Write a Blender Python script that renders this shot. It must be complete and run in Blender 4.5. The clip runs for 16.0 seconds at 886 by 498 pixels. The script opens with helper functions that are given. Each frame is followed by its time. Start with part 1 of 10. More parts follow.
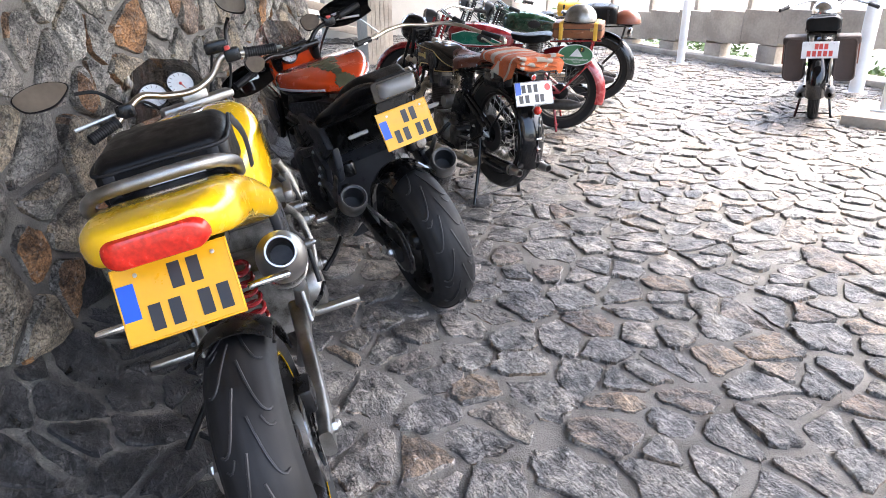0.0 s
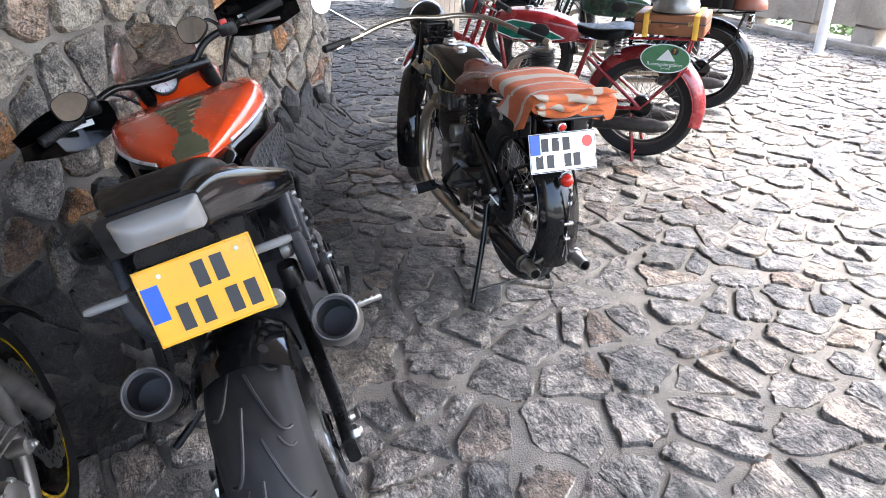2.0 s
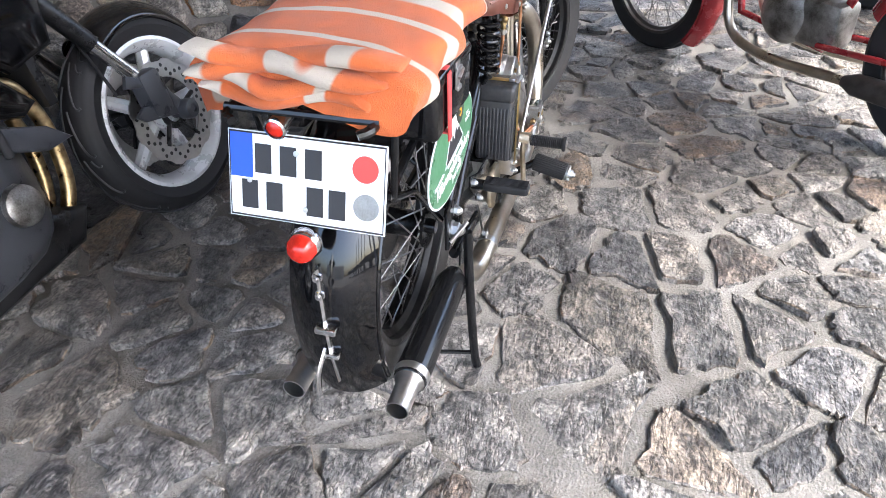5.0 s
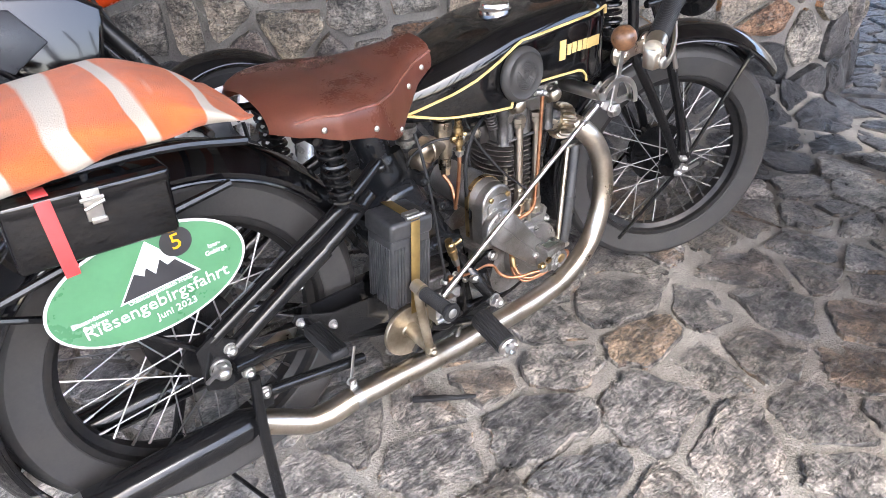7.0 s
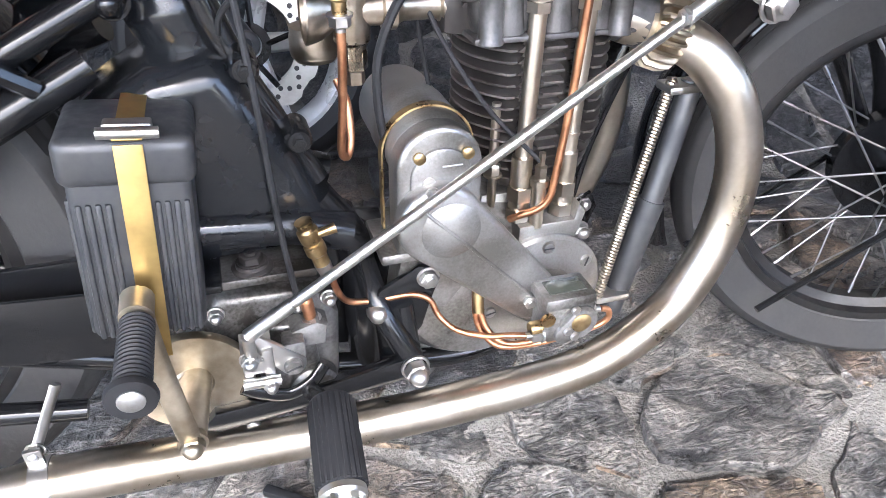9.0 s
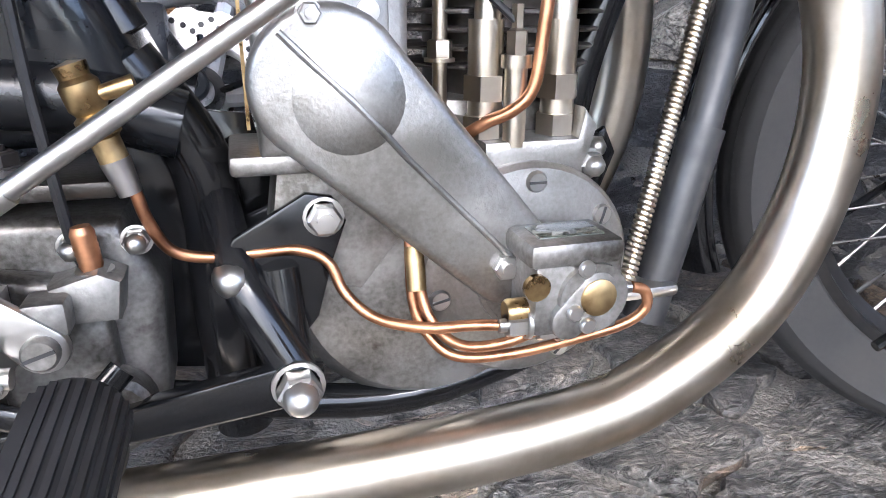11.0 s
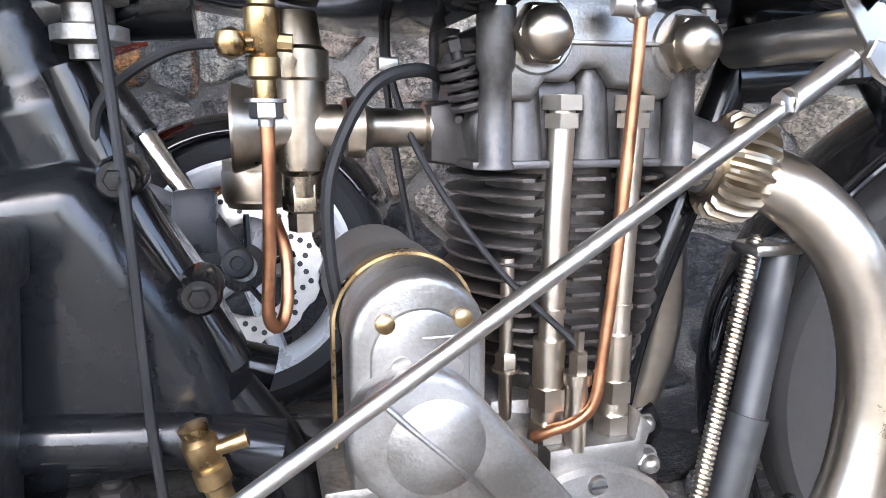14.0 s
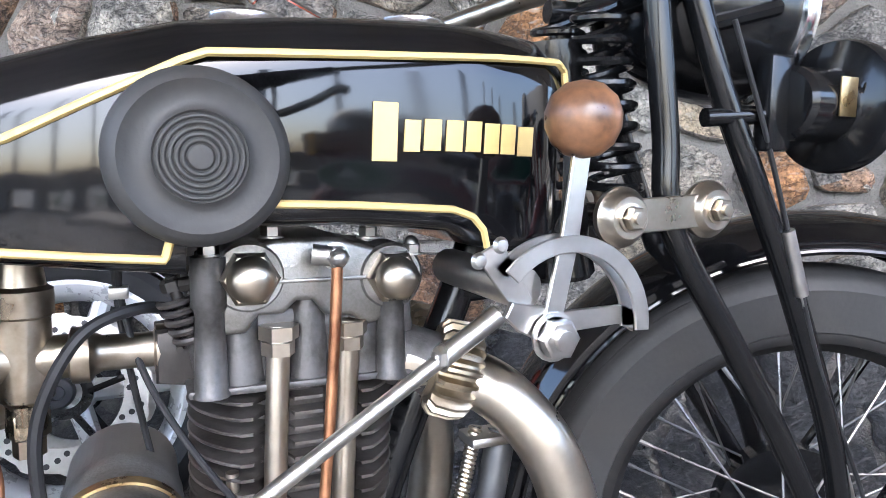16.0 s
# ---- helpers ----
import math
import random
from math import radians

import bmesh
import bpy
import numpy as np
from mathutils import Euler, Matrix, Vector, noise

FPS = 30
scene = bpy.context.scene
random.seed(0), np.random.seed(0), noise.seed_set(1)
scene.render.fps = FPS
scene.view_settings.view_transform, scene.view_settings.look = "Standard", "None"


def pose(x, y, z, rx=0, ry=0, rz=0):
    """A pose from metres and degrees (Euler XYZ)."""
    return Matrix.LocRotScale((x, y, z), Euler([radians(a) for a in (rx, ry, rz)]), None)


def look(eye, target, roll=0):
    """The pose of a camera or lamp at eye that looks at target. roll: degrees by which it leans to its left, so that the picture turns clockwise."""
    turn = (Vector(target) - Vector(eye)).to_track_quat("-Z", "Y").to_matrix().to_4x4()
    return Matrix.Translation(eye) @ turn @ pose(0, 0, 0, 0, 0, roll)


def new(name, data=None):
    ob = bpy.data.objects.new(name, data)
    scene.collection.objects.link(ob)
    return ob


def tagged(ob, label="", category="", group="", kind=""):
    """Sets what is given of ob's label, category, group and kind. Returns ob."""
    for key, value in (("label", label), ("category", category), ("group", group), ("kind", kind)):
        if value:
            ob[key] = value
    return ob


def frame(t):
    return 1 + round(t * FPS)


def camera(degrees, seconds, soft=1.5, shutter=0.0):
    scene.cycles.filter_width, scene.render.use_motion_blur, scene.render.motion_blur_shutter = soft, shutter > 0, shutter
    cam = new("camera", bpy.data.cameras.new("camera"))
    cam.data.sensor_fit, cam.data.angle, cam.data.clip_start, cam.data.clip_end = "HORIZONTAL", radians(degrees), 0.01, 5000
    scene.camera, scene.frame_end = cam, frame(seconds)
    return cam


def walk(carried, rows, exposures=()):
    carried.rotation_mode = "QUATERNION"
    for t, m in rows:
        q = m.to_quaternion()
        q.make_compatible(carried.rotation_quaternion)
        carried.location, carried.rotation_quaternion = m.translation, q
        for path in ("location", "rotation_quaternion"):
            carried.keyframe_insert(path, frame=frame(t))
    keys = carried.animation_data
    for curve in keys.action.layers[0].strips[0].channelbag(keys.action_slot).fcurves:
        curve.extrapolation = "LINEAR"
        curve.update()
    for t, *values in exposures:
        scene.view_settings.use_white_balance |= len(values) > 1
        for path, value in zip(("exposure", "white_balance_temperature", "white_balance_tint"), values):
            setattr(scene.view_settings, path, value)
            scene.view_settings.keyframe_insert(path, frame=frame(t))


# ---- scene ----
cam = camera(66.0, 16.0, soft=0.9)
PATH = [
    (0, (-3.478, 2.198, 1.39), (-1.841, 1.356, 0.607), -0.2),
    (0.3, (-3.320, 2.014, 1.435), (-1.663, 1.234, 0.632), -0.7),
    (0.5, (-3.193, 1.905, 1.429), (-1.541, 1.114, 0.625), 0.0),
    (1, (-2.867, 1.652, 1.473), (-1.242, 0.821, 0.654), 0.8),
    (1.5, (-2.564, 1.342, 1.424), (-0.864, 0.702, 0.585), -1.4),
    (1.6, (-2.514, 1.270, 1.443), (-0.815, 0.648, 0.590), -0.7),
    (2, (-2.292, 1.082, 1.417), (-0.585, 0.521, 0.538), -0.2),
    (2.5, (-1.997, 0.881, 1.392), (-0.358, 0.338, 0.382), 1.4),
    (2.8, (-1.866, 0.734, 1.363), (-0.239, 0.212, 0.325), 1.0),
    (3, (-1.782, 0.607, 1.325), (-0.131, 0.199, 0.273), -0.3),
    (3.2, (-1.704, 0.454, 1.331), (-0.053, 0.085, 0.263), -0.6),
    (5.3, (-0.974, -0.516, 1.18), (0.516, 0.092, -0.008), -1.2),
    (5.5, (-0.882, -0.593, 1.169), (0.564, 0.118, -0.016), -1.5),
    (6, (-0.66, -0.743, 1.187), (0.608, 0.269, 0.017), -3.1),
    (6.5, (-0.452, -0.961, 1.202), (0.649, 0.283, 0.087), -1.7),
    (6.6, (-0.414, -0.990, 1.202), (0.684, 0.266, 0.099), -2.0),
    (7, (-0.234, -1.056, 1.19), (0.8, 0.292, 0.134), -3.4),
    (7.5, (0.035, -1.076, 1.153), (0.916, 0.343, 0.055), -3.6),
    (7.6, (0.093, -1.077, 1.133), (0.932, 0.368, 0.034), -3.2),
    (8, (0.268, -1.04, 1.072), (0.897, 0.492, -0.048), -1.7),
    (8.5, (0.382, -0.867, 0.956), (0.887, 0.708, -0.17), -2.7),
    (8.8, (0.436, -0.719, 0.875), (0.957, 0.842, -0.263), -2.2),
    (9, (0.466, -0.665, 0.791), (0.989, 0.921, -0.311), 1.0),
    (9.2, (0.491, -0.635, 0.692), (0.992, 1.032, -0.292), 1.1),
    (11.3, (0.595, -0.494, 0.487), (1.129, 1.312, -0.188), 0.3),
    (11.5, (0.589, -0.492, 0.495), (1.118, 1.316, -0.175), 0.2),
    (12, (0.581, -0.487, 0.527), (1.095, 1.35, -0.072), -0.1),
    (12.4, (0.575, -0.480, 0.556), (1.103, 1.362, -0.017), -0.1),
    (12.5, (0.58, -0.484, 0.558), (1.097, 1.37, 0.015), -0.2),
    (13, (0.574, -0.489, 0.57), (1.084, 1.379, 0.069), 0.1),
    (13.5, (0.565, -0.491, 0.587), (1.059, 1.387, 0.108), 0.3),
    (14, (0.554, -0.493, 0.635), (1.075, 1.397, 0.241), 0.1),
    (14.4, (0.557, -0.498, 0.654), (1.066, 1.397, 0.268), -0.1),
    (14.5, (0.557, -0.495, 0.654), (1.079, 1.395, 0.262), 0.1),
    (15, (0.575, -0.503, 0.665), (1.154, 1.371, 0.278), 0.2),
    (15.5, (0.629, -0.536, 0.711), (1.378, 1.287, 0.375), 1.5),
    (15.8, (0.654, -0.560, 0.753), (1.428, 1.267, 0.502), 1.0),
    (16, (0.665, -0.568, 0.759), (1.473, 1.249, 0.544), 0.7),
]
walk(cam, [(t, look(eye, target, roll)) for t, eye, target, roll in PATH], exposures=[(0, 3.06, 6350, 12), (0.5, 3.0, 6300, 12), (1, 3.02, 6300, 11), (1.5, 3.05, 6250, 11), (2, 3.16, 6200, 11), (3, 3.3, 6150, 10), (5.5, 3.2, 6100, 11), (6, 3.08, 6150, 12), (6.5, 3.4, 6100, 12), (7, 3.4, 6200, 13), (7.5, 3.68, 6000, 10), (8, 3.88, 5900, 10), (8.5, 3.74, 5880, 10), (9, 3.76, 5850, 11), (11.5, 3.3, 5850, 11), (13, 3.45, 5850, 11), (14, 3.60, 5850, 11), (14.5, 3.84, 5850, 11), (15.5, 3.9, 5750, 10), (16, 3.55, 5750, 10)])

# ---- world and light ----
world = bpy.data.worlds.new("world")
scene.world = world
world.use_nodes = True
wn = world.node_tree
sky = wn.nodes.new("ShaderNodeTexSky")
sky.sky_type, sky.sun_disc = "NISHITA", False
sky.sun_elevation, sky.sun_rotation = radians(50), radians(200)
sky.air_density, sky.dust_density, sky.ozone_density = 1.0, 4.0, 1.0
wbg = wn.nodes["Background"]
wbg.inputs["Strength"].default_value = 0.15
wn.links.new(sky.outputs[0], wbg.inputs["Color"])
sun = new("sun", bpy.data.lights.new("sun", "SUN"))
sun.data.energy, sun.data.angle, sun.data.color = 1.5, radians(25), (1.0, 0.98, 0.95)
sun.matrix_world = look((2, -16, 20), (0, 0, 0))


# ---- materials ----
def pbr(name, base, rough=0.5, metal=0.0, var=0.18, scale=14.0, bump=0.15, bscale=120.0, coat=0.0, dirt=None, rvar=0.12, dist=0.001):
    """A worn surface: colour and gloss vary at two scales, with a fine relief."""
    m = bpy.data.materials.new(name)
    m.use_nodes = True
    nt = m.node_tree
    b = nt.nodes["Principled BSDF"]
    tc = nt.nodes.new("ShaderNodeTexCoord")
    big = nt.nodes.new("ShaderNodeTexNoise")
    big.inputs["Scale"].default_value, big.inputs["Detail"].default_value = scale, 6
    fine = nt.nodes.new("ShaderNodeTexNoise")
    fine.inputs["Scale"].default_value, fine.inputs["Detail"].default_value = bscale, 4
    for n in (big, fine):
        nt.links.new(tc.outputs["Object"], n.inputs["Vector"])
    ramp = nt.nodes.new("ShaderNodeValToRGB")
    lo = [c * (1 - var) for c in base] if dirt is None else list(dirt)
    hi = [min(1.0, c * (1 + var)) for c in base]
    ramp.color_ramp.elements[0].position, ramp.color_ramp.elements[1].position = 0.34, 0.66
    ramp.color_ramp.elements[0].color, ramp.color_ramp.elements[1].color = (*lo, 1), (*hi, 1)
    mix = nt.nodes.new("ShaderNodeMath")
    mix.operation = "ADD"
    sc = nt.nodes.new("ShaderNodeMath")
    sc.operation = "MULTIPLY_ADD"
    sc.inputs[1].default_value, sc.inputs[2].default_value = 0.3, -0.15
    nt.links.new(fine.outputs[0], sc.inputs[0])
    nt.links.new(big.outputs[0], mix.inputs[0])
    nt.links.new(sc.outputs[0], mix.inputs[1])
    nt.links.new(mix.outputs[0], ramp.inputs[0])
    nt.links.new(ramp.outputs[0], b.inputs["Base Color"])
    rm = nt.nodes.new("ShaderNodeMapRange")
    rm.inputs["From Min"].default_value, rm.inputs["From Max"].default_value = 0.3, 0.7
    rm.inputs["To Min"].default_value, rm.inputs["To Max"].default_value = max(0.02, rough - rvar), min(1.0, rough + rvar)
    nt.links.new(mix.outputs[0], rm.inputs["Value"])
    nt.links.new(rm.outputs[0], b.inputs["Roughness"])
    b.inputs["Metallic"].default_value = metal
    if coat:
        b.inputs["Coat Weight"].default_value, b.inputs["Coat Roughness"].default_value = coat, 0.06
    if bump:
        bp = nt.nodes.new("ShaderNodeBump")
        bp.inputs["Strength"].default_value, bp.inputs["Distance"].default_value = bump, dist
        nt.links.new(fine.outputs[0], bp.inputs["Height"])
        nt.links.new(bp.outputs[0], b.inputs["Normal"])
    return m


BLACK = pbr("black_enamel", (0.004, 0.004, 0.0045), 0.07, var=0.5, scale=9, bump=0.015, rvar=0.035)
FRAME = pbr("worn_black_paint", (0.0035, 0.0037, 0.0042), 0.17, var=0.5, scale=25, bump=0.06, bscale=90, dirt=(0.0075, 0.0075, 0.0078), rvar=0.10)
SATIN = pbr("smudged_satin_black", (0.0032, 0.0036, 0.0044), 0.20, var=0.5, scale=16, bump=0.06, bscale=70, dirt=(0.0105, 0.0115, 0.013), rvar=0.16)
SATIN.node_tree.nodes["Principled BSDF"].inputs["Specular IOR Level"].default_value = 0.38
FRAME.node_tree.nodes["Principled BSDF"].inputs["Specular IOR Level"].default_value = 0.38
RUBBER = pbr("dusty_rubber", (0.019, 0.019, 0.019), 0.60, var=0.4, scale=14, bump=0.35, bscale=160, dirt=(0.030, 0.0285, 0.027))
RUBBER2 = pbr("black_rubber", (0.012, 0.012, 0.013), 0.6, var=0.3, scale=20, bump=0.2)
NICKEL = pbr("warm_nickel", (0.54, 0.495, 0.425), 0.30, 1.0, var=0.06, scale=13, bump=0.0, dirt=(0.43, 0.375, 0.295), rvar=0.03)
CHROME = pbr("chrome", (0.68, 0.68, 0.68), 0.17, 1.0, var=0.1, bump=0.02, rvar=0.06)
STEEL = pbr("bright_steel", (0.50, 0.49, 0.47), 0.34, 1.0, var=0.08, scale=30, bump=0.0, rvar=0.04)
ALU = pbr("cast_aluminium", (0.335, 0.328, 0.315), 0.40, 0.92, var=0.12, scale=18, bump=0.32, bscale=380, dirt=(0.215, 0.206, 0.19), rvar=0.12)
ALUD = pbr("dull_aluminium", (0.30, 0.292, 0.278), 0.43, 0.85, var=0.2, scale=16, bump=0.35, bscale=260, dirt=(0.09, 0.083, 0.072))
IRON = pbr("sooty_iron", (0.05, 0.045, 0.042), 0.5, 0.5, var=0.3, scale=30, bump=0.3, bscale=160)
FINIRON = pbr("brown_iron_fins", (0.105, 0.095, 0.087), 0.46, 0.6, var=0.3, scale=40, bump=0.2, bscale=200, dirt=(0.05, 0.043, 0.037))
HEADIRON = pbr("grey_iron_head", (0.090, 0.087, 0.086), 0.42, 0.5, var=0.3, scale=30, bump=0.4, bscale=220, dirt=(0.045, 0.042, 0.039))
OLDNICKEL = pbr("dull_brown_nickel", (0.40, 0.35, 0.285), 0.34, 1.0, var=0.15, scale=22, bump=0.03, dirt=(0.22, 0.18, 0.13))
GREASY = pbr("greasy_cast_aluminium", (0.22, 0.215, 0.205), 0.44, 0.8, var=0.2, scale=14, bump=0.35, bscale=260, dirt=(0.055, 0.05, 0.044))
SIGHT = pbr("dark_sight_glass", (0.05, 0.055, 0.045), 0.08, var=0.3, bump=0.0, coat=0.5)
BRASS = pbr("brass", (0.47, 0.355, 0.185), 0.36, 1.0, var=0.18, scale=45, bump=0.05, dirt=(0.23, 0.15, 0.07), rvar=0.14)
COPPER = pbr("copper", (0.47, 0.235, 0.125), 0.40, 1.0, var=0.2, scale=40, bump=0.04, dirt=(0.27, 0.125, 0.07))
GOLD = pbr("gold_paint", (0.60, 0.44, 0.17), 0.42, 0.1, var=0.1, bump=0.05)
LEATHER = pbr("brown_leather", (0.185, 0.066, 0.043), 0.30, var=0.14, scale=7, bump=0.16, bscale=300, dirt=(0.150, 0.052, 0.034), rvar=0.06)
RIMBLACK = pbr("chipped_black_rim", (0.006, 0.006, 0.0065), 0.42, var=0.4, scale=30, bump=0.1, dirt=(0.016, 0.015, 0.014))
RIMBLACK.node_tree.nodes["Principled BSDF"].inputs["Specular IOR Level"].default_value = 0.25
CASEBLACK = pbr("grey_black_ebonite", (0.014, 0.015, 0.017), 0.45, var=0.25, scale=30, bump=0.15, dirt=(0.034, 0.034, 0.034))
STRAPBRASS = pbr("satin_brass_strap", (0.50, 0.36, 0.14), 0.42, 1.0, var=0.08, scale=25, bump=0.03, dirt=(0.40, 0.28, 0.11), rvar=0.06)
WARMNICKEL = pbr("dull_warm_nickel", (0.46, 0.405, 0.315), 0.40, 1.0, var=0.16, scale=16, bump=0.05, dirt=(0.30, 0.25, 0.18), rvar=0.12)
WOOD = pbr("turned_wood", (0.165, 0.078, 0.036), 0.38, var=0.4, scale=55, bump=0.1, coat=0.2, dirt=(0.075, 0.035, 0.018))
REDP = pbr("dark_red_paint", (0.22, 0.012, 0.016), 0.25, var=0.15, bump=0.05, coat=0.6)
REDSTRAP = pbr("red_strap", (0.50, 0.05, 0.05), 0.6, var=0.15, scale=60, bump=0.4, bscale=500)
REDLENS = pbr("red_lens", (0.52, 0.020, 0.010), 0.16, var=0.25, scale=60, bump=0.2, bscale=120, coat=0.1)
WHITEP = pbr("white_enamel", (0.72, 0.73, 0.74), 0.35, var=0.05, bump=0.05)
BLUEP = pbr("blue_band", (0.01, 0.08, 0.50), 0.4, var=0.05, bump=0.03)
INK = pbr("black_print", (0.02, 0.02, 0.022), 0.5, var=0.2, bump=0.03)
GREENP = pbr("green_print", (0.065, 0.185, 0.09), 0.35, var=0.08, bump=0.04)
YELLOW = pbr("yellow_paint", (0.78, 0.46, 0.004), 0.22, var=0.05, bump=0.03, coat=0.7)
YPLATE = pbr("yellow_plate", (0.68, 0.345, 0.004), 0.38, var=0.04, bump=0.04)
ORANGE = pbr("orange_red_paint", (0.60, 0.052, 0.006), 0.22, var=0.08, bump=0.03, coat=0.7)
OLIVE = pbr("olive_print", (0.075, 0.075, 0.04), 0.4, var=0.2)
GREYPL = pbr("grey_plastic", (0.034, 0.036, 0.041), 0.34, var=0.15, bump=0.3, bscale=350)
BLACKPL = pbr("black_plastic", (0.007, 0.007, 0.0075), 0.30, var=0.3, bump=0.2, bscale=350)
FABRIC = pbr("black_fabric", (0.006, 0.006, 0.0065), 0.40, var=0.3, scale=30, bump=0.4, bscale=450)
FABRIC.node_tree.nodes["Principled BSDF"].inputs["Specular IOR Level"].default_value = 0.14
for mm in (GREYPL, BLACKPL, RUBBER2):
    mm.node_tree.nodes["Principled BSDF"].inputs["Specular IOR Level"].default_value = 0.32
SPOKE = pbr("dull_spoke_steel", (0.21, 0.205, 0.20), 0.38, 1.0, var=0.15, scale=30, bump=0.03)
CONCRETE = pbr("board_concrete", (0.36, 0.32, 0.27), 0.85, var=0.2, scale=2.2, bump=0.5, bscale=30, dirt=(0.24, 0.21, 0.18), dist=0.006)
PLASTER = pbr("beige_plaster", (0.46, 0.43, 0.38), 0.9, var=0.12, scale=1.2, bump=0.3, bscale=40, dist=0.004)
WHITEPOST = pbr("white_painted_steel", (0.72, 0.73, 0.74), 0.45, var=0.06, scale=6, bump=0.08)
DARKCONC = pbr("shaded_concrete", (0.22, 0.19, 0.16), 0.9, var=0.25, scale=1.5, bump=0.5, bscale=25, dist=0.006)
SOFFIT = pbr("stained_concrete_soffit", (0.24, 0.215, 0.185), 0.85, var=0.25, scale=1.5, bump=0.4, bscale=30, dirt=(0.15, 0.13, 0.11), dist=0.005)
LEAF = pbr("leaves", (0.07, 0.12, 0.035), 0.6, var=0.4, scale=8, bump=0.0)
BARK = pbr("bark", (0.09, 0.07, 0.05), 0.9, var=0.3, scale=12, bump=0.6, bscale=50, dist=0.01)
CARBON = pbr("carbon_black", (0.02, 0.02, 0.022), 0.22, var=0.4, scale=80, bump=0.1, coat=0.4)
SUITCASE = pbr("suitcase_leather", (0.20, 0.075, 0.03), 0.45, var=0.25, scale=10, bump=0.3, bscale=200)
SADDLEBAG = pbr("saddlebag_canvas", (0.05, 0.035, 0.03), 0.8, var=0.25, scale=10, bump=0.5, bscale=300)
YSTRAP = pbr("yellow_strap", (0.75, 0.42, 0.05), 0.6, var=0.1, bump=0.3)
REDPRINT = pbr("red_print", (0.55, 0.06, 0.05), 0.5, var=0.1)


def glass(name, tint, rough=0.02, alpha=1.0):
    m = bpy.data.materials.new(name)
    m.use_nodes = True
    b = m.node_tree.nodes["Principled BSDF"]
    b.inputs["Base Color"].default_value = (*tint, 1)
    b.inputs["Roughness"].default_value = rough
    b.inputs["Transmission Weight"].default_value = alpha
    b.inputs["IOR"].default_value = 1.45
    return m


SMOKE = glass("smoked_screen", (0.42, 0.38, 0.36), 0.03, 1.0)
CLEARLENS = glass("clear_lens", (0.27, 0.27, 0.265), 0.14, 0.35)
SILVER = pbr("silver_wheel_paint", (0.58, 0.585, 0.59), 0.32, 0.25, var=0.06, scale=20, bump=0.05)
MIRROR = pbr("mirror", (0.85, 0.87, 0.9), 0.03, 1.0, var=0.02, bump=0.0, rvar=0.01)


# ---- mesh helpers ----
def smooth_path(pts, k=6, closed=False):
    """Catmull-Rom through the points."""
    p = [Vector(q) for q in pts]
    n = len(p)
    out = []
    for i in range(n if closed else n - 1):
        if closed:
            a, b, c, d = p[i - 1], p[i], p[(i + 1) % n], p[(i + 2) % n]
        else:
            b, c = p[i], p[i + 1]
            a = p[i - 1] if i else b * 2 - c
            d = p[i + 2] if i + 2 < n else c * 2 - b
        for j in range(k):
            t = j / k
            out.append(0.5 * (2 * b + (c - a) * t + (2 * a - 5 * b + 4 * c - d) * t * t + (3 * b - a - 3 * c + d) * t**3))
    if not closed:
        out.append(p[-1])
    return out


def tube(bm, pts, r, n=10, closed=False, flat=1.0, up=None):
    """A swept tube; r is one radius or one for each point; flat squeezes it along its side axis."""
    pts = [Vector(q) for q in pts]
    rs = r if isinstance(r, (list, tuple)) else [r] * len(pts)
    m = len(pts)
    rings = []
    ref = Vector(up) if up else None
    for i, q in enumerate(pts):
        if closed:
            d = (pts[(i + 1) % m] - pts[i - 1]).normalized()
        else:
            d = (pts[min(i + 1, m - 1)] - pts[max(i - 1, 0)]).normalized()
        if ref is None:
            ref = Vector((0, 0, 1)) if abs(d.z) < 0.9 else Vector((1, 0, 0))
        s = d.cross(ref).normalized()
        u = s.cross(d).normalized()
        ref = u
        rings.append([bm.verts.new(q + (s * math.cos(a) * flat + u * math.sin(a)) * rs[i]) for a in (math.tau * j / n for j in range(n))])
    for i in range(m if closed else m - 1):
        a, b = rings[i], rings[(i + 1) % m]
        for j in range(n):
            bm.faces.new((a[j], a[(j + 1) % n], b[(j + 1) % n], b[j]))
    if not closed:
        bm.faces.new(rings[0][::-1])
        bm.faces.new(rings[-1])
    return bm


def lathe(bm, prof, m=None, n=24, closed=False):
    """Revolves (radius, height) pairs round z, then places them by m."""
    m = m or Matrix()
    rings = []
    for r, h in prof:
        if r < 1e-6:
            rings.append([bm.verts.new(m @ Vector((0, 0, h)))])
        else:
            rings.append([bm.verts.new(m @ Vector((r * math.cos(math.tau * j / n), r * math.sin(math.tau * j / n), h))) for j in range(n)])
    pairs = list(zip(rings, rings[1:])) + ([(rings[-1], rings[0])] if closed else [])
    for a, b in pairs:
        for j in range(n):
            k = (j + 1) % n
            if len(a) == 1 and len(b) == 1:
                continue
            if len(a) == 1:
                bm.faces.new((a[0], b[j], b[k]))
            elif len(b) == 1:
                bm.faces.new((a[j], a[k], b[0]))
            else:
                bm.faces.new((a[j], a[k], b[k], b[j]))
    return bm


def along_y(x, y, z, flip=False):
    """Places a lathe's axis along -y (towards the right-hand side of a machine), or +y."""
    return Matrix.Translation((x, y, z)) @ Matrix.Rotation(radians(-90 if flip else 90), 4, "X")


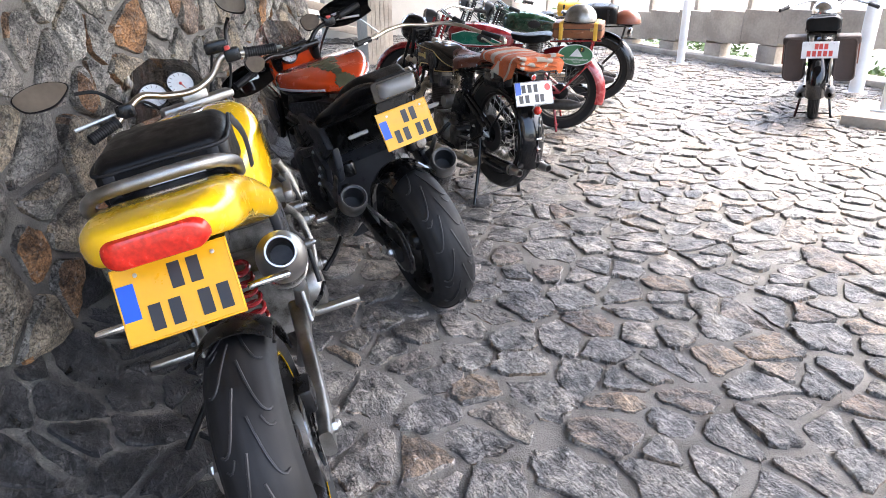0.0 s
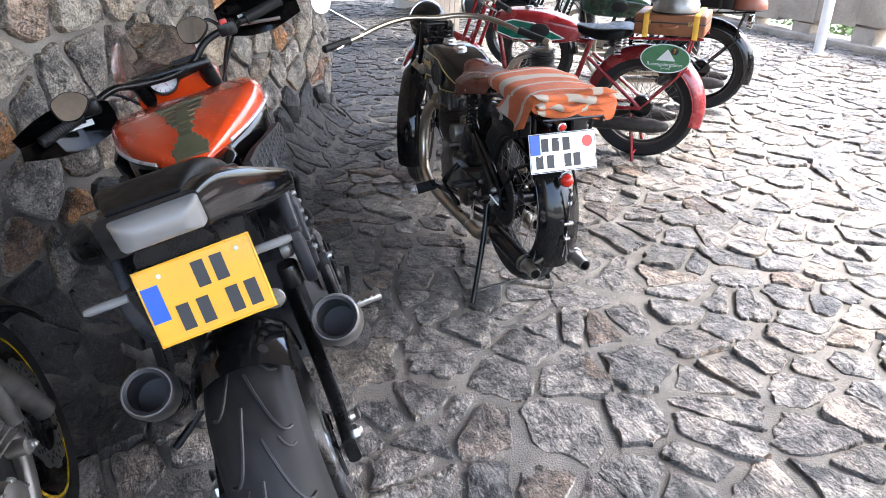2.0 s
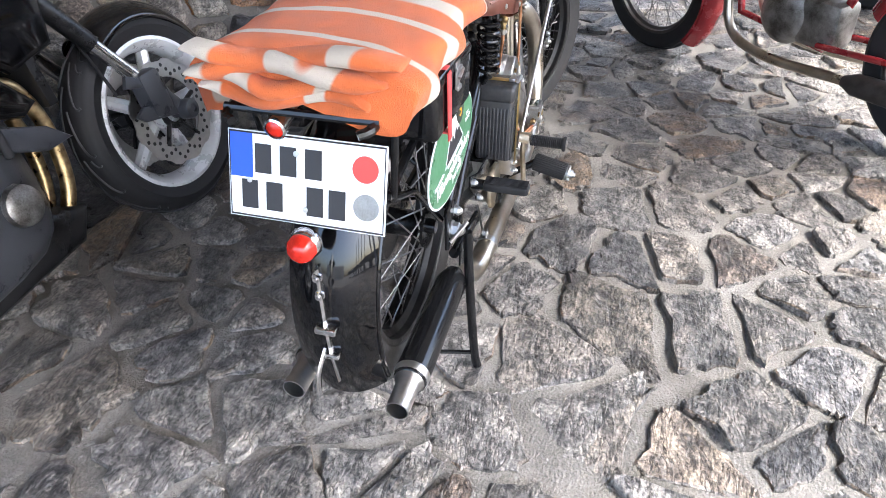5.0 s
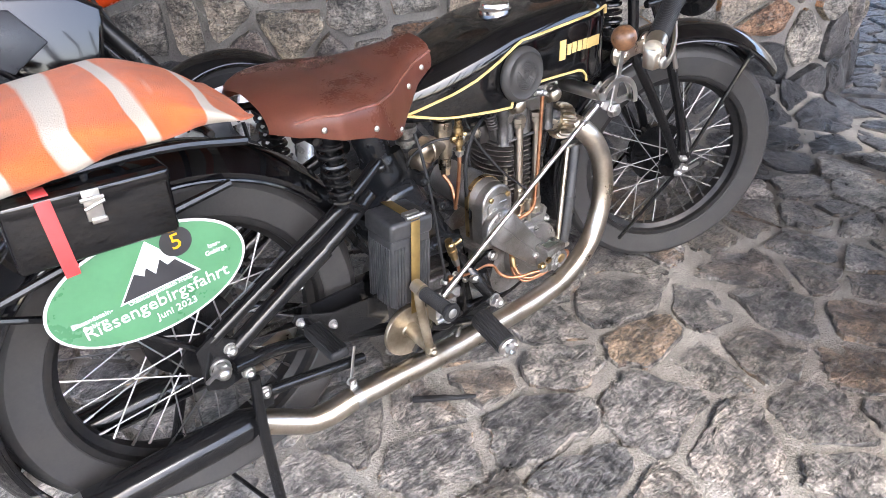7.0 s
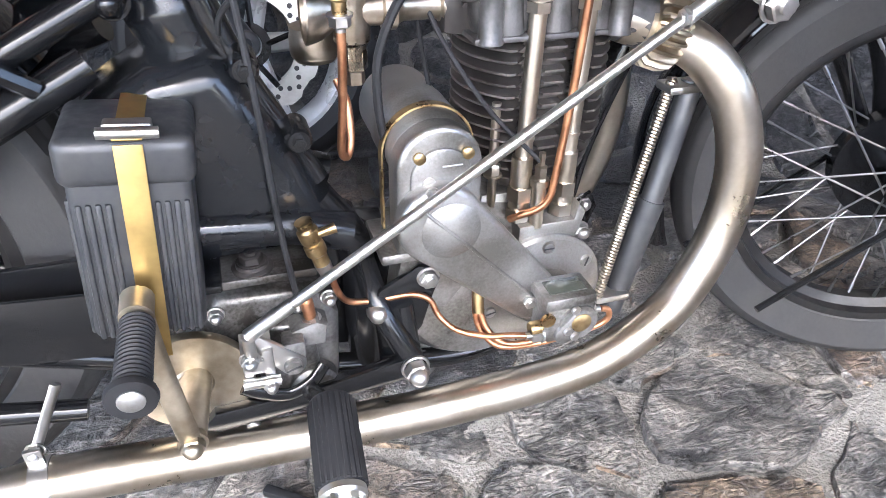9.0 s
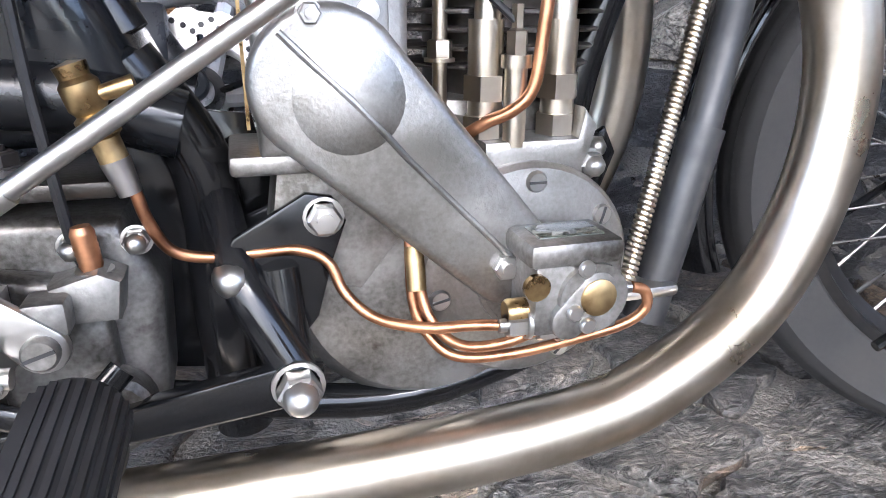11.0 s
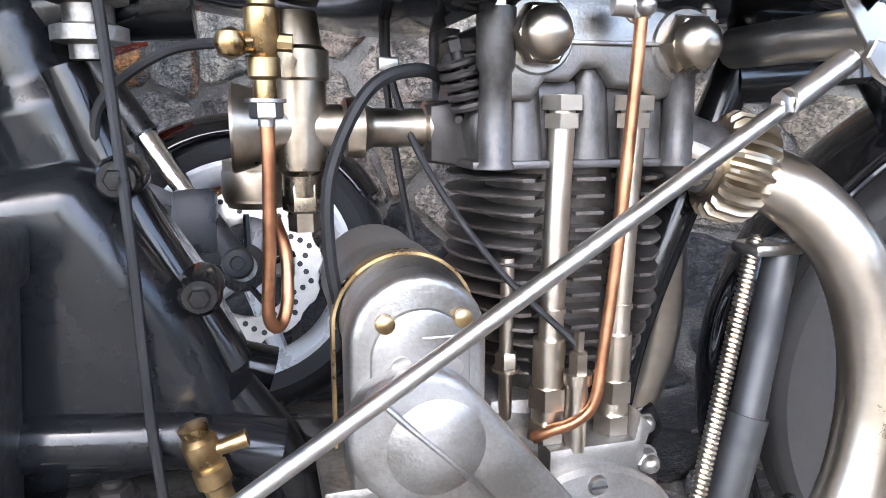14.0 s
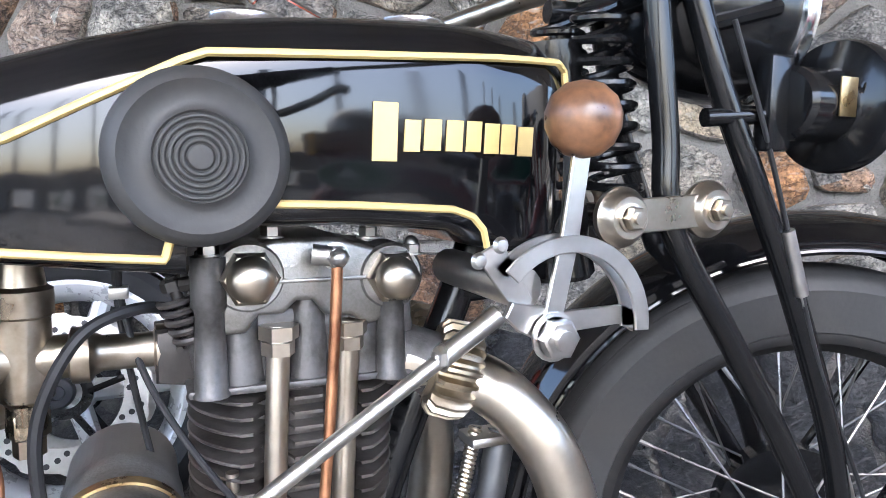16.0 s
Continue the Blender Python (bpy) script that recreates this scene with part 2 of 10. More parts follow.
def box(bm, c, s, m=None, bev=0.0, seg=2):
    m = m or Matrix()
    vs = bmesh.ops.create_cube(bm, size=1)["verts"]
    for v in vs:
        v.co = m @ Vector((c[0] + v.co.x * s[0], c[1] + v.co.y * s[1], c[2] + v.co.z * s[2]))
    if bev:
        es = list({e for v in vs for e in v.link_edges})
        bmesh.ops.bevel(bm, geom=es, offset=bev, segments=seg, affect="EDGES", profile=0.5)
    return bm


def prism(bm, poly, y0, y1, bev=0.0, seg=2, m=None):
    """A plate with the outline poly in x and z, from y0 to y1."""
    m = m or Matrix()
    a = [bm.verts.new(m @ Vector((x, y0, z))) for x, z in poly]
    b = [bm.verts.new(m @ Vector((x, y1, z))) for x, z in poly]
    n = len(poly)
    fs = [bm.faces.new(a), bm.faces.new(b[::-1])]
    fs += [bm.faces.new((a[j], b[j], b[(j + 1) % n], a[(j + 1) % n])) for j in range(n)]
    bmesh.ops.recalc_face_normals(bm, faces=fs)
    if bev:
        bmesh.ops.bevel(bm, geom=list({e for f in fs[:2] for e in f.edges}), offset=bev, segments=seg, affect="EDGES", profile=0.5)
    return bm


def loft(bm, rings, caps=True, closed=True):
    vs = [[bm.verts.new(q) for q in r] for r in rings]
    n = len(vs[0])
    for a, b in zip(vs, vs[1:]):
        for j in range(n if closed else n - 1):
            bm.faces.new((a[j], a[(j + 1) % n], b[(j + 1) % n], b[j]))
    if caps:
        bm.faces.new(vs[0][::-1])
        bm.faces.new(vs[-1])
    return bm


def round_rect(w, z0, z1, rt, rb, k=5):
    """Outline in y and z of a rounded section, half as wide as w each side."""
    out = []
    for cy, cz, r, a0 in ((w - rt, z1 - rt, rt, 0), (-w + rt, z1 - rt, rt, 90), (-w + rb, z0 + rb, rb, 180), (w - rb, z0 + rb, rb, 270)):
        for j in range(k):
            a = radians(a0 + 90 * j / (k - 1))
            out.append((cy + r * math.cos(a), cz + r * math.sin(a)))
    return out


def coil(c0, c1, r, turns, wire, n=7, per=16):
    """Points of a helix from c0 to c1 as a tube."""
    bm = bmesh.new()
    a, b = Vector(c0), Vector(c1)
    d = (b - a).normalized()
    s = d.cross(Vector((0, 1, 0)) if abs(d.y) < 0.9 else Vector((1, 0, 0))).normalized()
    u = s.cross(d)
    k = int(turns * per)
    tube(bm, [a.lerp(b, i / k) + (s * math.cos(math.tau * i / per) + u * math.sin(math.tau * i / per)) * r for i in range(k + 1)], wire, n)
    return bm


def hexnut(bm, c, r, h, axis="y", sgn=-1, dome=True):
    """A hexagon nut with a domed or flat end, its axis along y by default."""
    m = along_y(*c, flip=sgn > 0) if axis == "y" else (Matrix.Translation(c) if sgn > 0 else Matrix.Translation(c) @ Matrix.Rotation(math.pi, 4, "X"))
    if axis == "x":
        m = Matrix.Translation(c) @ Matrix.Rotation(radians(90 * sgn), 4, "Y")
    lathe(bm, [(0, 0), (r * 1.2, 0), (r * 1.2, h * 0.12), (r * 1.0, h * 0.14)], m, 18)
    lathe(bm, [(r, h * 0.12), (r, h * 0.62), (r * 0.86, h * 0.7), (0, h * 0.7)], m, 6)
    if dome:
        lathe(bm, [(r * 0.8, h * 0.65), (r * 0.76, h * 0.85), (r * 0.55, h * 1.05), (r * 0.25, h * 1.16), (0, h * 1.18)], m, 16)
    else:
        lathe(bm, [(r * 0.5, h * 0.65), (r * 0.5, h * 0.95), (0, h * 0.97)], m, 12)
    return bm


def part(name, bm, material, parent=None, label="", flat=False, angle=38):
    bmesh.ops.recalc_face_normals(bm, faces=bm.faces)
    me = bpy.data.meshes.new(name)
    bm.to_mesh(me)
    bm.free()
    for mm in (material if isinstance(material, (list, tuple)) else [material]):
        me.materials.append(mm)
    if not flat:
        me.shade_smooth()
        me.set_sharp_from_angle(angle=radians(angle))
    ob = new(name, me)
    if parent is not None:
        ob.parent = parent
    if label:
        ob["label"] = label
    return ob


def pieces(name, bm, material, parent, label=""):
    """Links each separate piece of a bmesh as a part of its own; pieces that overlap stay together."""
    left = set(bm.faces)
    groups = []
    while left:
        todo = [left.pop()]
        isle = []
        while todo:
            f = todo.pop()
            isle.append(f)
            for e in f.edges:
                for g in e.link_faces:
                    if g in left:
                        left.discard(g)
                        todo.append(g)
        co = [v.co for f in isle for v in f.verts]
        groups.append([isle, [min(c[k] for c in co) - 0.0005 for k in range(3)], [max(c[k] for c in co) + 0.0005 for k in range(3)]])
    i = 0
    while i < len(groups):
        j = i + 1
        while j < len(groups):
            a, b = groups[i], groups[j]
            if all(a[1][k] <= b[2][k] and b[1][k] <= a[2][k] for k in range(3)):
                groups[i] = [a[0] + b[0], [min(p, q) for p, q in zip(a[1], b[1])], [max(p, q) for p, q in zip(a[2], b[2])]]
                del groups[j]
                j = i + 1
            else:
                j += 1
        i += 1
    out = []
    for isle, _, _ in groups:
        nb, seen = bmesh.new(), {}
        for f in isle:
            nb.faces.new([seen[v] if v in seen else seen.setdefault(v, nb.verts.new(v.co)) for v in f.verts])
        out.append(part(name, nb, material, parent, label))
    bm.free()
    return out[0]


def thing(name, m, label, category, group=""):
    ob = new(name)
    ob.empty_display_size = 0.1
    ob.matrix_world = m
    return tagged(ob, label, category, group)


def B():
    return bmesh.new()


def text_mesh(body, size, m, depth=0.0006):
    """Letters of the built-in font as a mesh, placed by m (they lie in its xy plane)."""
    cu = bpy.data.curves.new("lettering", "FONT")
    cu.body, cu.size, cu.extrude, cu.align_x, cu.align_y = body, size, depth, "CENTER", "CENTER"
    cu.resolution_u = 2
    ob = bpy.data.objects.new("lettering", cu)
    scene.collection.objects.link(ob)
    bpy.context.view_layer.update()
    me = bpy.data.meshes.new_from_object(ob.evaluated_get(bpy.context.evaluated_depsgraph_get()))
    bpy.data.objects.remove(ob)
    bpy.data.curves.remove(cu)
    bm = bmesh.new()
    bm.from_mesh(me)
    bpy.data.meshes.remove(me)
    bm.transform(m)
    return bm


def tyre_mesh(R, w, rim, tread, n=96):
    """A tyre on the y axis: rounded sides and a tread cut by grooves."""
    bm = bmesh.new()
    hw = w / 2
    prof = [(rim, -hw * 0.55), (rim + 0.01, -hw * 0.8)]
    k = 7
    for j in range(k + 1):
        a = radians(-78 + 156 * j / k)
        prof.append((R - hw * 0.95 + hw * 0.95 * math.cos(a) if tread == "road" else R - hw * 0.75 + hw * 0.75 * math.cos(a), hw * math.sin(a) / math.sin(radians(78))))
    # finer steps over the crown
    prof = [Vector(q) for q in prof] + [Vector((rim + 0.01, hw * 0.8)), Vector((rim, hw * 0.55))]
    fine = []
    for a, b in zip(prof, prof[1:]):
        for t in (0, 0.34, 0.67):
            fine.append(a.lerp(b, t))
    fine.append(prof[-1])
    rings = []
    for i in range(n):
        ang = math.tau * i / n
        ring = []
        for j, (r, y) in enumerate(fine):
            lane = round((y / hw) * 4.5)
            if tread == "block" and r > R - hw * 0.5 and ((i + 2 * (lane % 2)) % 4 == 0 or abs((y / hw) * 4.5 - lane) > 0.42):
                r -= 0.005
            if tread == "rib" and r > R - hw * 0.3 and j % 3 == 0:
                r -= 0.004
            ring.append((r * math.cos(ang), y, r * math.sin(ang)))
        rings.append(ring)
    rings.append(rings[0])
    loft(bm, rings, caps=False, closed=False)
    bmesh.ops.remove_doubles(bm, verts=bm.verts, dist=1e-5)
    return bm


def spoked_wheel(parent, c, R, w, rim_r, tread, rim_mat, tyre_mat, spokes=36, hub_r=0.045, hub_w=0.10, each=True, hub_mat=None, drum=0.0):
    bm = B()
    lathe(bm, [(rim_r + 0.012, -w * 0.36), (rim_r + 0.004, -w * 0.38), (rim_r - 0.004, -w * 0.36), (rim_r - 0.006, -w * 0.2), (rim_r - 0.018, -w * 0.1), (rim_r - 0.018, w * 0.1),
               (rim_r - 0.006, w * 0.2), (rim_r - 0.004, w * 0.36), (rim_r + 0.004, w * 0.38), (rim_r + 0.012, w * 0.36)], along_y(*c), 64)
    wheel = part("wheel", bm, rim_mat, parent)
    bm = tyre_mesh(R, w, rim_r, tread)
    bm.transform(Matrix.Translation(c))
    part("tyre", bm, tyre_mat, wheel)
    bm = B()
    lathe(bm, [(0, -hub_w * 0.62), (0.014, -hub_w * 0.62), (0.016, -hub_w * 0.5), (hub_r, -hub_w * 0.5), (hub_r, -hub_w * 0.42), (hub_r * 0.6, -hub_w * 0.36), (hub_r * 0.6, hub_w * 0.36), (hub_r, hub_w * 0.42),
               (hub_r, hub_w * 0.5), (0.016, hub_w * 0.5), (0.014, hub_w * 0.62), (0, hub_w * 0.62)], along_y(*c), 28)
    if drum:
        lathe(bm, [(0, 0.02), (drum, 0.02), (drum, 0.05), (drum * 0.9, 0.062), (0, 0.066)], along_y(*c, flip=True), 36)
    part("hub", bm, hub_mat or FRAME, wheel)
    pts = []
    for i in range(spokes):
        side = -1 if i % 2 else 1
        lean = 1 if (i // 2) % 2 else -1
        a = math.tau * i / spokes
        ah = a + lean * 1.15
        p0 = Vector((hub_r * 0.93 * math.cos(ah), side * hub_w * 0.46, hub_r * 0.93 * math.sin(ah)))
        p1 = Vector(((rim_r - 0.016) * math.cos(a), side * 0.004, (rim_r - 0.016) * math.sin(a)))
        pts.append((p0, p1))
    if each:
        sets = {}
        for i, (p0, p1) in enumerate(pts[:4]):
            bm = B()
            tube(bm, [p0, p1.lerp(p0, 0.09)], 0.0016, 6)
            tube(bm, [p1.lerp(p0, 0.09), p1], 0.0028, 6)
            sets[i] = part("spoke", bm, SPOKE, wheel)
            sets[i].location = c
        for i in range(4, spokes):
            o = sets[i % 4].copy()
            scene.collection.objects.link(o)
            o.location = c
            o.rotation_euler = (0, -math.tau * (i - i % 4) / spokes, 0)
    else:
        bm = B()
        for p0, p1 in pts:
            tube(bm, [p0 + Vector(c), p1 + Vector(c)], 0.002, 5)
        part("spoke_set", bm, SPOKE, wheel)["kind"] = "stuff"
    return wheel


def mudguard(c, r, w, a0, a1, n=40, depth=0.03, thick=0.002, lip=0.004):
    """A guard round a wheel on the y axis, from angle a0 to a1 in degrees (0 is ahead, 90 up)."""
    bm = B()
    rings = []
    sec = []
    k = 10
    for j in range(k + 1):
        u = -1 + 2 * j / k
        sec.append((r - depth * abs(u) ** 2.2, u * w / 2))
    outer = [(sec[0][0] - 0.012, sec[0][1])] + sec + [(sec[-1][0] - 0.012, sec[-1][1])]
    inner = [(q[0] - thick, q[1] * 0.985) for q in reversed(outer)]
    for i in range(n + 1):
        a = radians(a0 + (a1 - a0) * i / n)
        rings.append([(c[0] + q[0] * math.cos(a), c[1] + q[1], c[2] + q[0] * math.sin(a)) for q in outer + inner])
    loft(bm, rings)
    for s in (0, k + 2):
        q = outer[s]
        tube(bm, [(c[0] + q[0] * math.cos(radians(a0 + (a1 - a0) * i / n)), c[1] + q[1], c[2] + q[0] * math.sin(radians(a0 + (a1 - a0) * i / n))) for i in range(n + 1)], lip, 8)
    return bm


def arc_xz(c, r, a0, a1, n=12):
    return [(c[0] + r * math.cos(radians(a0 + (a1 - a0) * i / n)), c[1] + r * math.sin(radians(a0 + (a1 - a0) * i / n))) for i in range(n + 1)]


def capsule_xz(p, q, rp, rq, n=12):
    """Outline of a bar with round ends in x and z."""
    a = math.degrees(math.atan2(q[1] - p[1], q[0] - p[0]))
    return arc_xz(p, rp, a + 90, a + 270, n) + arc_xz(q, rq, a - 90, a + 90, n)

# ---- ground, wall, shelter ----
WALL_A, WALL_DIR = Vector((0.0, 1.85, 0)), Vector((1, -0.56, 0)).normalized()
WALL_N = Vector((0.56, 1, 0)).normalized()  # into the masonry
WALL_END, WALL_R = 3.05, 0.9


def foot(x, y):
    """How far the paving sweeps up towards the foot of the wall."""
    d = (WALL_A - Vector((x, y, 0))).dot(WALL_N)
    s = (Vector((x, y, 0)) - WALL_A).dot(WALL_DIR)
    if d > 0.42 or s > WALL_END + 0.5:
        return 0.0
    return 0.20 * ((0.42 - max(d, 0.0)) / 0.42) ** 2 * min(1.0, max(0.0, (WALL_END + 0.5 - s) / 0.5))


def wall_at(s, h, out=0.0):
    """A place on the wall's face: s metres along it, h up, out from it; past its end the wall rounds away."""
    lean = 0.05 * h
    if s <= WALL_END:
        return WALL_A + WALL_DIR * s - WALL_N * (out - lean) + Vector((0, 0, h))
    a = (s - WALL_END) / WALL_R
    c = WALL_A + WALL_DIR * WALL_END + WALL_N * WALL_R
    d = -WALL_N * math.cos(a) + WALL_DIR * math.sin(a)
    return c + d * (WALL_R + out - lean) + Vector((0, 0, h))


def clip(poly, px, py, nx, ny):
    """Keeps the part of a convex outline on the side of (px, py) against (nx, ny)."""
    out = []
    n = len(poly)
    for i in range(n):
        a, b = poly[i], poly[(i + 1) % n]
        da, db = (a[0] - px) * nx + (a[1] - py) * ny, (b[0] - px) * nx + (b[1] - py) * ny
        if da <= 0:
            out.append(a)
        if da * db < 0:
            t = da / (da - db)
            out.append((a[0] + (b[0] - a[0]) * t, a[1] + (b[1] - a[1]) * t))
    return out


def crazy_cells(x0, x1, y0, y1, sx, sy, gap, rng, skip=None, big=()):
    """Irregular stones that fill a rectangle, with joints between them."""
    nx, ny = int((x1 - x0) / sx) + 1, int((y1 - y0) / sy) + 1
    seeds = {}
    for i in range(nx):
        for j in range(ny):
            if rng.random() < 0.27:
                continue
            seeds[i, j] = (x0 + (i + 0.5 + rng.uniform(-0.46, 0.46) + 0.5 * (j % 2)) * sx, y0 + (j + 0.5 + rng.uniform(-0.44, 0.44)) * sy)
    for k, (bx, by, br) in enumerate(big):
        for key in [q for q, (x, y) in seeds.items() if math.hypot((x - bx) * sy / sx, y - by) < br]:
            del seeds[key]
        seeds[int((bx - x0) / sx), int((by - y0) / sy)] = (bx, by)
    for (i, j), (x, y) in seeds.items():
        if skip and skip(x, y):
            continue
        bigger = 1.7 if any(x == q[0] and y == q[1] for q in big) else 1.25
        poly = [(x + bigger * sx * math.cos(math.tau * (k + 0.3) / 9), y + bigger * sy * math.sin(math.tau * (k + 0.3) / 9)) for k in range(9)]
        g = gap * rng.uniform(0.7, 1.5)
        for di in (-3, -2, -1, 0, 1, 2, 3):
            for dj in (-3, -2, -1, 0, 1, 2, 3):
                q = seeds.get((i + di, j + dj))
                if q is None or (di == 0 and dj == 0):
                    continue
                dx, dy = q[0] - x, q[1] - y
                d = math.hypot(dx, dy)
                if d < 1e-6:
                    continue
                k = 0.5 - g / d
                poly = clip(poly, x + dx * k, y + dy * k, dx / d, dy / d)
                if len(poly) < 3:
                    break
            if len(poly) < 3:
                break
        if len(poly) >= 3:
            yield (x, y), poly


def stone_rings(c, poly, rng, rough, k=3):
    """Outline of a stone with chipped, slightly rounded corners, and two inner rings."""
    pts = []
    n = len(poly)
    for i in range(n):
        a, b = poly[i], poly[(i + 1) % n]
        for t in ((0.13, 0.27, 0.42, 0.58, 0.73, 0.87) if k == 3 else (0.2, 0.8)):
            x, y = a[0] + (b[0] - a[0]) * t, a[1] + (b[1] - a[1]) * t
            w = 1 + rough * (0.8 * noise.noise((x * 14, y * 14, 2.5)) + 0.45 * noise.noise((x * 37, y * 37, 6.5)) + rng.uniform(-0.3, 0.12))
            pts.append((c[0] + (x - c[0]) * w, c[1] + (y - c[1]) * w))
    mid = (sum(p[0] for p in pts) / len(pts), sum(p[1] for p in pts) / len(pts))
    return mid, pts


def stone_geom(place, c, poly, rng, depth, rise, rough, k=3, dome=0.0, chip=0.004, relief=0.0):
    """Vertices and faces of one stone; place(u, v, out) lays it on its surface."""
    mid, pts = stone_rings(c, poly, rng, rough, k)
    n = len(pts)
    tx, ty = rng.uniform(-0.07, 0.07), rng.uniform(-0.07, 0.07)
    vs = []
    tiers = ((1.02, -depth), (1.0, -chip), (0.95, 0.0), (0.6, dome * 0.75)) if not relief else ((1.02, -depth), (1.0, -chip), (0.965, 0.0), (0.80, dome * 0.4), (0.58, dome * 0.75), (0.32, dome * 0.93))
    for sc, out in tiers:
        for p in pts:
            u, v = mid[0] + (p[0] - mid[0]) * sc, mid[1] + (p[1] - mid[1]) * sc
            o = out
            if out > -depth:
                o += rise + tx * (u - mid[0]) + ty * (v - mid[1]) + 0.35 * chip * noise.noise((u * 23, v * 23, 7.7)) + 0.6 * chip * noise.noise((u * 9, v * 9, 3.1)) + relief * (noise.noise((u * 16 + c[0] * 40, v * 16, 9.0)) + 0.6 * noise.noise((u * 41, v * 41 + c[1] * 30, 4.0)))
            vs.append(place(u, v, o))
    vs.append(place(mid[0], mid[1], rise + dome + 0.4 * chip * noise.noise((mid[0] * 20, mid[1] * 20, 1.0))))
    fs = []
    nr = len(tiers) - 1
    for r in range(nr):
        for j in range(n):
            fs.append((r * n + j, r * n + (j + 1) % n, (r + 1) * n + (j + 1) % n, (r + 1) * n + j))
    for j in range(n):
        fs.append((nr * n + j, nr * n + (j + 1) % n, (nr + 1) * n))
    return vs, fs


def stone_material(name, stops, vein, rough, bump, scale, rlo=0.15):
    """Stone whose colour varies from piece to piece, mottled, with grain and veins."""
    m = bpy.data.materials.new(name)
    m.use_nodes = True
    nt = m.node_tree
    b = nt.nodes["Principled BSDF"]
    N = nt.nodes.new
    L = nt.links.new
    oi, geo, tc = N("ShaderNodeObjectInfo"), N("ShaderNodeNewGeometry"), N("ShaderNodeTexCoord")
    add = N("ShaderNodeMath")
    add.operation = "ADD"
    L(oi.outputs["Random"], add.inputs[0])
    L(geo.outputs["Random Per Island"], add.inputs[1])
    fr = N("ShaderNodeMath")
    fr.operation = "FRACT"
    L(add.outputs[0], fr.inputs[0])
    ramp = N("ShaderNodeValToRGB")
    ramp.color_ramp.interpolation = "LINEAR"
    el = ramp.color_ramp.elements
    el[0].position, el[0].color = stops[0][0], (*stops[0][1], 1)
    el[1].position, el[1].color = stops[-1][0], (*stops[-1][1], 1)
    for p, c in stops[1:-1]:
        el.new(p).color = (*c, 1)
    L(fr.outputs[0], ramp.inputs[0])
    nz = N("ShaderNodeTexNoise")
    nz.inputs["Scale"].default_value, nz.inputs["Detail"].default_value, nz.inputs["Roughness"].default_value, nz.inputs["Distortion"].default_value = scale, 8, 0.62, 0.6
    L(tc.outputs["Object"], nz.inputs["Vector"])
    mp = N("ShaderNodeMapping")
    mp.inputs["Scale"].default_value = (9, 30, 30)
    mp.inputs["Rotation"].default_value = (0.3, 0.2, 0.6)
    L(tc.outputs["Object"], mp.inputs["Vector"])
    st = N("ShaderNodeTexNoise")
    st.inputs["Scale"].default_value, st.inputs["Detail"].default_value, st.inputs["Distortion"].default_value = 2.0, 7, 1.2
    L(mp.outputs[0], st.inputs["Vector"])
    fine = N("ShaderNodeTexNoise")
    fine.inputs["Scale"].default_value, fine.inputs["Detail"].default_value = 130, 5
    L(tc.outputs["Object"], fine.inputs["Vector"])
    shade = N("ShaderNodeValToRGB")
    shade.color_ramp.elements[0].position, shade.color_ramp.elements[0].color = 0.36, (0.26, 0.26, 0.27, 1)
    shade.color_ramp.elements[1].position, shade.color_ramp.elements[1].color = 0.66, (1.75, 1.70, 1.62, 1)
    shade.color_ramp.elements.new(0.5).color = (0.92, 0.92, 0.92, 1)
    grain = N("ShaderNodeMath")
    grain.operation = "MULTIPLY_ADD"
    grain.inputs[1].default_value, grain.inputs[2].default_value = 0.5, -0.25
    mid = N("ShaderNodeTexNoise")
    mid.inputs["Scale"].default_value, mid.inputs["Detail"].default_value, mid.inputs["Roughness"].default_value = 48, 8, 0.7
    L(tc.outputs["Object"], mid.inputs["Vector"])
    L(mid.outputs[0], grain.inputs[0])
    both = N("ShaderNodeMath")
    both.operation = "ADD"
    L(nz.outputs[0], both.inputs[0])
    L(grain.outputs[0], both.inputs[1])
    L(both.outputs[0], shade.inputs[0])
    speck = N("ShaderNodeMapRange")
    speck.inputs["From Min"].default_value, speck.inputs["From Max"].default_value = 0.3, 0.7
    speck.inputs["To Min"].default_value, speck.inputs["To Max"].default_value = 0.55, 1.45
    L(fine.outputs[0], speck.inputs["Value"])
    mul = N("ShaderNodeMix")
    mul.data_type, mul.blend_type = "RGBA", "MULTIPLY"
    mul.inputs["Factor"].default_value = 1.0
    L(ramp.outputs[0], mul.inputs["A"])
    dot = N("ShaderNodeVectorMath")
    dot.operation = "SCALE"
    L(shade.outputs[0], dot.inputs[0])
    L(speck.outputs[0], dot.inputs["Scale"])
    L(dot.outputs[0], mul.inputs["B"])
    vr = N("ShaderNodeValToRGB")
    vr.color_ramp.elements[0].position, vr.color_ramp.elements[0].color = 0.55, (0, 0, 0, 1)
    vr.color_ramp.elements[1].position, vr.color_ramp.elements[1].color = 0.75, (0.55, 0.55, 0.55, 1)
    L(st.outputs[0], vr.inputs[0])
    mv = N("ShaderNodeMix")
    mv.data_type = "RGBA"
    L(vr.outputs[0], mv.inputs["Factor"])
    L(mul.outputs["Result"], mv.inputs["A"])
    mv.inputs["B"].default_value = (*vein, 1)
    # thin dark cracks along the cleavage
    ridge = N("ShaderNodeTexNoise")
    ridge.inputs["Scale"].default_value, ridge.inputs["Detail"].default_value, ridge.inputs["Roughness"].default_value, ridge.inputs["Distortion"].default_value = 1.15, 5, 0.6, 0.8
    L(mp.outputs[0], ridge.inputs["Vector"])
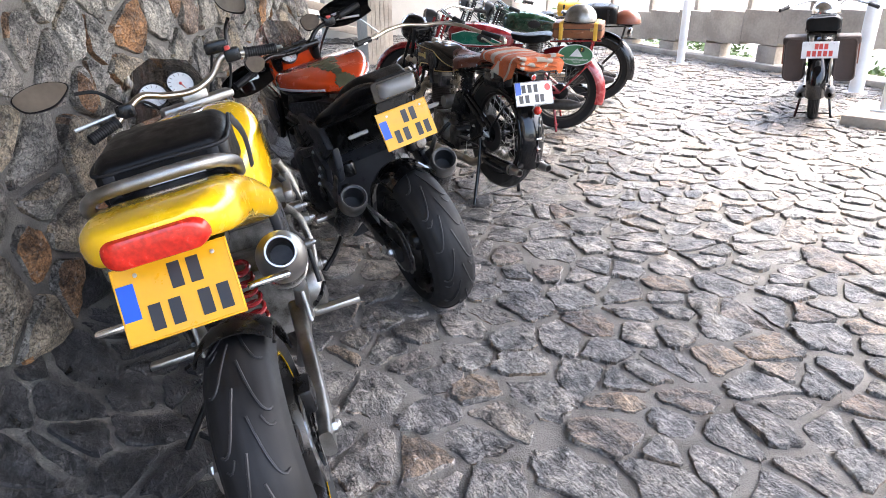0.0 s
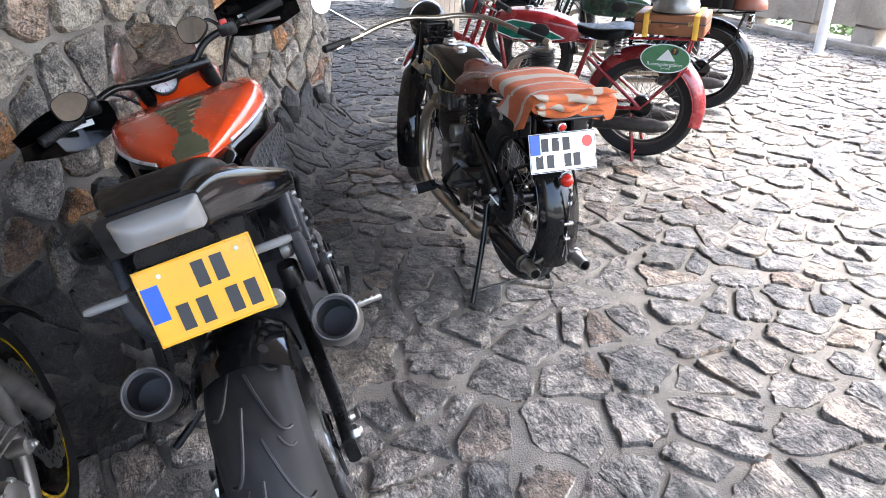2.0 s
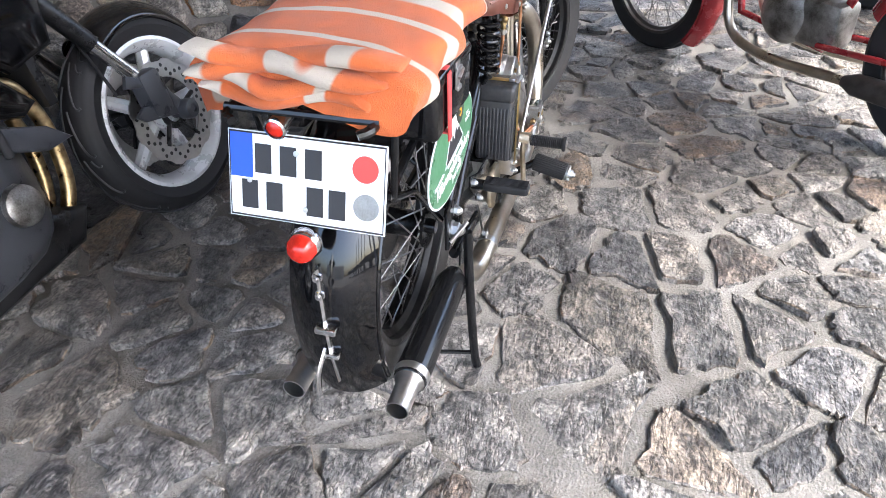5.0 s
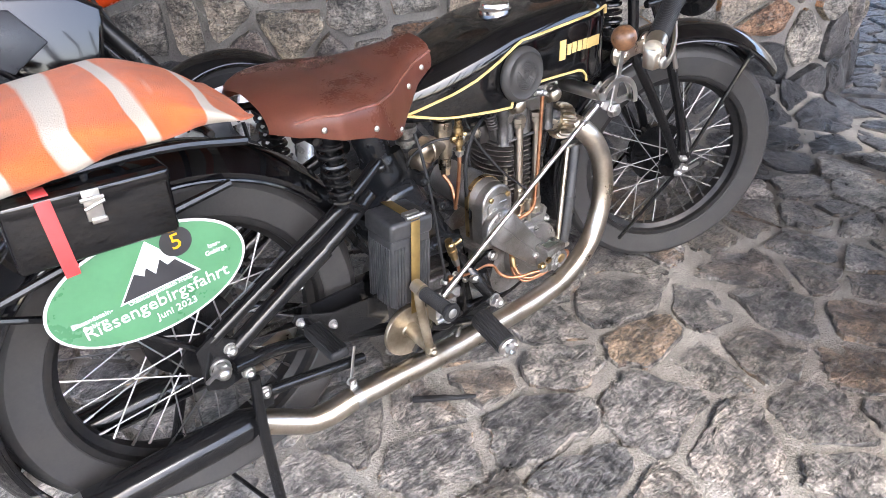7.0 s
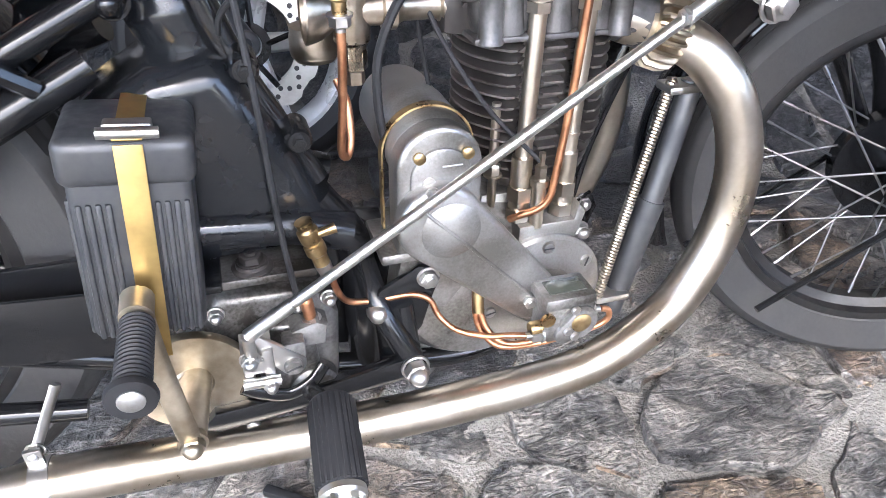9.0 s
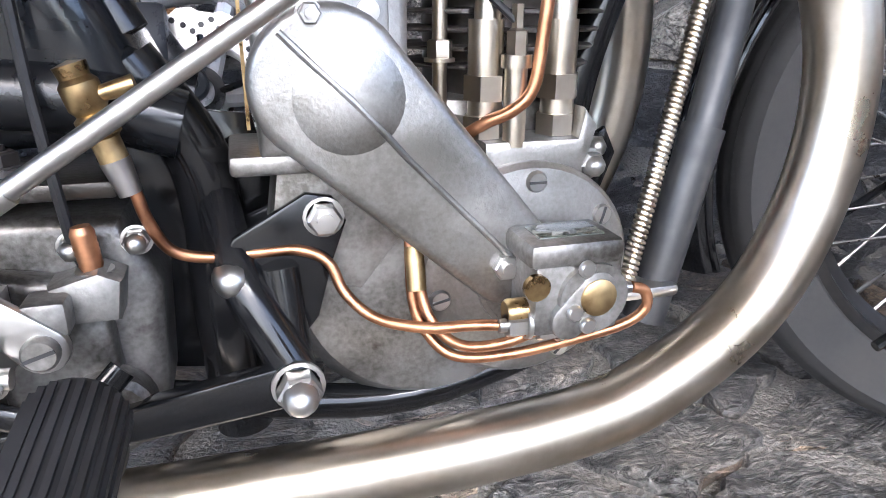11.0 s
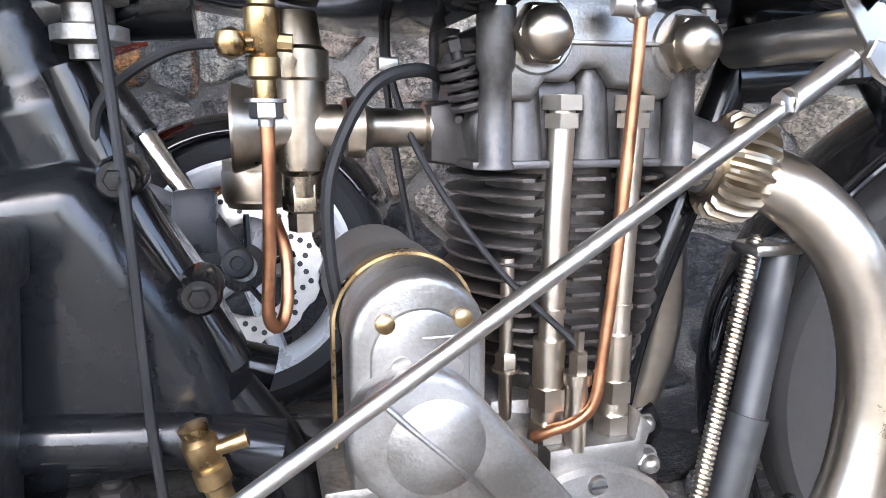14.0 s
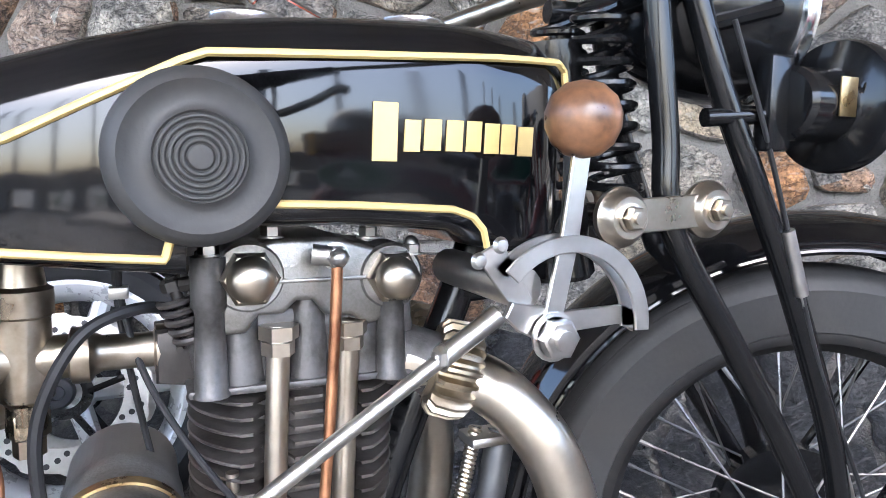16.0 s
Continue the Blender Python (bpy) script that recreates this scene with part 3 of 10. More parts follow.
    off, ab, ck = N("ShaderNodeMath"), N("ShaderNodeMath"), N("ShaderNodeMapRange")
    off.operation, ab.operation = "SUBTRACT", "ABSOLUTE"
    off.inputs[1].default_value = 0.5
    L(ridge.outputs[0], off.inputs[0])
    L(off.outputs[0], ab.inputs[0])
    L(ab.outputs[0], ck.inputs["Value"])
    ck.inputs["From Min"].default_value, ck.inputs["From Max"].default_value = 0.0, 0.028
    ck.inputs["To Min"].default_value, ck.inputs["To Max"].default_value = 0.30, 1.0
    crack = N("ShaderNodeVectorMath")
    crack.operation = "SCALE"
    L(mv.outputs["Result"], crack.inputs[0])
    L(ck.outputs[0], crack.inputs["Scale"])
    L(crack.outputs[0], b.inputs["Base Color"])
    rm = N("ShaderNodeMapRange")
    rm.inputs["From Min"].default_value, rm.inputs["From Max"].default_value = 0.3, 0.7
    rm.inputs["To Min"].default_value, rm.inputs["To Max"].default_value = rough - rlo, min(1, rough + 0.12)
    L(nz.outputs[0], rm.inputs["Value"])
    L(rm.outputs[0], b.inputs["Roughness"])
    h1 = N("ShaderNodeMath")
    h1.operation = "MULTIPLY_ADD"
    h1.inputs[1].default_value = 0.45
    L(mid.outputs[0], h1.inputs[0])
    L(nz.outputs[0], h1.inputs[2])
    # cleaved ledges: flat treads with steep little risers
    lx, lf, lr, ls, la, lg = [N("ShaderNodeMath") for _ in range(6)]
    lx.operation, lf.operation, lr.operation, ls.operation, la.operation, lg.operation = "MULTIPLY_ADD", "FLOOR", "FRACT", "SMOOTH_MIN", "ADD", "MULTIPLY_ADD"
    lx.inputs[1].default_value = 11.0
    L(nz.outputs[0], lx.inputs[0])
    L(mid.outputs[0], lx.inputs[2])
    L(lx.outputs[0], lf.inputs[0])
    L(lx.outputs[0], lr.inputs[0])
    ls.operation = "POWER"
    ls.inputs[1].default_value = 5.0
    L(lr.outputs[0], ls.inputs[0])
    L(lf.outputs[0], la.inputs[0])
    L(ls.outputs[0], la.inputs[1])
    lg.inputs[1].default_value = 0.11
    L(la.outputs[0], lg.inputs[0])
    L(h1.outputs[0], lg.inputs[2])
    h2 = N("ShaderNodeMath")
    h2.operation = "MULTIPLY_ADD"
    h2.inputs[1].default_value = 0.6
    L(st.outputs[0], h2.inputs[0])
    h3 = N("ShaderNodeMath")
    h3.operation = "MULTIPLY_ADD"
    h3.inputs[1].default_value = 0.22
    L(fine.outputs[0], h3.inputs[0])
    L(lg.outputs[0], h3.inputs[2])
    L(h3.outputs[0], h2.inputs[2])
    bp = N("ShaderNodeBump")
    bp.inputs["Strength"].default_value, bp.inputs["Distance"].default_value = bump, 0.02
    h4 = N("ShaderNodeMath")
    h4.operation = "MULTIPLY_ADD"
    h4.inputs[1].default_value = 0.35
    L(ck.outputs[0], h4.inputs[0])
    L(h2.outputs[0], h4.inputs[2])
    L(h4.outputs[0], bp.inputs["Height"])
    L(bp.outputs[0], b.inputs["Normal"])
    return m


PAVING = stone_material("paving_stone", [(0.0, (0.201, 0.191, 0.178)), (0.2, (0.297, 0.275, 0.246)), (0.36, (0.152, 0.146, 0.140)), (0.5, (0.266, 0.233, 0.195)), (0.62, (0.170, 0.163, 0.159)), (0.76, (0.330, 0.306, 0.278)), (0.86, (0.297, 0.222, 0.154)), (0.93, (0.178, 0.133, 0.100)), (1.0, (0.217, 0.205, 0.192))], (0.34, 0.325, 0.30), 0.50, 0.95, 10, 0.24)
# PAVING stops scaled by about 0.6: the floor's uneven light put into colour
DIMPAVING = stone_material("dimmed_paving_stone", [(0.0, (0.123, 0.117, 0.109)), (0.2, (0.182, 0.168, 0.150)), (0.36, (0.093, 0.089, 0.086)), (0.5, (0.162, 0.143, 0.119)), (0.62, (0.104, 0.100, 0.097)), (0.76, (0.202, 0.187, 0.170)), (0.86, (0.182, 0.136, 0.094)), (0.93, (0.109, 0.081, 0.061)), (1.0, (0.133, 0.125, 0.117))], (0.27, 0.26, 0.245), 0.46, 0.95, 10, 0.24)
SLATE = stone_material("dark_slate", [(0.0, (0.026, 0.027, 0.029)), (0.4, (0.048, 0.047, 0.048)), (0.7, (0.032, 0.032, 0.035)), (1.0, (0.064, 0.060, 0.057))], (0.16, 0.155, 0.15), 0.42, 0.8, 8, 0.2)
WALLSTONE = stone_material("field_stone", [(0.0, (0.21, 0.195, 0.172)), (0.15, (0.30, 0.275, 0.235)), (0.3, (0.15, 0.138, 0.125)), (0.45, (0.36, 0.34, 0.30)), (0.58, (0.235, 0.205, 0.165)), (0.72, (0.29, 0.235, 0.165)), (0.80, (0.20, 0.185, 0.17)), (0.88, (0.33, 0.16, 0.06)), (0.94, (0.20, 0.12, 0.075)), (1.0, (0.26, 0.245, 0.22))], (0.47, 0.45, 0.41), 0.78, 1.0, 8)


def mortar_material(name, base, dark, pebble):
    """Gritty mortar: stained at large, with dark and pale grains a few millimetres across."""
    m = pbr(name, base, 0.92, var=0.14, scale=5, bump=0.9, bscale=170, dirt=dark, dist=0.008)
    nt = m.node_tree
    N, L = nt.nodes.new, nt.links.new
    b = nt.nodes["Principled BSDF"]
    src = b.inputs["Base Color"].links[0].from_socket
    tc = N("ShaderNodeTexCoord")
    for scale, lo, hi, tint in ((95.0, 0.60, 0.72, dark), (60.0, 0.63, 0.72, pebble), (260.0, 0.55, 0.70, (0.09, 0.085, 0.08))):
        nz = N("ShaderNodeTexNoise")
        nz.inputs["Scale"].default_value, nz.inputs["Detail"].default_value, nz.inputs["Roughness"].default_value = scale, 3, 0.6
        L(tc.outputs["Object"], nz.inputs["Vector"])
        mr = N("ShaderNodeMapRange")
        mr.inputs["From Min"].default_value, mr.inputs["From Max"].default_value = lo, hi
        mr.inputs["To Max"].default_value = 0.75
        L(nz.outputs[0], mr.inputs["Value"])
        mx = N("ShaderNodeMix")
        mx.data_type = "RGBA"
        L(mr.outputs[0], mx.inputs["Factor"])
        L(src, mx.inputs["A"])
        mx.inputs["B"].default_value = (*tint, 1)
        src = mx.outputs["Result"]
    L(src, b.inputs["Base Color"])
    return m


MORTAR = mortar_material("sandy_mortar", (0.240, 0.226, 0.202), (0.145, 0.134, 0.118), (0.35, 0.335, 0.31))
WALLMORTAR = mortar_material("wall_mortar", (0.20, 0.186, 0.164), (0.12, 0.11, 0.10), (0.30, 0.285, 0.26))


def ground_sheet():
    bm = B()
    xs = [-300, -60, -12] + [-6 + 0.05 * i for i in range(281)] + [12, 60, 300]
    ys = [-300, -60, -14, -8.5, -7.0, -6.35] + [-6.2 + 0.05 * i for i in range(201)] + [6, 12, 60, 300]
    vs = []
    for y in ys:
        row = []
        for x in xs:
            z = -0.006 if y > -6.4 else (-0.4 if y > -7.5 else -2.5)
            if -6 <= y <= 4 and -6 <= x <= 8:
                z -= 0.013 * max(0.0, min(1.0, (0.75 - (WALL_A - Vector((x, y, 0))).dot(WALL_N)) / 0.2)) * (1 if (Vector((x, y, 0)) - WALL_A).dot(WALL_DIR) < WALL_END else 0)
                z += foot(x, y) + 0.004 * noise.noise((x * 3, y * 3, 0)) + 0.0035 * noise.noise((x * 11, y * 11, 5))
            row.append(bm.verts.new((x, y, z)))
        vs.append(row)
    for a, b in zip(vs, vs[1:]):
        for i in range(len(xs) - 1):
            bm.faces.new((a[i], a[i + 1], b[i + 1], b[i]))
    return tagged(part("ground", bm, MORTAR), "sandy mortar bed of the stone paving", "ground", kind="structure")


ground = ground_sheet()


def masonry_wall():
    bm = B()
    ss = [-9 + 0.25 * i for i in range(49)] + [3.1 + 0.1 * i for i in range(24)]
    hs = [-0.1, 0.1, 0.3, 0.6, 0.9, 1.2, 1.6, 2.0, 2.6, 3.3, 3.6]
    front = [[bm.verts.new(wall_at(s, h, -0.012 + 0.008 * noise.noise((s * 4, h * 4, 2)))) for s in ss] for h in hs]
    back = [[bm.verts.new(wall_at(s, h, -0.5)) for s in ss] for h in (hs[0], hs[-1])]
    for a, b in zip(front, front[1:]):
        for i in range(len(ss) - 1):
            bm.faces.new((a[i], a[i + 1], b[i + 1], b[i]))
    for i in range(len(ss) - 1):
        bm.faces.new((front[-1][i], front[-1][i + 1], back[1][i + 1], back[1][i]))
        bm.faces.new((back[0][i], back[0][i + 1], back[1][i + 1], back[1][i]))
    return tagged(part("wall_north", bm, WALLMORTAR), "rubble stone wall set in grey mortar", "wall", kind="structure")


wall = masonry_wall()
# about half the tone of MORTAR, with darker blotches
DARKMORTAR = pbr("dark_foot_mortar", (0.13, 0.122, 0.11), 0.7, var=0.35, scale=9, bump=0.9, bscale=150, dirt=(0.045, 0.043, 0.04), dist=0.008)


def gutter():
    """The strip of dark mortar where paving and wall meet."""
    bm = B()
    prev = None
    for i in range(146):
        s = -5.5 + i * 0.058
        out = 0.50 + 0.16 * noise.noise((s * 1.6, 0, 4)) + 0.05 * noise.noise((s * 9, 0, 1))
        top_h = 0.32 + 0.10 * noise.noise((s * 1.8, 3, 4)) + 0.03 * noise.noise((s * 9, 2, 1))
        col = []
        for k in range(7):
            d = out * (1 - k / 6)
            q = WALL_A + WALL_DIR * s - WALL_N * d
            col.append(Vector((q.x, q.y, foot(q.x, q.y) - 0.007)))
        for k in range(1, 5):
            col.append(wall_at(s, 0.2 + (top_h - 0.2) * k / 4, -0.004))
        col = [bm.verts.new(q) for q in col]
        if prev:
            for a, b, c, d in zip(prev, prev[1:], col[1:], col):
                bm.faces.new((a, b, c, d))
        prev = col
    return tagged(part("gutter", bm, DARKMORTAR), "dark mortar strip at the foot of the wall", "gutter", kind="structure")


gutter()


def shelter():
    tops = []

    def struct(name, bm, mm, label, cat):
        o = tagged(part(name, bm, mm), label, cat, kind="structure")
        tops.append(o)
        return o
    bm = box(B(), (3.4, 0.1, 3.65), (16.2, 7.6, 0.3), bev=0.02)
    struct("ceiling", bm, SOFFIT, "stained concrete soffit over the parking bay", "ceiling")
    # parapet of board-marked concrete
    bm = B()
    for k in range(40):
        x0 = -14 + k * 0.6
        z1, z0 = 0.92 - 0.062 * x0, 0.475 - 0.058 * x0
        if x0 < 0:
            z1, z0 = 0.92, 0.475
        box(bm, (x0 + 0.299, -6.12 + (k % 2) * 0.004, (z0 + z1) / 2), (0.598, 0.24, z1 - z0), bev=0.004, seg=1)
    struct("parapet", bm, CONCRETE, "board-marked concrete parapet band", "parapet")
    for k in range(22):
        x = -9 + 0.92 * k
        z0 = 0.475 - 0.058 * max(0, x)
        o = struct("parapet_post", box(B(), (x, -6.12, z0 / 2 - 0.05), (0.30, 0.22, z0 + 0.1), bev=0.01), CONCRETE, "short concrete stub under the parapet", "post")
        o["group"] = "stubs under the parapet"
    struct("kerb", box(B(), (0.5, -6.1, 0.03), (26, 0.42, 0.09), bev=0.012), CONCRETE, "low concrete kerb under the parapet", "kerb")
    for x, y, r in ((3.83, -5.36, 0.055), (1.24, -5.40, 0.075), (-3.4, -5.4, 0.075)):
        bm = tube(B(), [(x, y, -0.02), (x, y, 3.05)], r, 20)
        lathe(bm, [(r + 0.05, 0.0), (r + 0.05, 0.012), (r, 0.014)], Matrix.Translation((x, y, 0)), 20)
        tagged(struct("post", bm, WHITEPOST, "white painted round steel post", "post"), group="white posts")
    for k in range(26):
        x = -8 + 0.95 * k
        z1 = 0.92 - 0.062 * max(0, x)
        tagged(struct("mullion", box(B(), (x, -6.12, z1 + 1.1), (0.07, 0.09, 2.2), bev=0.006), CONCRETE, "slim upright standing on the parapet", "upright"), group="uprights on the parapet")
    # far end of the passage
    bm = B()
    for k in range(6):
        box(bm, (6.05, -1.78 + 0.065 * k, 1.5), (0.40, 0.064, 3.1), bev=0.004, seg=1)
    struct("pillar", bm, CONCRETE, "weathered board-marked concrete pillar", "pillar")
    struct("wall_east", box(B(), (9.6, -4.3, 1.4), (0.3, 4.6, 3.2), bev=0.01), PLASTER, "beige rendered wall", "wall")
    struct("pillar", box(B(), (9.2, -6.0, 1.4), (0.4, 0.35, 3.2), bev=0.02), CONCRETE, "concrete corner pillar", "pillar")
    for k in range(4):
        m = pose(8.6 + k * 0.5, -0.6, 0.62 + 0.28 * k, 14, 0, 0)
        struct("stair_beam", box(B(), (0, 0, 0), (0.42, 4.4, 0.13), m, 0.01), DARKCONC, "dark sloping underside of a concrete stair", "beam")
    struct("wall_far", box(B(), (16, 2, 1.4), (0.3, 14, 3.6), bev=0.01), PLASTER, "plain rendered wall closing the passage", "wall")
    struct("wall_west", box(B(), (-24, 0, 1.5), (0.3, 14, 3.3), bev=0.01), PLASTER, "plain rendered wall closing the yard", "wall")
    # slab with a post
    bm = B()
    m = pose(0.29, -3.74, 0, 0, 0, 24)
    box(bm, (-0.85, -0.45, 0.035), (1.7, 0.9, 0.13), m, 0.015, 2)
    struct("slab", bm, CONCRETE, "low concrete slab on the paving", "slab")
    bm = tube(B(), [m @ Vector((-0.28, -0.42, 0.09)), m @ Vector((-0.28, -0.42, 3.05))], 0.05, 20)
    box(bm, (-0.28, -0.42, 0.106), (0.22, 0.18, 0.012), m, 0.003)
    struct("post", bm, WHITEPOST, "white painted round steel post", "post")


shelter()


def shrub(x, y, z, r, rng):
    top = thing("shrub", Matrix.Translation((x, y, z)), "leafy green bush beyond the parapet", "bush", "bushes outside")
    bm = B()
    for k in range(5):
        a = rng.uniform(0, math.tau)
        tube(bm, smooth_path([(0, 0, -r * 1.3), (0.2 * r * math.cos(a), 0.2 * r * math.sin(a), -r * 0.5), (0.6 * r * math.cos(a), 0.6 * r * math.sin(a), 0.3 * r)], 3), [0.04 * r] * 4 + [0.025 * r] * 2 + [0.012 * r], 6)
    part("trunk", bm, BARK, top)
    vs, fs = [], []
    for k in range(900):
        d = Vector((rng.gauss(0, 1), rng.gauss(0, 1), rng.gauss(0, 0.8))).normalized() * r * rng.uniform(0.45, 1.0) ** 0.6
        d *= 0.75 + 0.5 * noise.noise(d * 2.3 / r + Vector((x, y, 0)))
        q = Euler((rng.uniform(0, 6), rng.uniform(0, 6), rng.uniform(0, 6))).to_matrix()
        s = 0.055 * rng.uniform(0.6, 1.3)
        n = len(vs)
        for u, v, w in ((0, -1, 0), (0.5, 0, 0.1), (0, 1, 0), (-0.5, 0, 0.1)):
            vs.append(d + q @ Vector((u * s, v * s, w * s)))
        fs.append((n, n + 1, n + 2, n + 3))
    me = bpy.data.meshes.new("crown")
    me.from_pydata(vs, [], fs)
    me.materials.append(LEAF)
    o = new("crown", me)
    o.parent = top
    return top


rng_s = random.Random(5)
for k in range(14):
    shrub(-3 + 0.95 * k + rng_s.uniform(-0.2, 0.2), -7.6 + rng_s.uniform(-0.5, 0.2), -0.35 + rng_s.uniform(-0.25, 0.15), rng_s.uniform(0.6, 0.85), rng_s)

# ---- the black touring machine of the thirties, the main subject ----
def interp(tab, x):
    xs, ys = [q[0] for q in tab], [q[1] for q in tab]
    return float(np.interp(x, xs, ys))


TANK_W = [(0.435, 0.035), (0.47, 0.062), (0.55, 0.098), (0.64, 0.116), (0.75, 0.121), (0.90, 0.119), (0.96, 0.108), (0.985, 0.09), (0.998, 0.06)]
TANK_TOP = [(0.435, 0.755), (0.455, 0.778), (0.55, 0.815), (0.64, 0.843), (0.69, 0.857), (0.78, 0.868), (0.88, 0.874), (0.955, 0.870), (0.985, 0.858), (0.998, 0.835)]
TANK_BOT = [(0.435, 0.725), (0.455, 0.714), (0.60, 0.702), (0.690, 0.694), (0.6925, 0.724), (0.80, 0.724), (0.87, 0.718), (0.895, 0.706), (0.93, 0.700), (0.97, 0.706), (0.998, 0.735)]


def tank_y(x):
    return interp(TANK_W, x) + 0.0012


def tank_line(bm, pts, side, width=0.0028):
    """A pinstripe laid on the tank's side."""
    path = []
    for a, b in zip(pts, pts[1:]):
        for i in range(8):
            x, z = a[0] + (b[0] - a[0]) * i / 8, a[1] + (b[1] - a[1]) * i / 8
            path.append((x, z))
    path.append(pts[-1])
    tube(bm, [(x, side * tank_y(x), z) for x, z in path], width, 6, up=(0, 1, 0))


def vintage_black_machine():
    top = thing("motorcycle", Matrix(), "black vintage motorcycle with brown saddle and gold-lined tank", "motorcycle", "motorcycles parked along the wall")
    RC, FC = (0.0, 0.008, 0.418), (1.384, 0.0, 0.334)
    steered = Matrix.Translation((1.398, -0.008, 0.334)) @ Matrix.Rotation(radians(-27), 4, "Z") @ Matrix.Translation((-1.384, 0, -0.334))
    # wheels
    rear = spoked_wheel(top, RC, 0.335, 0.098, 0.244, "block", RIMBLACK, RUBBER, 40, 0.046, 0.13, hub_mat=FRAME, drum=0.085)
    front = spoked_wheel(top, FC, 0.328, 0.092, 0.240, "rib", RIMBLACK, RUBBER, 40, 0.04, 0.12, hub_mat=FRAME, drum=0.088)
    bm = B()
    lathe(bm, [(0.05, 0), (0.105, 0), (0.107, 0.003), (0.105, 0.006), (0.05, 0.006)], along_y(0, 0.075, RC[2], True), 48, closed=True)
    for i in range(46):
        a = math.tau * i / 46
        box(bm, (0.111, 0.078, 0), (0.009, 0.005, 0.007), Matrix.Translation((RC[0], 0, RC[2])) @ Matrix.Rotation(a, 4, "Y"))
    part("sprocket", bm, IRON, rear)
    bm = B()
    for s in (1, -1):
        for i in range(44):
            t = i / 44
            box(bm, (0.0 + t * 0.44, 0.078, 0), (0.009, 0.009 if i % 2 else 0.006, 0.008),
                Matrix.Translation((0, 0, RC[2] + s * (0.112 - 0.075 * t) - 0.07 * t)))
    part("chain", bm, IRON, top)
    # mudguards
    part("rear_mudguard", mudguard(RC, 0.372, 0.150, 30, 203, 56, 0.034), BLACK, top)
    front.matrix_basis = steered
    guard = part("front_mudguard", mudguard(FC, 0.390, 0.140, 41, 200, 56, 0.030), BLACK, top)
    guard.matrix_basis = steered
    bm = B()
    for y in (-0.078, 0.078):
        tube(bm, [(FC[0] + 0.02, y * 1.15, FC[2] + 0.02), (1.560, y * 0.98, 0.628)], 0.0055, 8)
        hexnut(bm, (1.560, y * 0.98, 0.628), 0.008, 0.012, sgn=1 if y > 0 else -1)
    pieces("front_mudguard_stay", bm, FRAME, guard)
    bm = B()
    for y in (-0.083, 0.098):
        tube(bm, [(0.0, y, RC[2] + 0.02), (-0.16, y, 0.60), (-0.29, y, 0.66)], 0.006, 8)
        tube(bm, [(-0.29, y, 0.66), (-0.10, y, 0.70), (0.10, y, 0.73)], 0.007, 8)
        hexnut(bm, (-0.285, y, 0.665), 0.009, 0.014, sgn=1 if y > 0 else -1)
    pieces("rear_mudguard_stay", bm, FRAME, top)
    # tank
    xs = [0.435, 0.445, 0.455, 0.48, 0.52, 0.56, 0.60, 0.64, 0.66, 0.690, 0.6925, 0.72, 0.76, 0.80, 0.84, 0.87, 0.895, 0.91, 0.93, 0.955, 0.97, 0.985, 0.993, 0.998]
    rings = []
    for x in xs:
        w, z0, z1 = interp(TANK_W, x), interp(TANK_BOT, x), interp(TANK_TOP, x)
        rt = min(0.042, w * 0.9, (z1 - z0) * 0.48)
        rings.append([(x, y, z) for y, z in round_rect(w, z0, z1, rt, min(0.012, (z1 - z0) * 0.3), 6)])
    bm = loft(B(), rings)
    tank = part("fuel_tank", bm, BLACK, top, "glossy black fuel tank with gold lining")
    up_line = [(0.462, 0.731), (0.596, 0.777), (0.69, 0.826), (0.705, 0.832), (0.968, 0.848), (0.980, 0.843), (0.984, 0.828)]
    lo_rear = [(0.462, 0.731), (0.52, 0.717), (0.593, 0.711), (0.678, 0.705), (0.682, 0.720)]
    lo_front = [(0.735, 0.7395), (0.80, 0.738), (0.872, 0.7345), (0.888, 0.729), (0.897, 0.719), (0.900, 0.706)]
    for side in (-1, 1):
        for ln in (up_line, lo_rear, lo_front):
            bm = B()
            tank_line(bm, ln, side)
            part("pinstripe", bm, GOLD, tank)
        # maker's mark as plain gold shapes
        bm = B()
        spans = [(0.810, 0.828, 0.768, 0.808), (0.833, 0.845, 0.775, 0.797), (0.848, 0.861, 0.776, 0.798), (0.865, 0.878, 0.776, 0.798), (0.881, 0.893, 0.776, 0.798), (0.896, 0.908, 0.775, 0.797), (0.911, 0.923, 0.775, 0.797), (0.927, 0.940, 0.774, 0.796)]
        for x0, x1, z0, z1 in spans:
            yy = side * tank_y((x0 + x1) / 2)
            prism(bm, [(x0, z0), (x1, z0), (x1 + 0.001, z1), (x0 + 0.001, z1)], yy - 0.001, yy + 0.001, 0.0005, 1)
        pieces("maker_mark", bm, GOLD, tank)
        # knee grip
        bm = B()
        prof = [(0.052, 0.0), (0.055, 0.006), (0.054, 0.012), (0.049, 0.017), (0.046, 0.019), (0.041, 0.0165), (0.034, 0.0155), (0.030, 0.0165)]
        r = 0.0275
        while r > 0.008:
            prof += [(r, 0.019), (r - 0.0012, 0.0178), (r - 0.0024, 0.019)]
            r -= 0.0036
        prof += [(0, 0.0195)]
        lathe(bm, prof, along_y(0.699, side * 0.119, 0.768, side > 0), 48)
        part("knee_grip", bm, RUBBER, tank, "round black rubber knee grip")
    for x in (0.745, 0.885):
        bm = B()
        lathe(bm, [(0.034, -0.004), (0.034, 0.004), (0.030, 0.008), (0.029, 0.016), (0.024, 0.019), (0, 0.020)], Matrix.Translation((x, 0, interp(TANK_TOP, x))), 30)
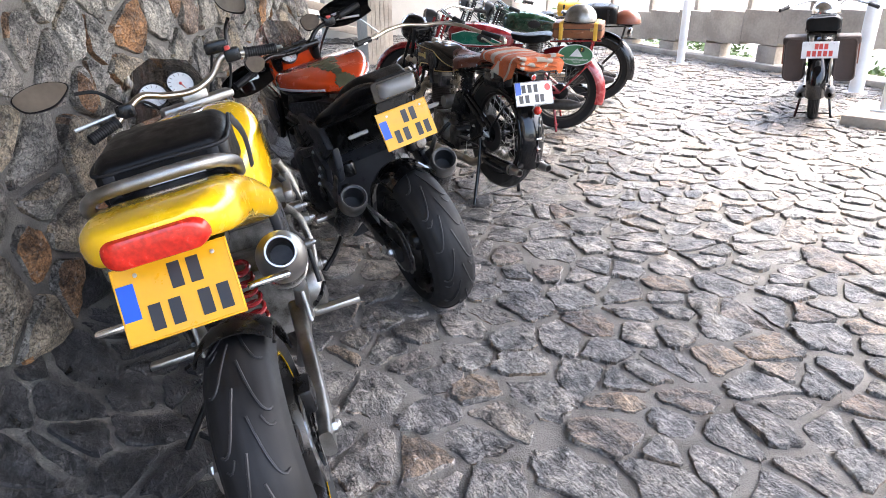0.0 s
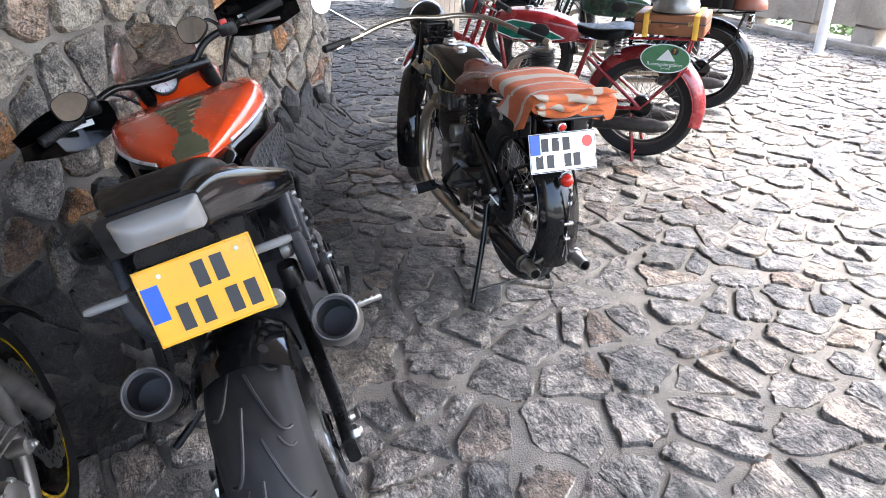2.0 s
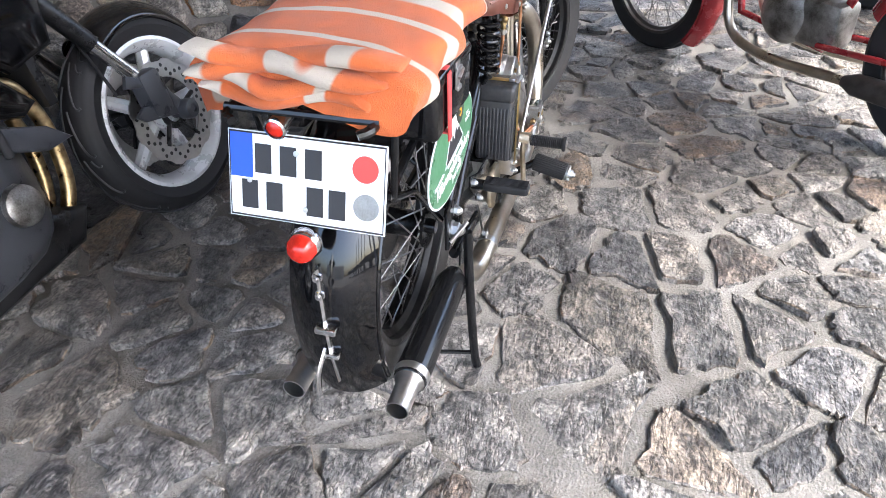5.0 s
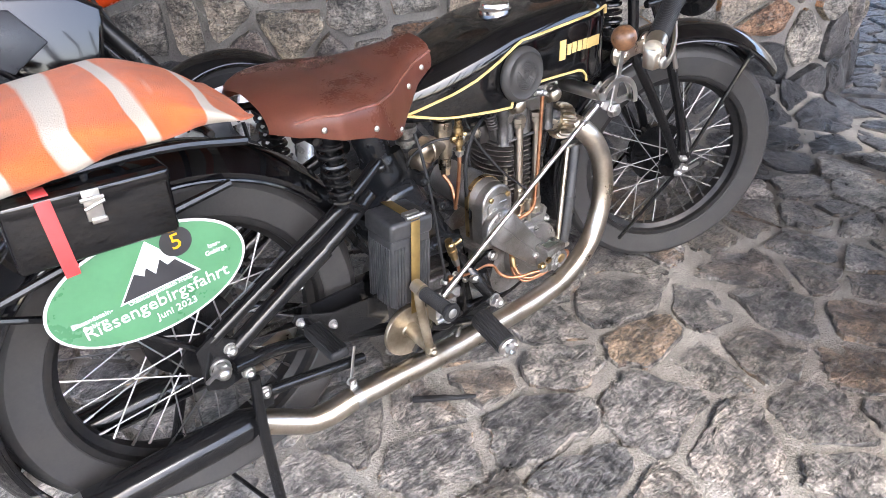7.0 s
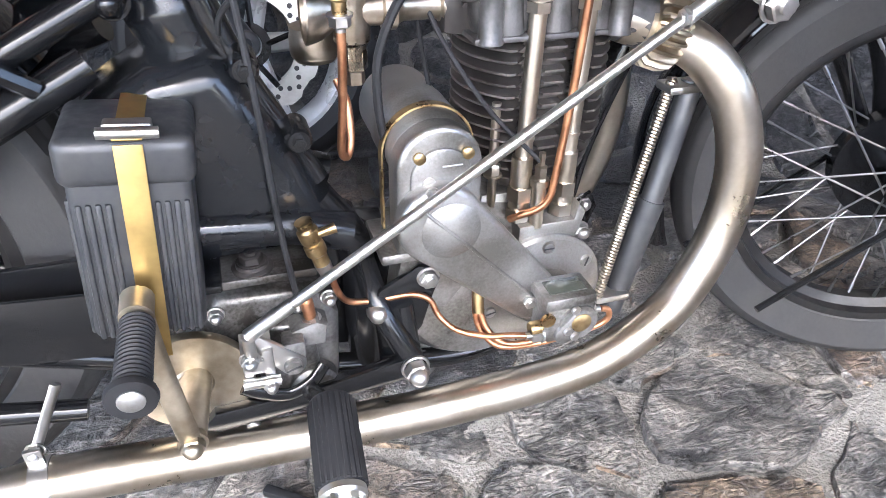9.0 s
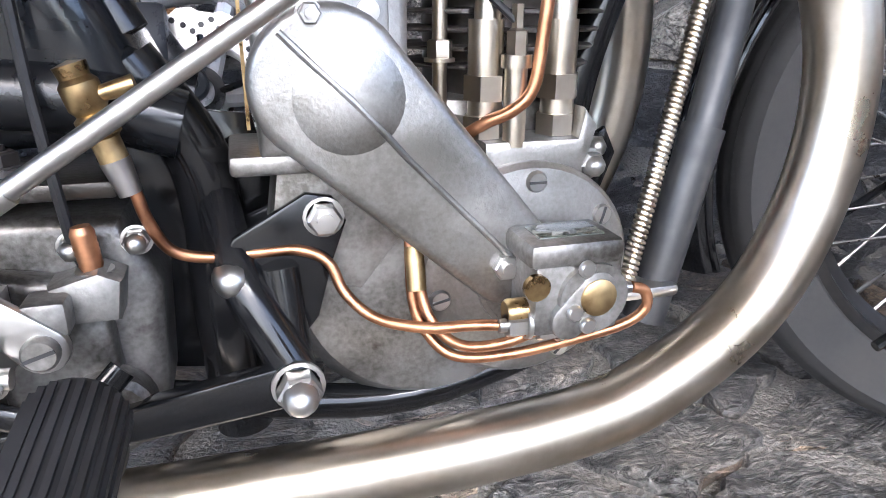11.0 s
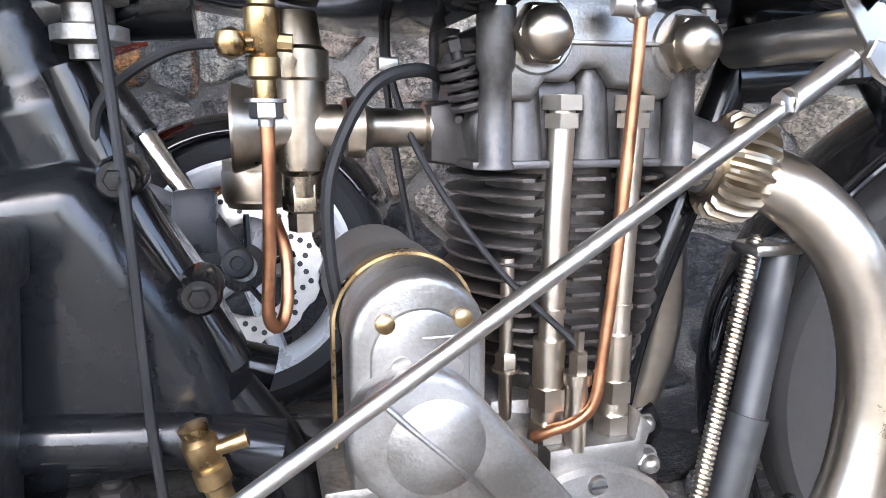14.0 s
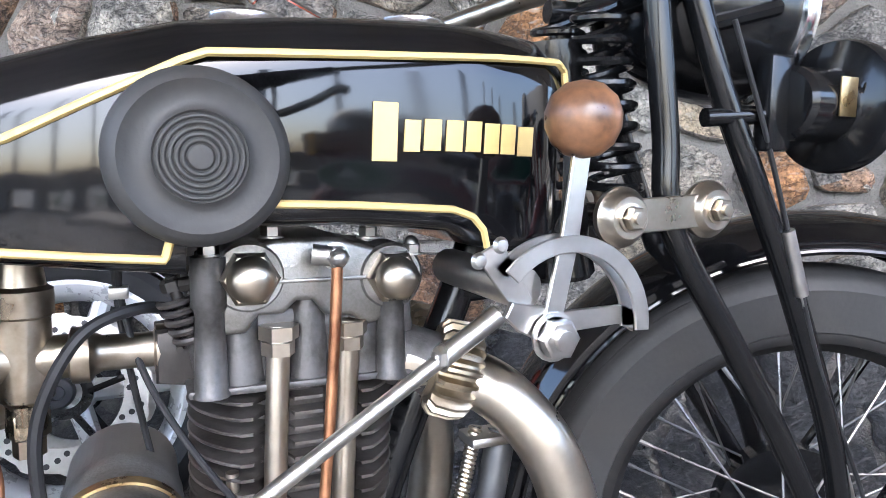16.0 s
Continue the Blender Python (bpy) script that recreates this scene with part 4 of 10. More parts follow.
        part("filler_cap", bm, CHROME, tank, "chrome filler cap")
    # saddle
    bm = B()
    zt = [(0, 0.834), (0.15, 0.846), (0.4, 0.842), (0.6, 0.838), (0.75, 0.844), (0.88, 0.853), (1, 0.860)]
    hw = [(0, 0.085), (0.08, 0.13), (0.25, 0.162), (0.45, 0.160), (0.6, 0.128), (0.75, 0.088), (0.88, 0.062), (1, 0.052)]
    sk = [(0, 0.018), (0.2, 0.042), (0.42, 0.058), (0.56, 0.084), (0.67, 0.098), (0.80, 0.070), (0.9, 0.046), (1, 0.034)]
    rings = []
    nu, nv = 36, 24
    for i in range(nu + 1):
        u = i / nu
        x0 = 0.176 + 0.354 * u
        w, h, s = interp(hw, u), interp(zt, u), interp(sk, u)
        ring = []
        for j in range(nv + 1):
            v = -1 + 2 * j / nv
            if abs(v) < 0.72:
                q = v / 0.72
                y, z = w * math.sin(q * 1.3) / math.sin(1.3), h - 0.022 * q * q * (1.2 - u * 0.4) + 0.002 * noise.noise((x0 * 30, v * 4, 1))
            else:
                q = (abs(v) - 0.72) / 0.28
                y, z = math.copysign(w + 0.006 * math.sin(q * 2.4), v), h - 0.022 * (1.2 - u * 0.4) - s * q
            ring.append((x0, y, z))
        rings.append(ring)
    loft(bm, rings, caps=False, closed=False)
    bmesh.ops.solidify(bm, geom=bm.faces, thickness=0.005)
    seat = part("saddle", bm, LEATHER, top, "worn brown leather saddle with rivets", angle=60)
    bm = B()
    for side in (-1, 1):
        tube(bm, [(0.176 + 0.354 * u, side * (interp(hw, u) + 0.003), interp(zt, u) - 0.022 * (1.2 - u * 0.4) - 0.004) for u in (i / 40 for i in range(3, 41))], 0.0022, 6)
    part("piping", bm, LEATHER, seat)
    bm = B()
    for side in (-1, 1):
        for u, dz in ((0.18, 0.050), (0.43, 0.066), (0.66, 0.104), (0.786, 0.050), (0.92, 0.040)):
            w = interp(hw, u) + 0.009
            lathe(bm, [(0.0055, 0), (0.005, 0.002), (0.003, 0.0032), (0, 0.0036)], along_y(0.176 + 0.354 * u, side * (w - 0.004), interp(zt, u) - dz, side > 0), 12)
    pieces("rivet", bm, STEEL, seat)
    bm = B()
    for y in (-0.105, 0.105):
        tube(bm, [(0.21, y, 0.775), (0.36, y * 0.6, 0.765), (0.42, y * 0.3, 0.74)], 0.008, 8)
    tube(bm, [(0.24, -0.12, 0.765), (0.24, 0.12, 0.765)], 0.007, 8)
    part("saddle_frame", bm, FRAME, seat)
    for y in (-0.115, 0.115):
        part("saddle_spring", coil((0.262, y, 0.765), (0.275, y, 0.645), 0.021, 7, 0.0042), FRAME, seat)
        bm = B()
        tube(bm, [(0.262, y, 0.775), (0.276, y, 0.632)], 0.009, 10)
        tube(bm, [(0.276, y, 0.64), (0.300, y * 0.9, 0.622), (0.325, y * 0.8, 0.600)], 0.008, 8)
        part("spring_post", bm, FRAME, seat)
    # frame
    bm = B()
    for y in (-0.082, 0.082):
        tube(bm, smooth_path([(0.385, y * 0.75, 0.662), (0.30, y, 0.622), (0.15, y * 1.1, 0.55), (0.0, y * 1.15, 0.472)], 6), 0.0125, 12)
        tube(bm, smooth_path([(0.36, y * 0.75, 0.607), (0.28, y, 0.570), (0.12, y * 1.12, 0.485), (0.02, y * 1.2, 0.432)], 6), 0.016, 12)
        tube(bm, [(0.24, y * 1.06, 0.548), (0.16, y * 1.09, 0.507)], 0.0185, 12)
        hexnut(bm, (0.387, y * 0.7, 0.655), 0.013, 0.02, sgn=1 if y > 0 else -1)
    pieces("rear_frame_tube", bm, FRAME, top)
    bm = B()
    prism(bm, [(0.335, 0.56), (0.40, 0.600), (0.450, 0.607), (0.466, 0.600), (0.514, 0.518), (0.543, 0.450), (0.534, 0.410), (0.42, 0.405), (0.36, 0.455)], -0.080, 0.080, 0.026, 5)
    part("oil_tank", bm, SATIN, top, "black enamelled oil tank under the saddle")
    bm = B()
    tube(bm, smooth_path([(0.395, 0, 0.735), (0.41, 0, 0.69), (0.425, 0, 0.64), (0.44, 0, 0.60)], 6), [0.030] * 6 + [0.034] * 6 + [0.040] * 7, 18)
    tube(bm, smooth_path([(0.41, 0, 0.69), (0.46, 0, 0.70), (0.52, 0, 0.705)], 5), 0.024, 14)
    lug = part("frame_lug", bm, SATIN, top)
    part("tank_rail", tube(B(), smooth_path([(0.448, -0.03, 0.66), (0.474, -0.035, 0.588), (0.503, -0.04, 0.530), (0.534, -0.045, 0.470)], 5), 0.014, 14), FRAME, lug)
    for x, z in ((0.480, 0.598), (0.519, 0.528)):
        bm = lathe(B(), [(0.0, 0.02), (0.010, 0.02), (0.013, 0.016), (0.013, -0.02), (0, -0.02)], along_y(x, -0.062, z), 18)
        boss = part("clip_boss", bm, FRAME, lug)
        part("clip_nut", hexnut(B(), (x, -0.080, z), 0.0065, 0.010, dome=False), FRAME, boss)
    bm = B()
    tube(bm, smooth_path([(0.530, -0.052, 0.455), (0.562, -0.052, 0.405), (0.571, -0.050, 0.36), (0.571, -0.050, 0.29), (0.577, -0.050, 0.20)], 6), 0.020, 16)
    part("seat_tube", bm, FRAME, top)
    bm = B()
    lathe(bm, [(0, 0.664), (0.012, 0.664), (0.012, 0.672), (0.021, 0.674), (0.021, 0.682), (0.014, 0.684), (0.014, 0.694), (0.022, 0.696), (0.023, 0.708)], Matrix.Translation((0.467, -0.045, 0)), 20)
    part("tank_bolt", bm, ALUD, top)
    for y in (-0.072, 0.072):
        part("cross_tube", tube(B(), [(0.40, y, 0.448), (0.505, y, 0.438), (0.560, y, 0.420)], 0.0205, 16), SATIN, top)
    bm = B()
    tube(bm, smooth_path([(0.985, 0, 0.80), (0.95, 0, 0.70), (0.90, 0, 0.575), (0.855, 0, 0.455), (0.835, 0, 0.36), (0.80, 0, 0.235)], 6), 0.017, 14)
    part("down_tube", bm, FRAME, top)
    bm = B()
    tube(bm, [(0.93, 0, 0.66), (1.005, 0, 0.665)], 0.02, 12)
    lathe(bm, [(0.03, 0.655), (0.034, 0.66), (0.030, 0.69), (0.028, 0.82), (0.033, 0.86), (0.033, 0.88), (0, 0.885)], pose(1.04, 0, 0, 0, -6, 0) @ Matrix.Translation((0.075, 0, 0)), 20)
    part("steering_head", bm, FRAME, top)
    bm = B()
    for y in (-0.055, 0.055):
        tube(bm, smooth_path([(0.82, y, 0.235), (0.70, y, 0.205), (0.58, y, 0.22), (0.45, y, 0.25), (0.30, y, 0.30), (0.12, y * 1.6, 0.385), (0.02, y * 2, 0.41)], 5), 0.013, 12)
        tube(bm, [(0.05, y * 1.75, 0.318), (0.28, y * 1.75, 0.272)], 0.0115, 12)
    pieces("lower_frame_tube", bm, FRAME, top)
    bm = B()
    for s in (-1, 1):
        prism(bm, [(-0.03, 0.385), (0.0, 0.37), (0.05, 0.38), (0.065, 0.42), (0.04, 0.46), (0.0, 0.488), (-0.03, 0.47)], s * 0.098, s * 0.105, 0.002)
    pieces("axle_plate", bm, FRAME, top)
    bm = B()
    for s in (-1, 1):
        hexnut(bm, (0.0, s * 0.105, 0.418), 0.016, 0.024, sgn=s)
        hexnut(bm, (0.045, s * 0.105, 0.385), 0.011, 0.016, sgn=s)
        hexnut(bm, (0.025, s * 0.105, 0.448), 0.010, 0.015, sgn=s)
        hexnut(bm, (0.06, s * 0.118, 0.335), 0.010, 0.014, sgn=s)
        tube(bm, [(-0.028, s * 0.11, 0.405), (-0.005, s * 0.14, 0.445)], 0.004, 8)
    pieces("axle_nut", bm, STEEL, top)
    # stand
    bm = B()
    tube(bm, smooth_path([(0.045, -0.128, 0.385), (0.035, -0.136, 0.25), (0.030, -0.150, 0.06), (0.032, -0.158, 0.008)], 4), 0.0105, 10)
    tube(bm, smooth_path([(0.045, 0.128, 0.385), (0.0, 0.16, 0.25), (-0.05, 0.21, 0.06), (-0.066, 0.225, 0.008)], 4), 0.0105, 10)
    tube(bm, [(0.031, -0.15, 0.05), (-0.052, 0.21, 0.05)], 0.005, 8)
    pieces("stand", bm, FRAME, top, "black tubular rear stand")
    # exhausts
    for s in (-1, 1):
        pts = [(0.862, 0.040, 0.606), (0.902, 0.050, 0.594), (0.938, 0.076, 0.576), (0.971, 0.098, 0.534), (0.992, 0.109, 0.472), (0.993, 0.116, 0.405), (0.974, 0.122, 0.340), (0.935, 0.128, 0.280), (0.872, 0.132, 0.236), (0.80, 0.134, 0.212), (0.66, 0.134, 0.2035), (0.46, 0.132, 0.2045), (0.30, 0.133, 0.216), (0.225, 0.132, 0.220), (0.175, 0.127, 0.211), (0.13, 0.119, 0.213), (0.085, 0.110, 0.236), (0.045, 0.104, 0.258), (0.02, 0.101, 0.266)]
        tuck = 1.0 if s < 0 else 0.72
        bm = B()
        tube(bm, smooth_path([(0.86 + (x - 0.86) * tuck if x > 0.86 else x, s * y, z) for x, y, z in pts], 7), 0.0245, 24)
        pipe = part("exhaust_pipe", bm, NICKEL, top, "straw-tinted nickel exhaust pipe")
        bm = B()
        ax = Vector((0.95, s * 0.25, -0.26)).normalized()
        q = ax.to_track_quat("Z", "Y").to_matrix().to_4x4()
        lathe(bm, [(0.022, -0.004), (0.027, -0.004), (0.027, 0.030), (0.022, 0.032)], Matrix.Translation((0.888, s * 0.044, 0.598)) @ q, 30)
        base = Matrix.Translation(Vector((0.893, s * 0.045, 0.597))) @ q
        teeth = 22
        prof = []
        for k in range(teeth * 8):
            a = math.tau * k / (teeth * 8)
            w = math.sin(math.tau * (k % 8) / 8)
            prof.append((a, max(-0.55, min(1.0, 1.7 * w))))
        rings = []
        for inner, grow, z in ((0.026, 0.0, -0.004), (0.034, 0.6, -0.004), (0.0375, 1.0, 0.001), (0.0385, 1.0, 0.018), (0.036, 1.0, 0.028), (0.031, 0.7, 0.033), (0.026, 0.0, 0.033)):
            rings.append([base @ Vector(((inner + 0.0042 * grow * w) * math.cos(a), (inner + 0.0042 * grow * w) * math.sin(a), z)) for a, w in prof])
        loft(bm, rings, caps=False)
        part("finned_collar", bm, WARMNICKEL, pipe, "finned exhaust collar")
        bm = B()
        lathe(bm, [(0.0, 0.045), (0.0225, 0.045), (0.028, 0.03), (0.0335, 0.012), (0.0338, -0.27), (0.031, -0.282), (0.026, -0.285)], Matrix.Translation((0, s * 0.099, 0.2655)) @ Matrix.Rotation(radians(90), 4, "Y"), 28)
        part("silencer", bm, FRAME, pipe, "matt black silencer")
        bm = B()
        lathe(bm, [(0.0345, 0.262), (0.0345, 0.272), (0.030, 0.282), (0.0225, 0.292), (0.0215, 0.356), (0.0195, 0.356), (0.0195, 0.29)], Matrix.Translation((0, s * 0.099, 0.2655)) @ Matrix.Rotation(radians(-90), 4, "Y"), 26)
        part("tail_pipe", bm, STEEL, pipe, "bright silencer tip")
        bm = B()
        lathe(bm, [(0.0245, -0.009), (0.0268, -0.009), (0.0268, 0.009), (0.0245, 0.009)], Matrix.Translation((0.232, s * 0.132, 0.219)) @ Matrix.Rotation(radians(90), 4, "Y"), 24)
        box(bm, (0.231, s * 0.130, 0.250), (0.016, 0.005, 0.03), bev=0.001)
        tube(bm, [(0.231, s * 0.122, 0.255), (0.262, s * 0.10, 0.315)], 0.006, 8, flat=0.4)
        hexnut(bm, (0.231, s * 0.121, 0.256), 0.008, 0.012, sgn=s)
        part("pipe_clamp", bm, STEEL, pipe)
        bm = B()
        prism(bm, [(0.045, 0.29), (0.075, 0.29), (0.078, 0.34), (0.05, 0.345)], s * 0.108, s * 0.112, 0.001)
        part("silencer_bracket", bm, FRAME, pipe)
    # crankcase and engine
    bm = B()
    lathe(bm, [(0, 0.076), (0.05, 0.078), (0.095, 0.070), (0.107, 0.055), (0.109, 0), (0.107, -0.055), (0.095, -0.070), (0, -0.078)], along_y(0.715, 0, 0.312), 48)
    prism(bm, [(0.70, 0.36), (0.825, 0.36), (0.82, 0.425), (0.71, 0.43)], -0.055, 0.06, 0.010)
    engine = part("engine", bm, ALUD, top, "single-cylinder engine with cast aluminium crankcase")
    bm = B()
    lathe(bm, [(0, 0.032), (0.03, 0.033), (0.060, 0.028), (0.073, 0.026), (0.0765, 0.022), (0.0765, 0)], along_y(0.772, -0.075, 0.315), 44)
    lathe(bm, [(0.035, 0.028), (0.036, 0.033), (0.039, 0.033), (0.040, 0.028)], along_y(0.772, -0.075, 0.315), 40)
    cover = part("timing_cover", bm, ALU, engine)
    bm = B()
    for k in range(7):
        a = radians(88 - 51.4 * k)
        c = (0.772 + 0.064 * math.cos(a), -0.1, 0.315 + 0.064 * math.sin(a))
        lathe(bm, [(0.0075, 0), (0.0075, 0.003), (0.006, 0.005), (0, 0.0052)], along_y(*c), 16)
    pieces("screw", bm, STEEL, cover)
    bm = B()
    for k in range(7):
        a = radians(88 - 51.4 * k)
        box(bm, (0, 0, 0.0054), (0.012, 0.0016, 0.001), along_y(0.772 + 0.064 * math.cos(a), -0.1, 0.315 + 0.064 * math.sin(a)) @ Matrix.Rotation(k * 1.3, 4, "Z"))
    pieces("screw_slot", bm, INK, cover)
    # cylinder with fins
    bm = B()
    lathe(bm, [(0.052, 0.425), (0.052, 0.60), (0, 0.60)], Matrix.Translation((0.778, 0.0, 0)), 32)
    part("cylinder", bm, FINIRON, engine, "dark iron cylinder barrel")
    n = 13
    for k in range(n):
        bm = B()
        z = 0.448 + k * 0.0118
        r = 0.070 + 0.013 * min(1, k / 4)
        lathe(bm, [(0.05, z - 0.0022), (r, z - 0.0013), (r + 0.0012, z), (r, z + 0.0013), (0.05, z + 0.0022)], Matrix.Translation((0.778, 0.0, 0)), 96)
        for v in bm.verts:
            if v.co.y < 0:
                v.co.y = max(v.co.y, -0.066)
                if min(abs(v.co.x - 0.753), abs(v.co.x - 0.806)) < 0.0125:
                    v.co.y = max(v.co.y, -0.044)
        part("fin", bm, FINIRON, engine)
    bm = B()
    prism(bm, [(0.700, 0.598), (0.86, 0.598), (0.872, 0.622), (0.868, 0.66), (0.70, 0.66), (0.694, 0.63)], -0.052, 0.052, 0.010, 3)
    cols = B()
    for x in (0.708, 0.845):
        for y in (-0.062, 0.062):
            lathe(cols, [(0.0135, 0.598), (0.0135, 0.60), (0.012, 0.602), (0.0105, 0.66), (0.013, 0.664), (0.013, 0.70)], Matrix.Translation((x, y, 0)), 16)
    box(bm, (0.780, 0, 0.600), (0.176, 0.130, 0.006), bev=0.002)
    for x in (0.731, 0.782, 0.826):
        tube(bm, [(x, -0.044, 0.600), (x, -0.046, 0.628), (x, -0.042, 0.668)], [0.019, 0.0155, 0.014], 14)
    tube(bm, [(0.835, 0.03, 0.618), (0.892, 0.044, 0.598)], 0.027, 18)
    tube(bm, [(0.835, -0.03, 0.618), (0.892, -0.044, 0.598)], 0.027, 18)
    head = part("cylinder_head", bm, HEADIRON, engine, "dark iron cylinder head")
    pieces("bolt_column", cols, HEADIRON, head)
    bm = B()
    prism(bm, [(0.712, 0.642), (0.733, 0.642), (0.742, 0.655), (0.760, 0.655), (0.770, 0.664), (0.782, 0.664), (0.792, 0.652), (0.812, 0.650), (0.826, 0.642), (0.848, 0.648), (0.868, 0.672), (0.868, 0.690), (0.848, 0.700), (0.822, 0.706), (0.803, 0.712), (0.752, 0.712), (0.728, 0.702), (0.706, 0.692), (0.700, 0.672)], -0.066, 0.05, 0.005, 3)
    for x, z in ((0.735, 0.684), (0.844, 0.680)):
        lathe(bm, [(0.027, -0.02), (0.0265, 0.005), (0.024, 0.008), (0, 0.008)], along_y(x, -0.060, z), 28)
    box(bm, (0.79, -0.066, 0.680), (0.085, 0.006, 0.003), bev=0.001)
    rocker = part("rocker_box", bm, ALU, engine, "aluminium rocker box with domed hexagon nuts")
    for x, z in ((0.735, 0.684), (0.844, 0.680)):
        bm = lathe(B(), [(0, 0), (0.0212, 0), (0.0212, 0.009), (0.0185, 0.012), (0, 0.012)], along_y(x, -0.068, z), 6)
        lathe(bm, [(0.0175, 0.010), (0.0168, 0.016), (0.0135, 0.0215), (0.008, 0.025), (0, 0.026)], along_y(x, -0.068, z), 22)
        part("domed_nut", bm, NICKEL, rocker)
    bm = B()
    for x, z in ((0.708, 0.700), (0.752, 0.712), (0.826, 0.710), (0.862, 0.696)):
        hexnut(bm, (x, -0.062, z), 0.0075, 0.013, "z", 1)
    pieces("stud_nut", bm, STEEL, rocker)
    bm = B()
    hexnut(bm, (0.793, -0.088, 0.700), 0.0085, 0.015)
    tube(bm, [(0.776, -0.088, 0.702), (0.793, -0.092, 0.700)], 0.0075, 10)
    part("oil_union", bm, STEEL, rocker)
    bm = B()
    tube(bm, smooth_path([(0.793, -0.094, 0.694), (0.791, -0.093, 0.64), (0.785, -0.094, 0.55), (0.777, -0.095, 0.47), (0.772, -0.095, 0.438), (0.760, -0.092, 0.424), (0.745, -0.085, 0.416), (0.735, -0.078, 0.408)], 6), 0.0042, 10)
    part("oil_pipe", bm, COPPER, engine, "copper oil pipe")
    for x0, x1 in ((0.757, 0.747), (0.811, 0.799)):
        bm = B()
        hi, lo = Vector((x0, -0.061, 0.646)), Vector((x1, -0.072, 0.408))
        tube(bm, [hi, lo], 0.0088, 16)
        for t, r, l in ((0.02, 0.0150, 0.010), (0.07, 0.0125, 0.010), (0.62, 0.0098, 0.004), (0.86, 0.0115, 0.075), (0.88, 0.0145, 0.016), (0.985, 0.014, 0.014)):
            q = hi.lerp(lo, t)
            lathe(bm, [(0, -l / 2), (r, -l / 2), (r, l / 2), (0, l / 2)], Matrix.Translation(q), 6 if r > 0.012 else 16)
        part("pushrod_tube", bm, NICKEL, engine, "nickel-plated pushrod tube")
    bm = B()
    tube(bm, [(0.7635, -0.086, 0.40), (0.7635, -0.086, 0.452)], 0.0075, 12)
    lathe(bm, [(0, 0), (0.010, 0), (0.010, 0.008), (0, 0.008)], Matrix.Translation((0.7635, -0.086, 0.45)), 12)
    lathe(bm, [(0, 0), (0.007, 0), (0.007, 0.014), (0.004, 0.016), (0.004, 0.03)], Matrix.Translation((0.7635, -0.086, 0.458)), 6)
    tube(bm, [(0.722, -0.055, 0.40), (0.722, -0.055, 0.535)], 0.005, 10)
    hexnut(bm, (0.722, -0.055, 0.452), 0.0085, 0.02, "z", 1, dome=False)
    pieces("tappet_guide", bm, NICKEL, engine)
    bm = B()
    prism(bm, [(0.742, 0.380), (0.812, 0.376), (0.822, 0.412), (0.812, 0.424), (0.808, 0.404), (0.742, 0.404)], -0.092, -0.05, 0.003)
    hexnut(bm, (0.852, -0.028, 0.385), 0.0095, 0.014)
    hexnut(bm, (0.82, -0.085, 0.385), 0.009, 0.014)
    part("tappet_plate", bm, ALU, engine)
    # magneto and its drive
    bm = B()
    lathe(bm, [(0, -0.07), (0.040, -0.07), (0.043, -0.06), (0.043, 0.0), (0.0445, 0.002), (0.0445, 0.03), (0.043, 0.032), (0.043, 0.085), (0.040, 0.09), (0.0, 0.09)], along_y(0.645, 0, 0.501), 40)
    mag = part("magneto", bm, ALU, engine, "magneto with brass strap")
    arch = [(0.602, 0.405), (0.688, 0.405)] + arc_xz((0.645, 0.498), 0.043, 0, 180, 20)
    bm = prism(B(), arch, -0.112, -0.072, 0.006, 3)
    arch2 = [(0.614, 0.43), (0.676, 0.43)] + arc_xz((0.645, 0.490), 0.031, 0, 180, 20)
    prism(bm, arch2, -0.1165, -0.11, 0.003, 2)
    part("magneto_cover", bm, ALU, mag, "polished aluminium magneto cover")
    bm = B()
    arc = arc_xz((0.645, 0.498), 0.0465, 0, 180, 24)
    strap = [(0.6915, 0.415)] + arc + [(0.5985, 0.415)]
    rings = []
    for i, (x, z) in enumerate(strap):
        dx, dz = (x - 0.645) * 0.045, (z - 0.498) * 0.045 if z > 0.497 else 0.0
        rings.append([(x, -0.070, z), (x + dx, -0.070, z + dz), (x + dx, -0.059, z + dz), (x, -0.059, z)])
    loft(bm, rings)
    part("brass_strap", bm, BRASS, mag)
    bm = B()
    for x, z in ((0.623, 0.513), (0.671, 0.513)):
        lathe(bm, [(0.003, 0), (0.003, 0.004), (0.006, 0.005), (0.006, 0.009), (0.003, 0.011), (0, 0.011)], along_y(x, -0.108, z), 14)
    pieces("thumb_nut", bm, BRASS, mag)
    bm = B()
    for x, z in ((0.632, 0.487), (0.664, 0.484)):
        lathe(bm, [(0.0062, 0), (0.0062, 0.003), (0, 0.0034)], along_y(x, -0.1165, z), 14)
    tube(bm, [(0.645, -0.1175, 0.503), (0.665, -0.1175, 0.503)], 0.0008, 6)
    pieces("cover_screw", bm, STEEL, mag)
    bm = B()
    box(bm, (0.642, -0.06, 0.401), (0.115, 0.10, 0.012), bev=0.003)
    prism(bm, [(0.60, 0.33), (0.66, 0.31), (0.70, 0.36), (0.695, 0.395), (0.61, 0.395)], -0.09, -0.05, 0.006)
    part("magneto_platform", bm, ALUD, engine)
    bm = B()
    prism(bm, capsule_xz((0.640, 0.446), (0.748, 0.336), 0.043, 0.030, 16), -0.133, -0.108, 0.007, 3)
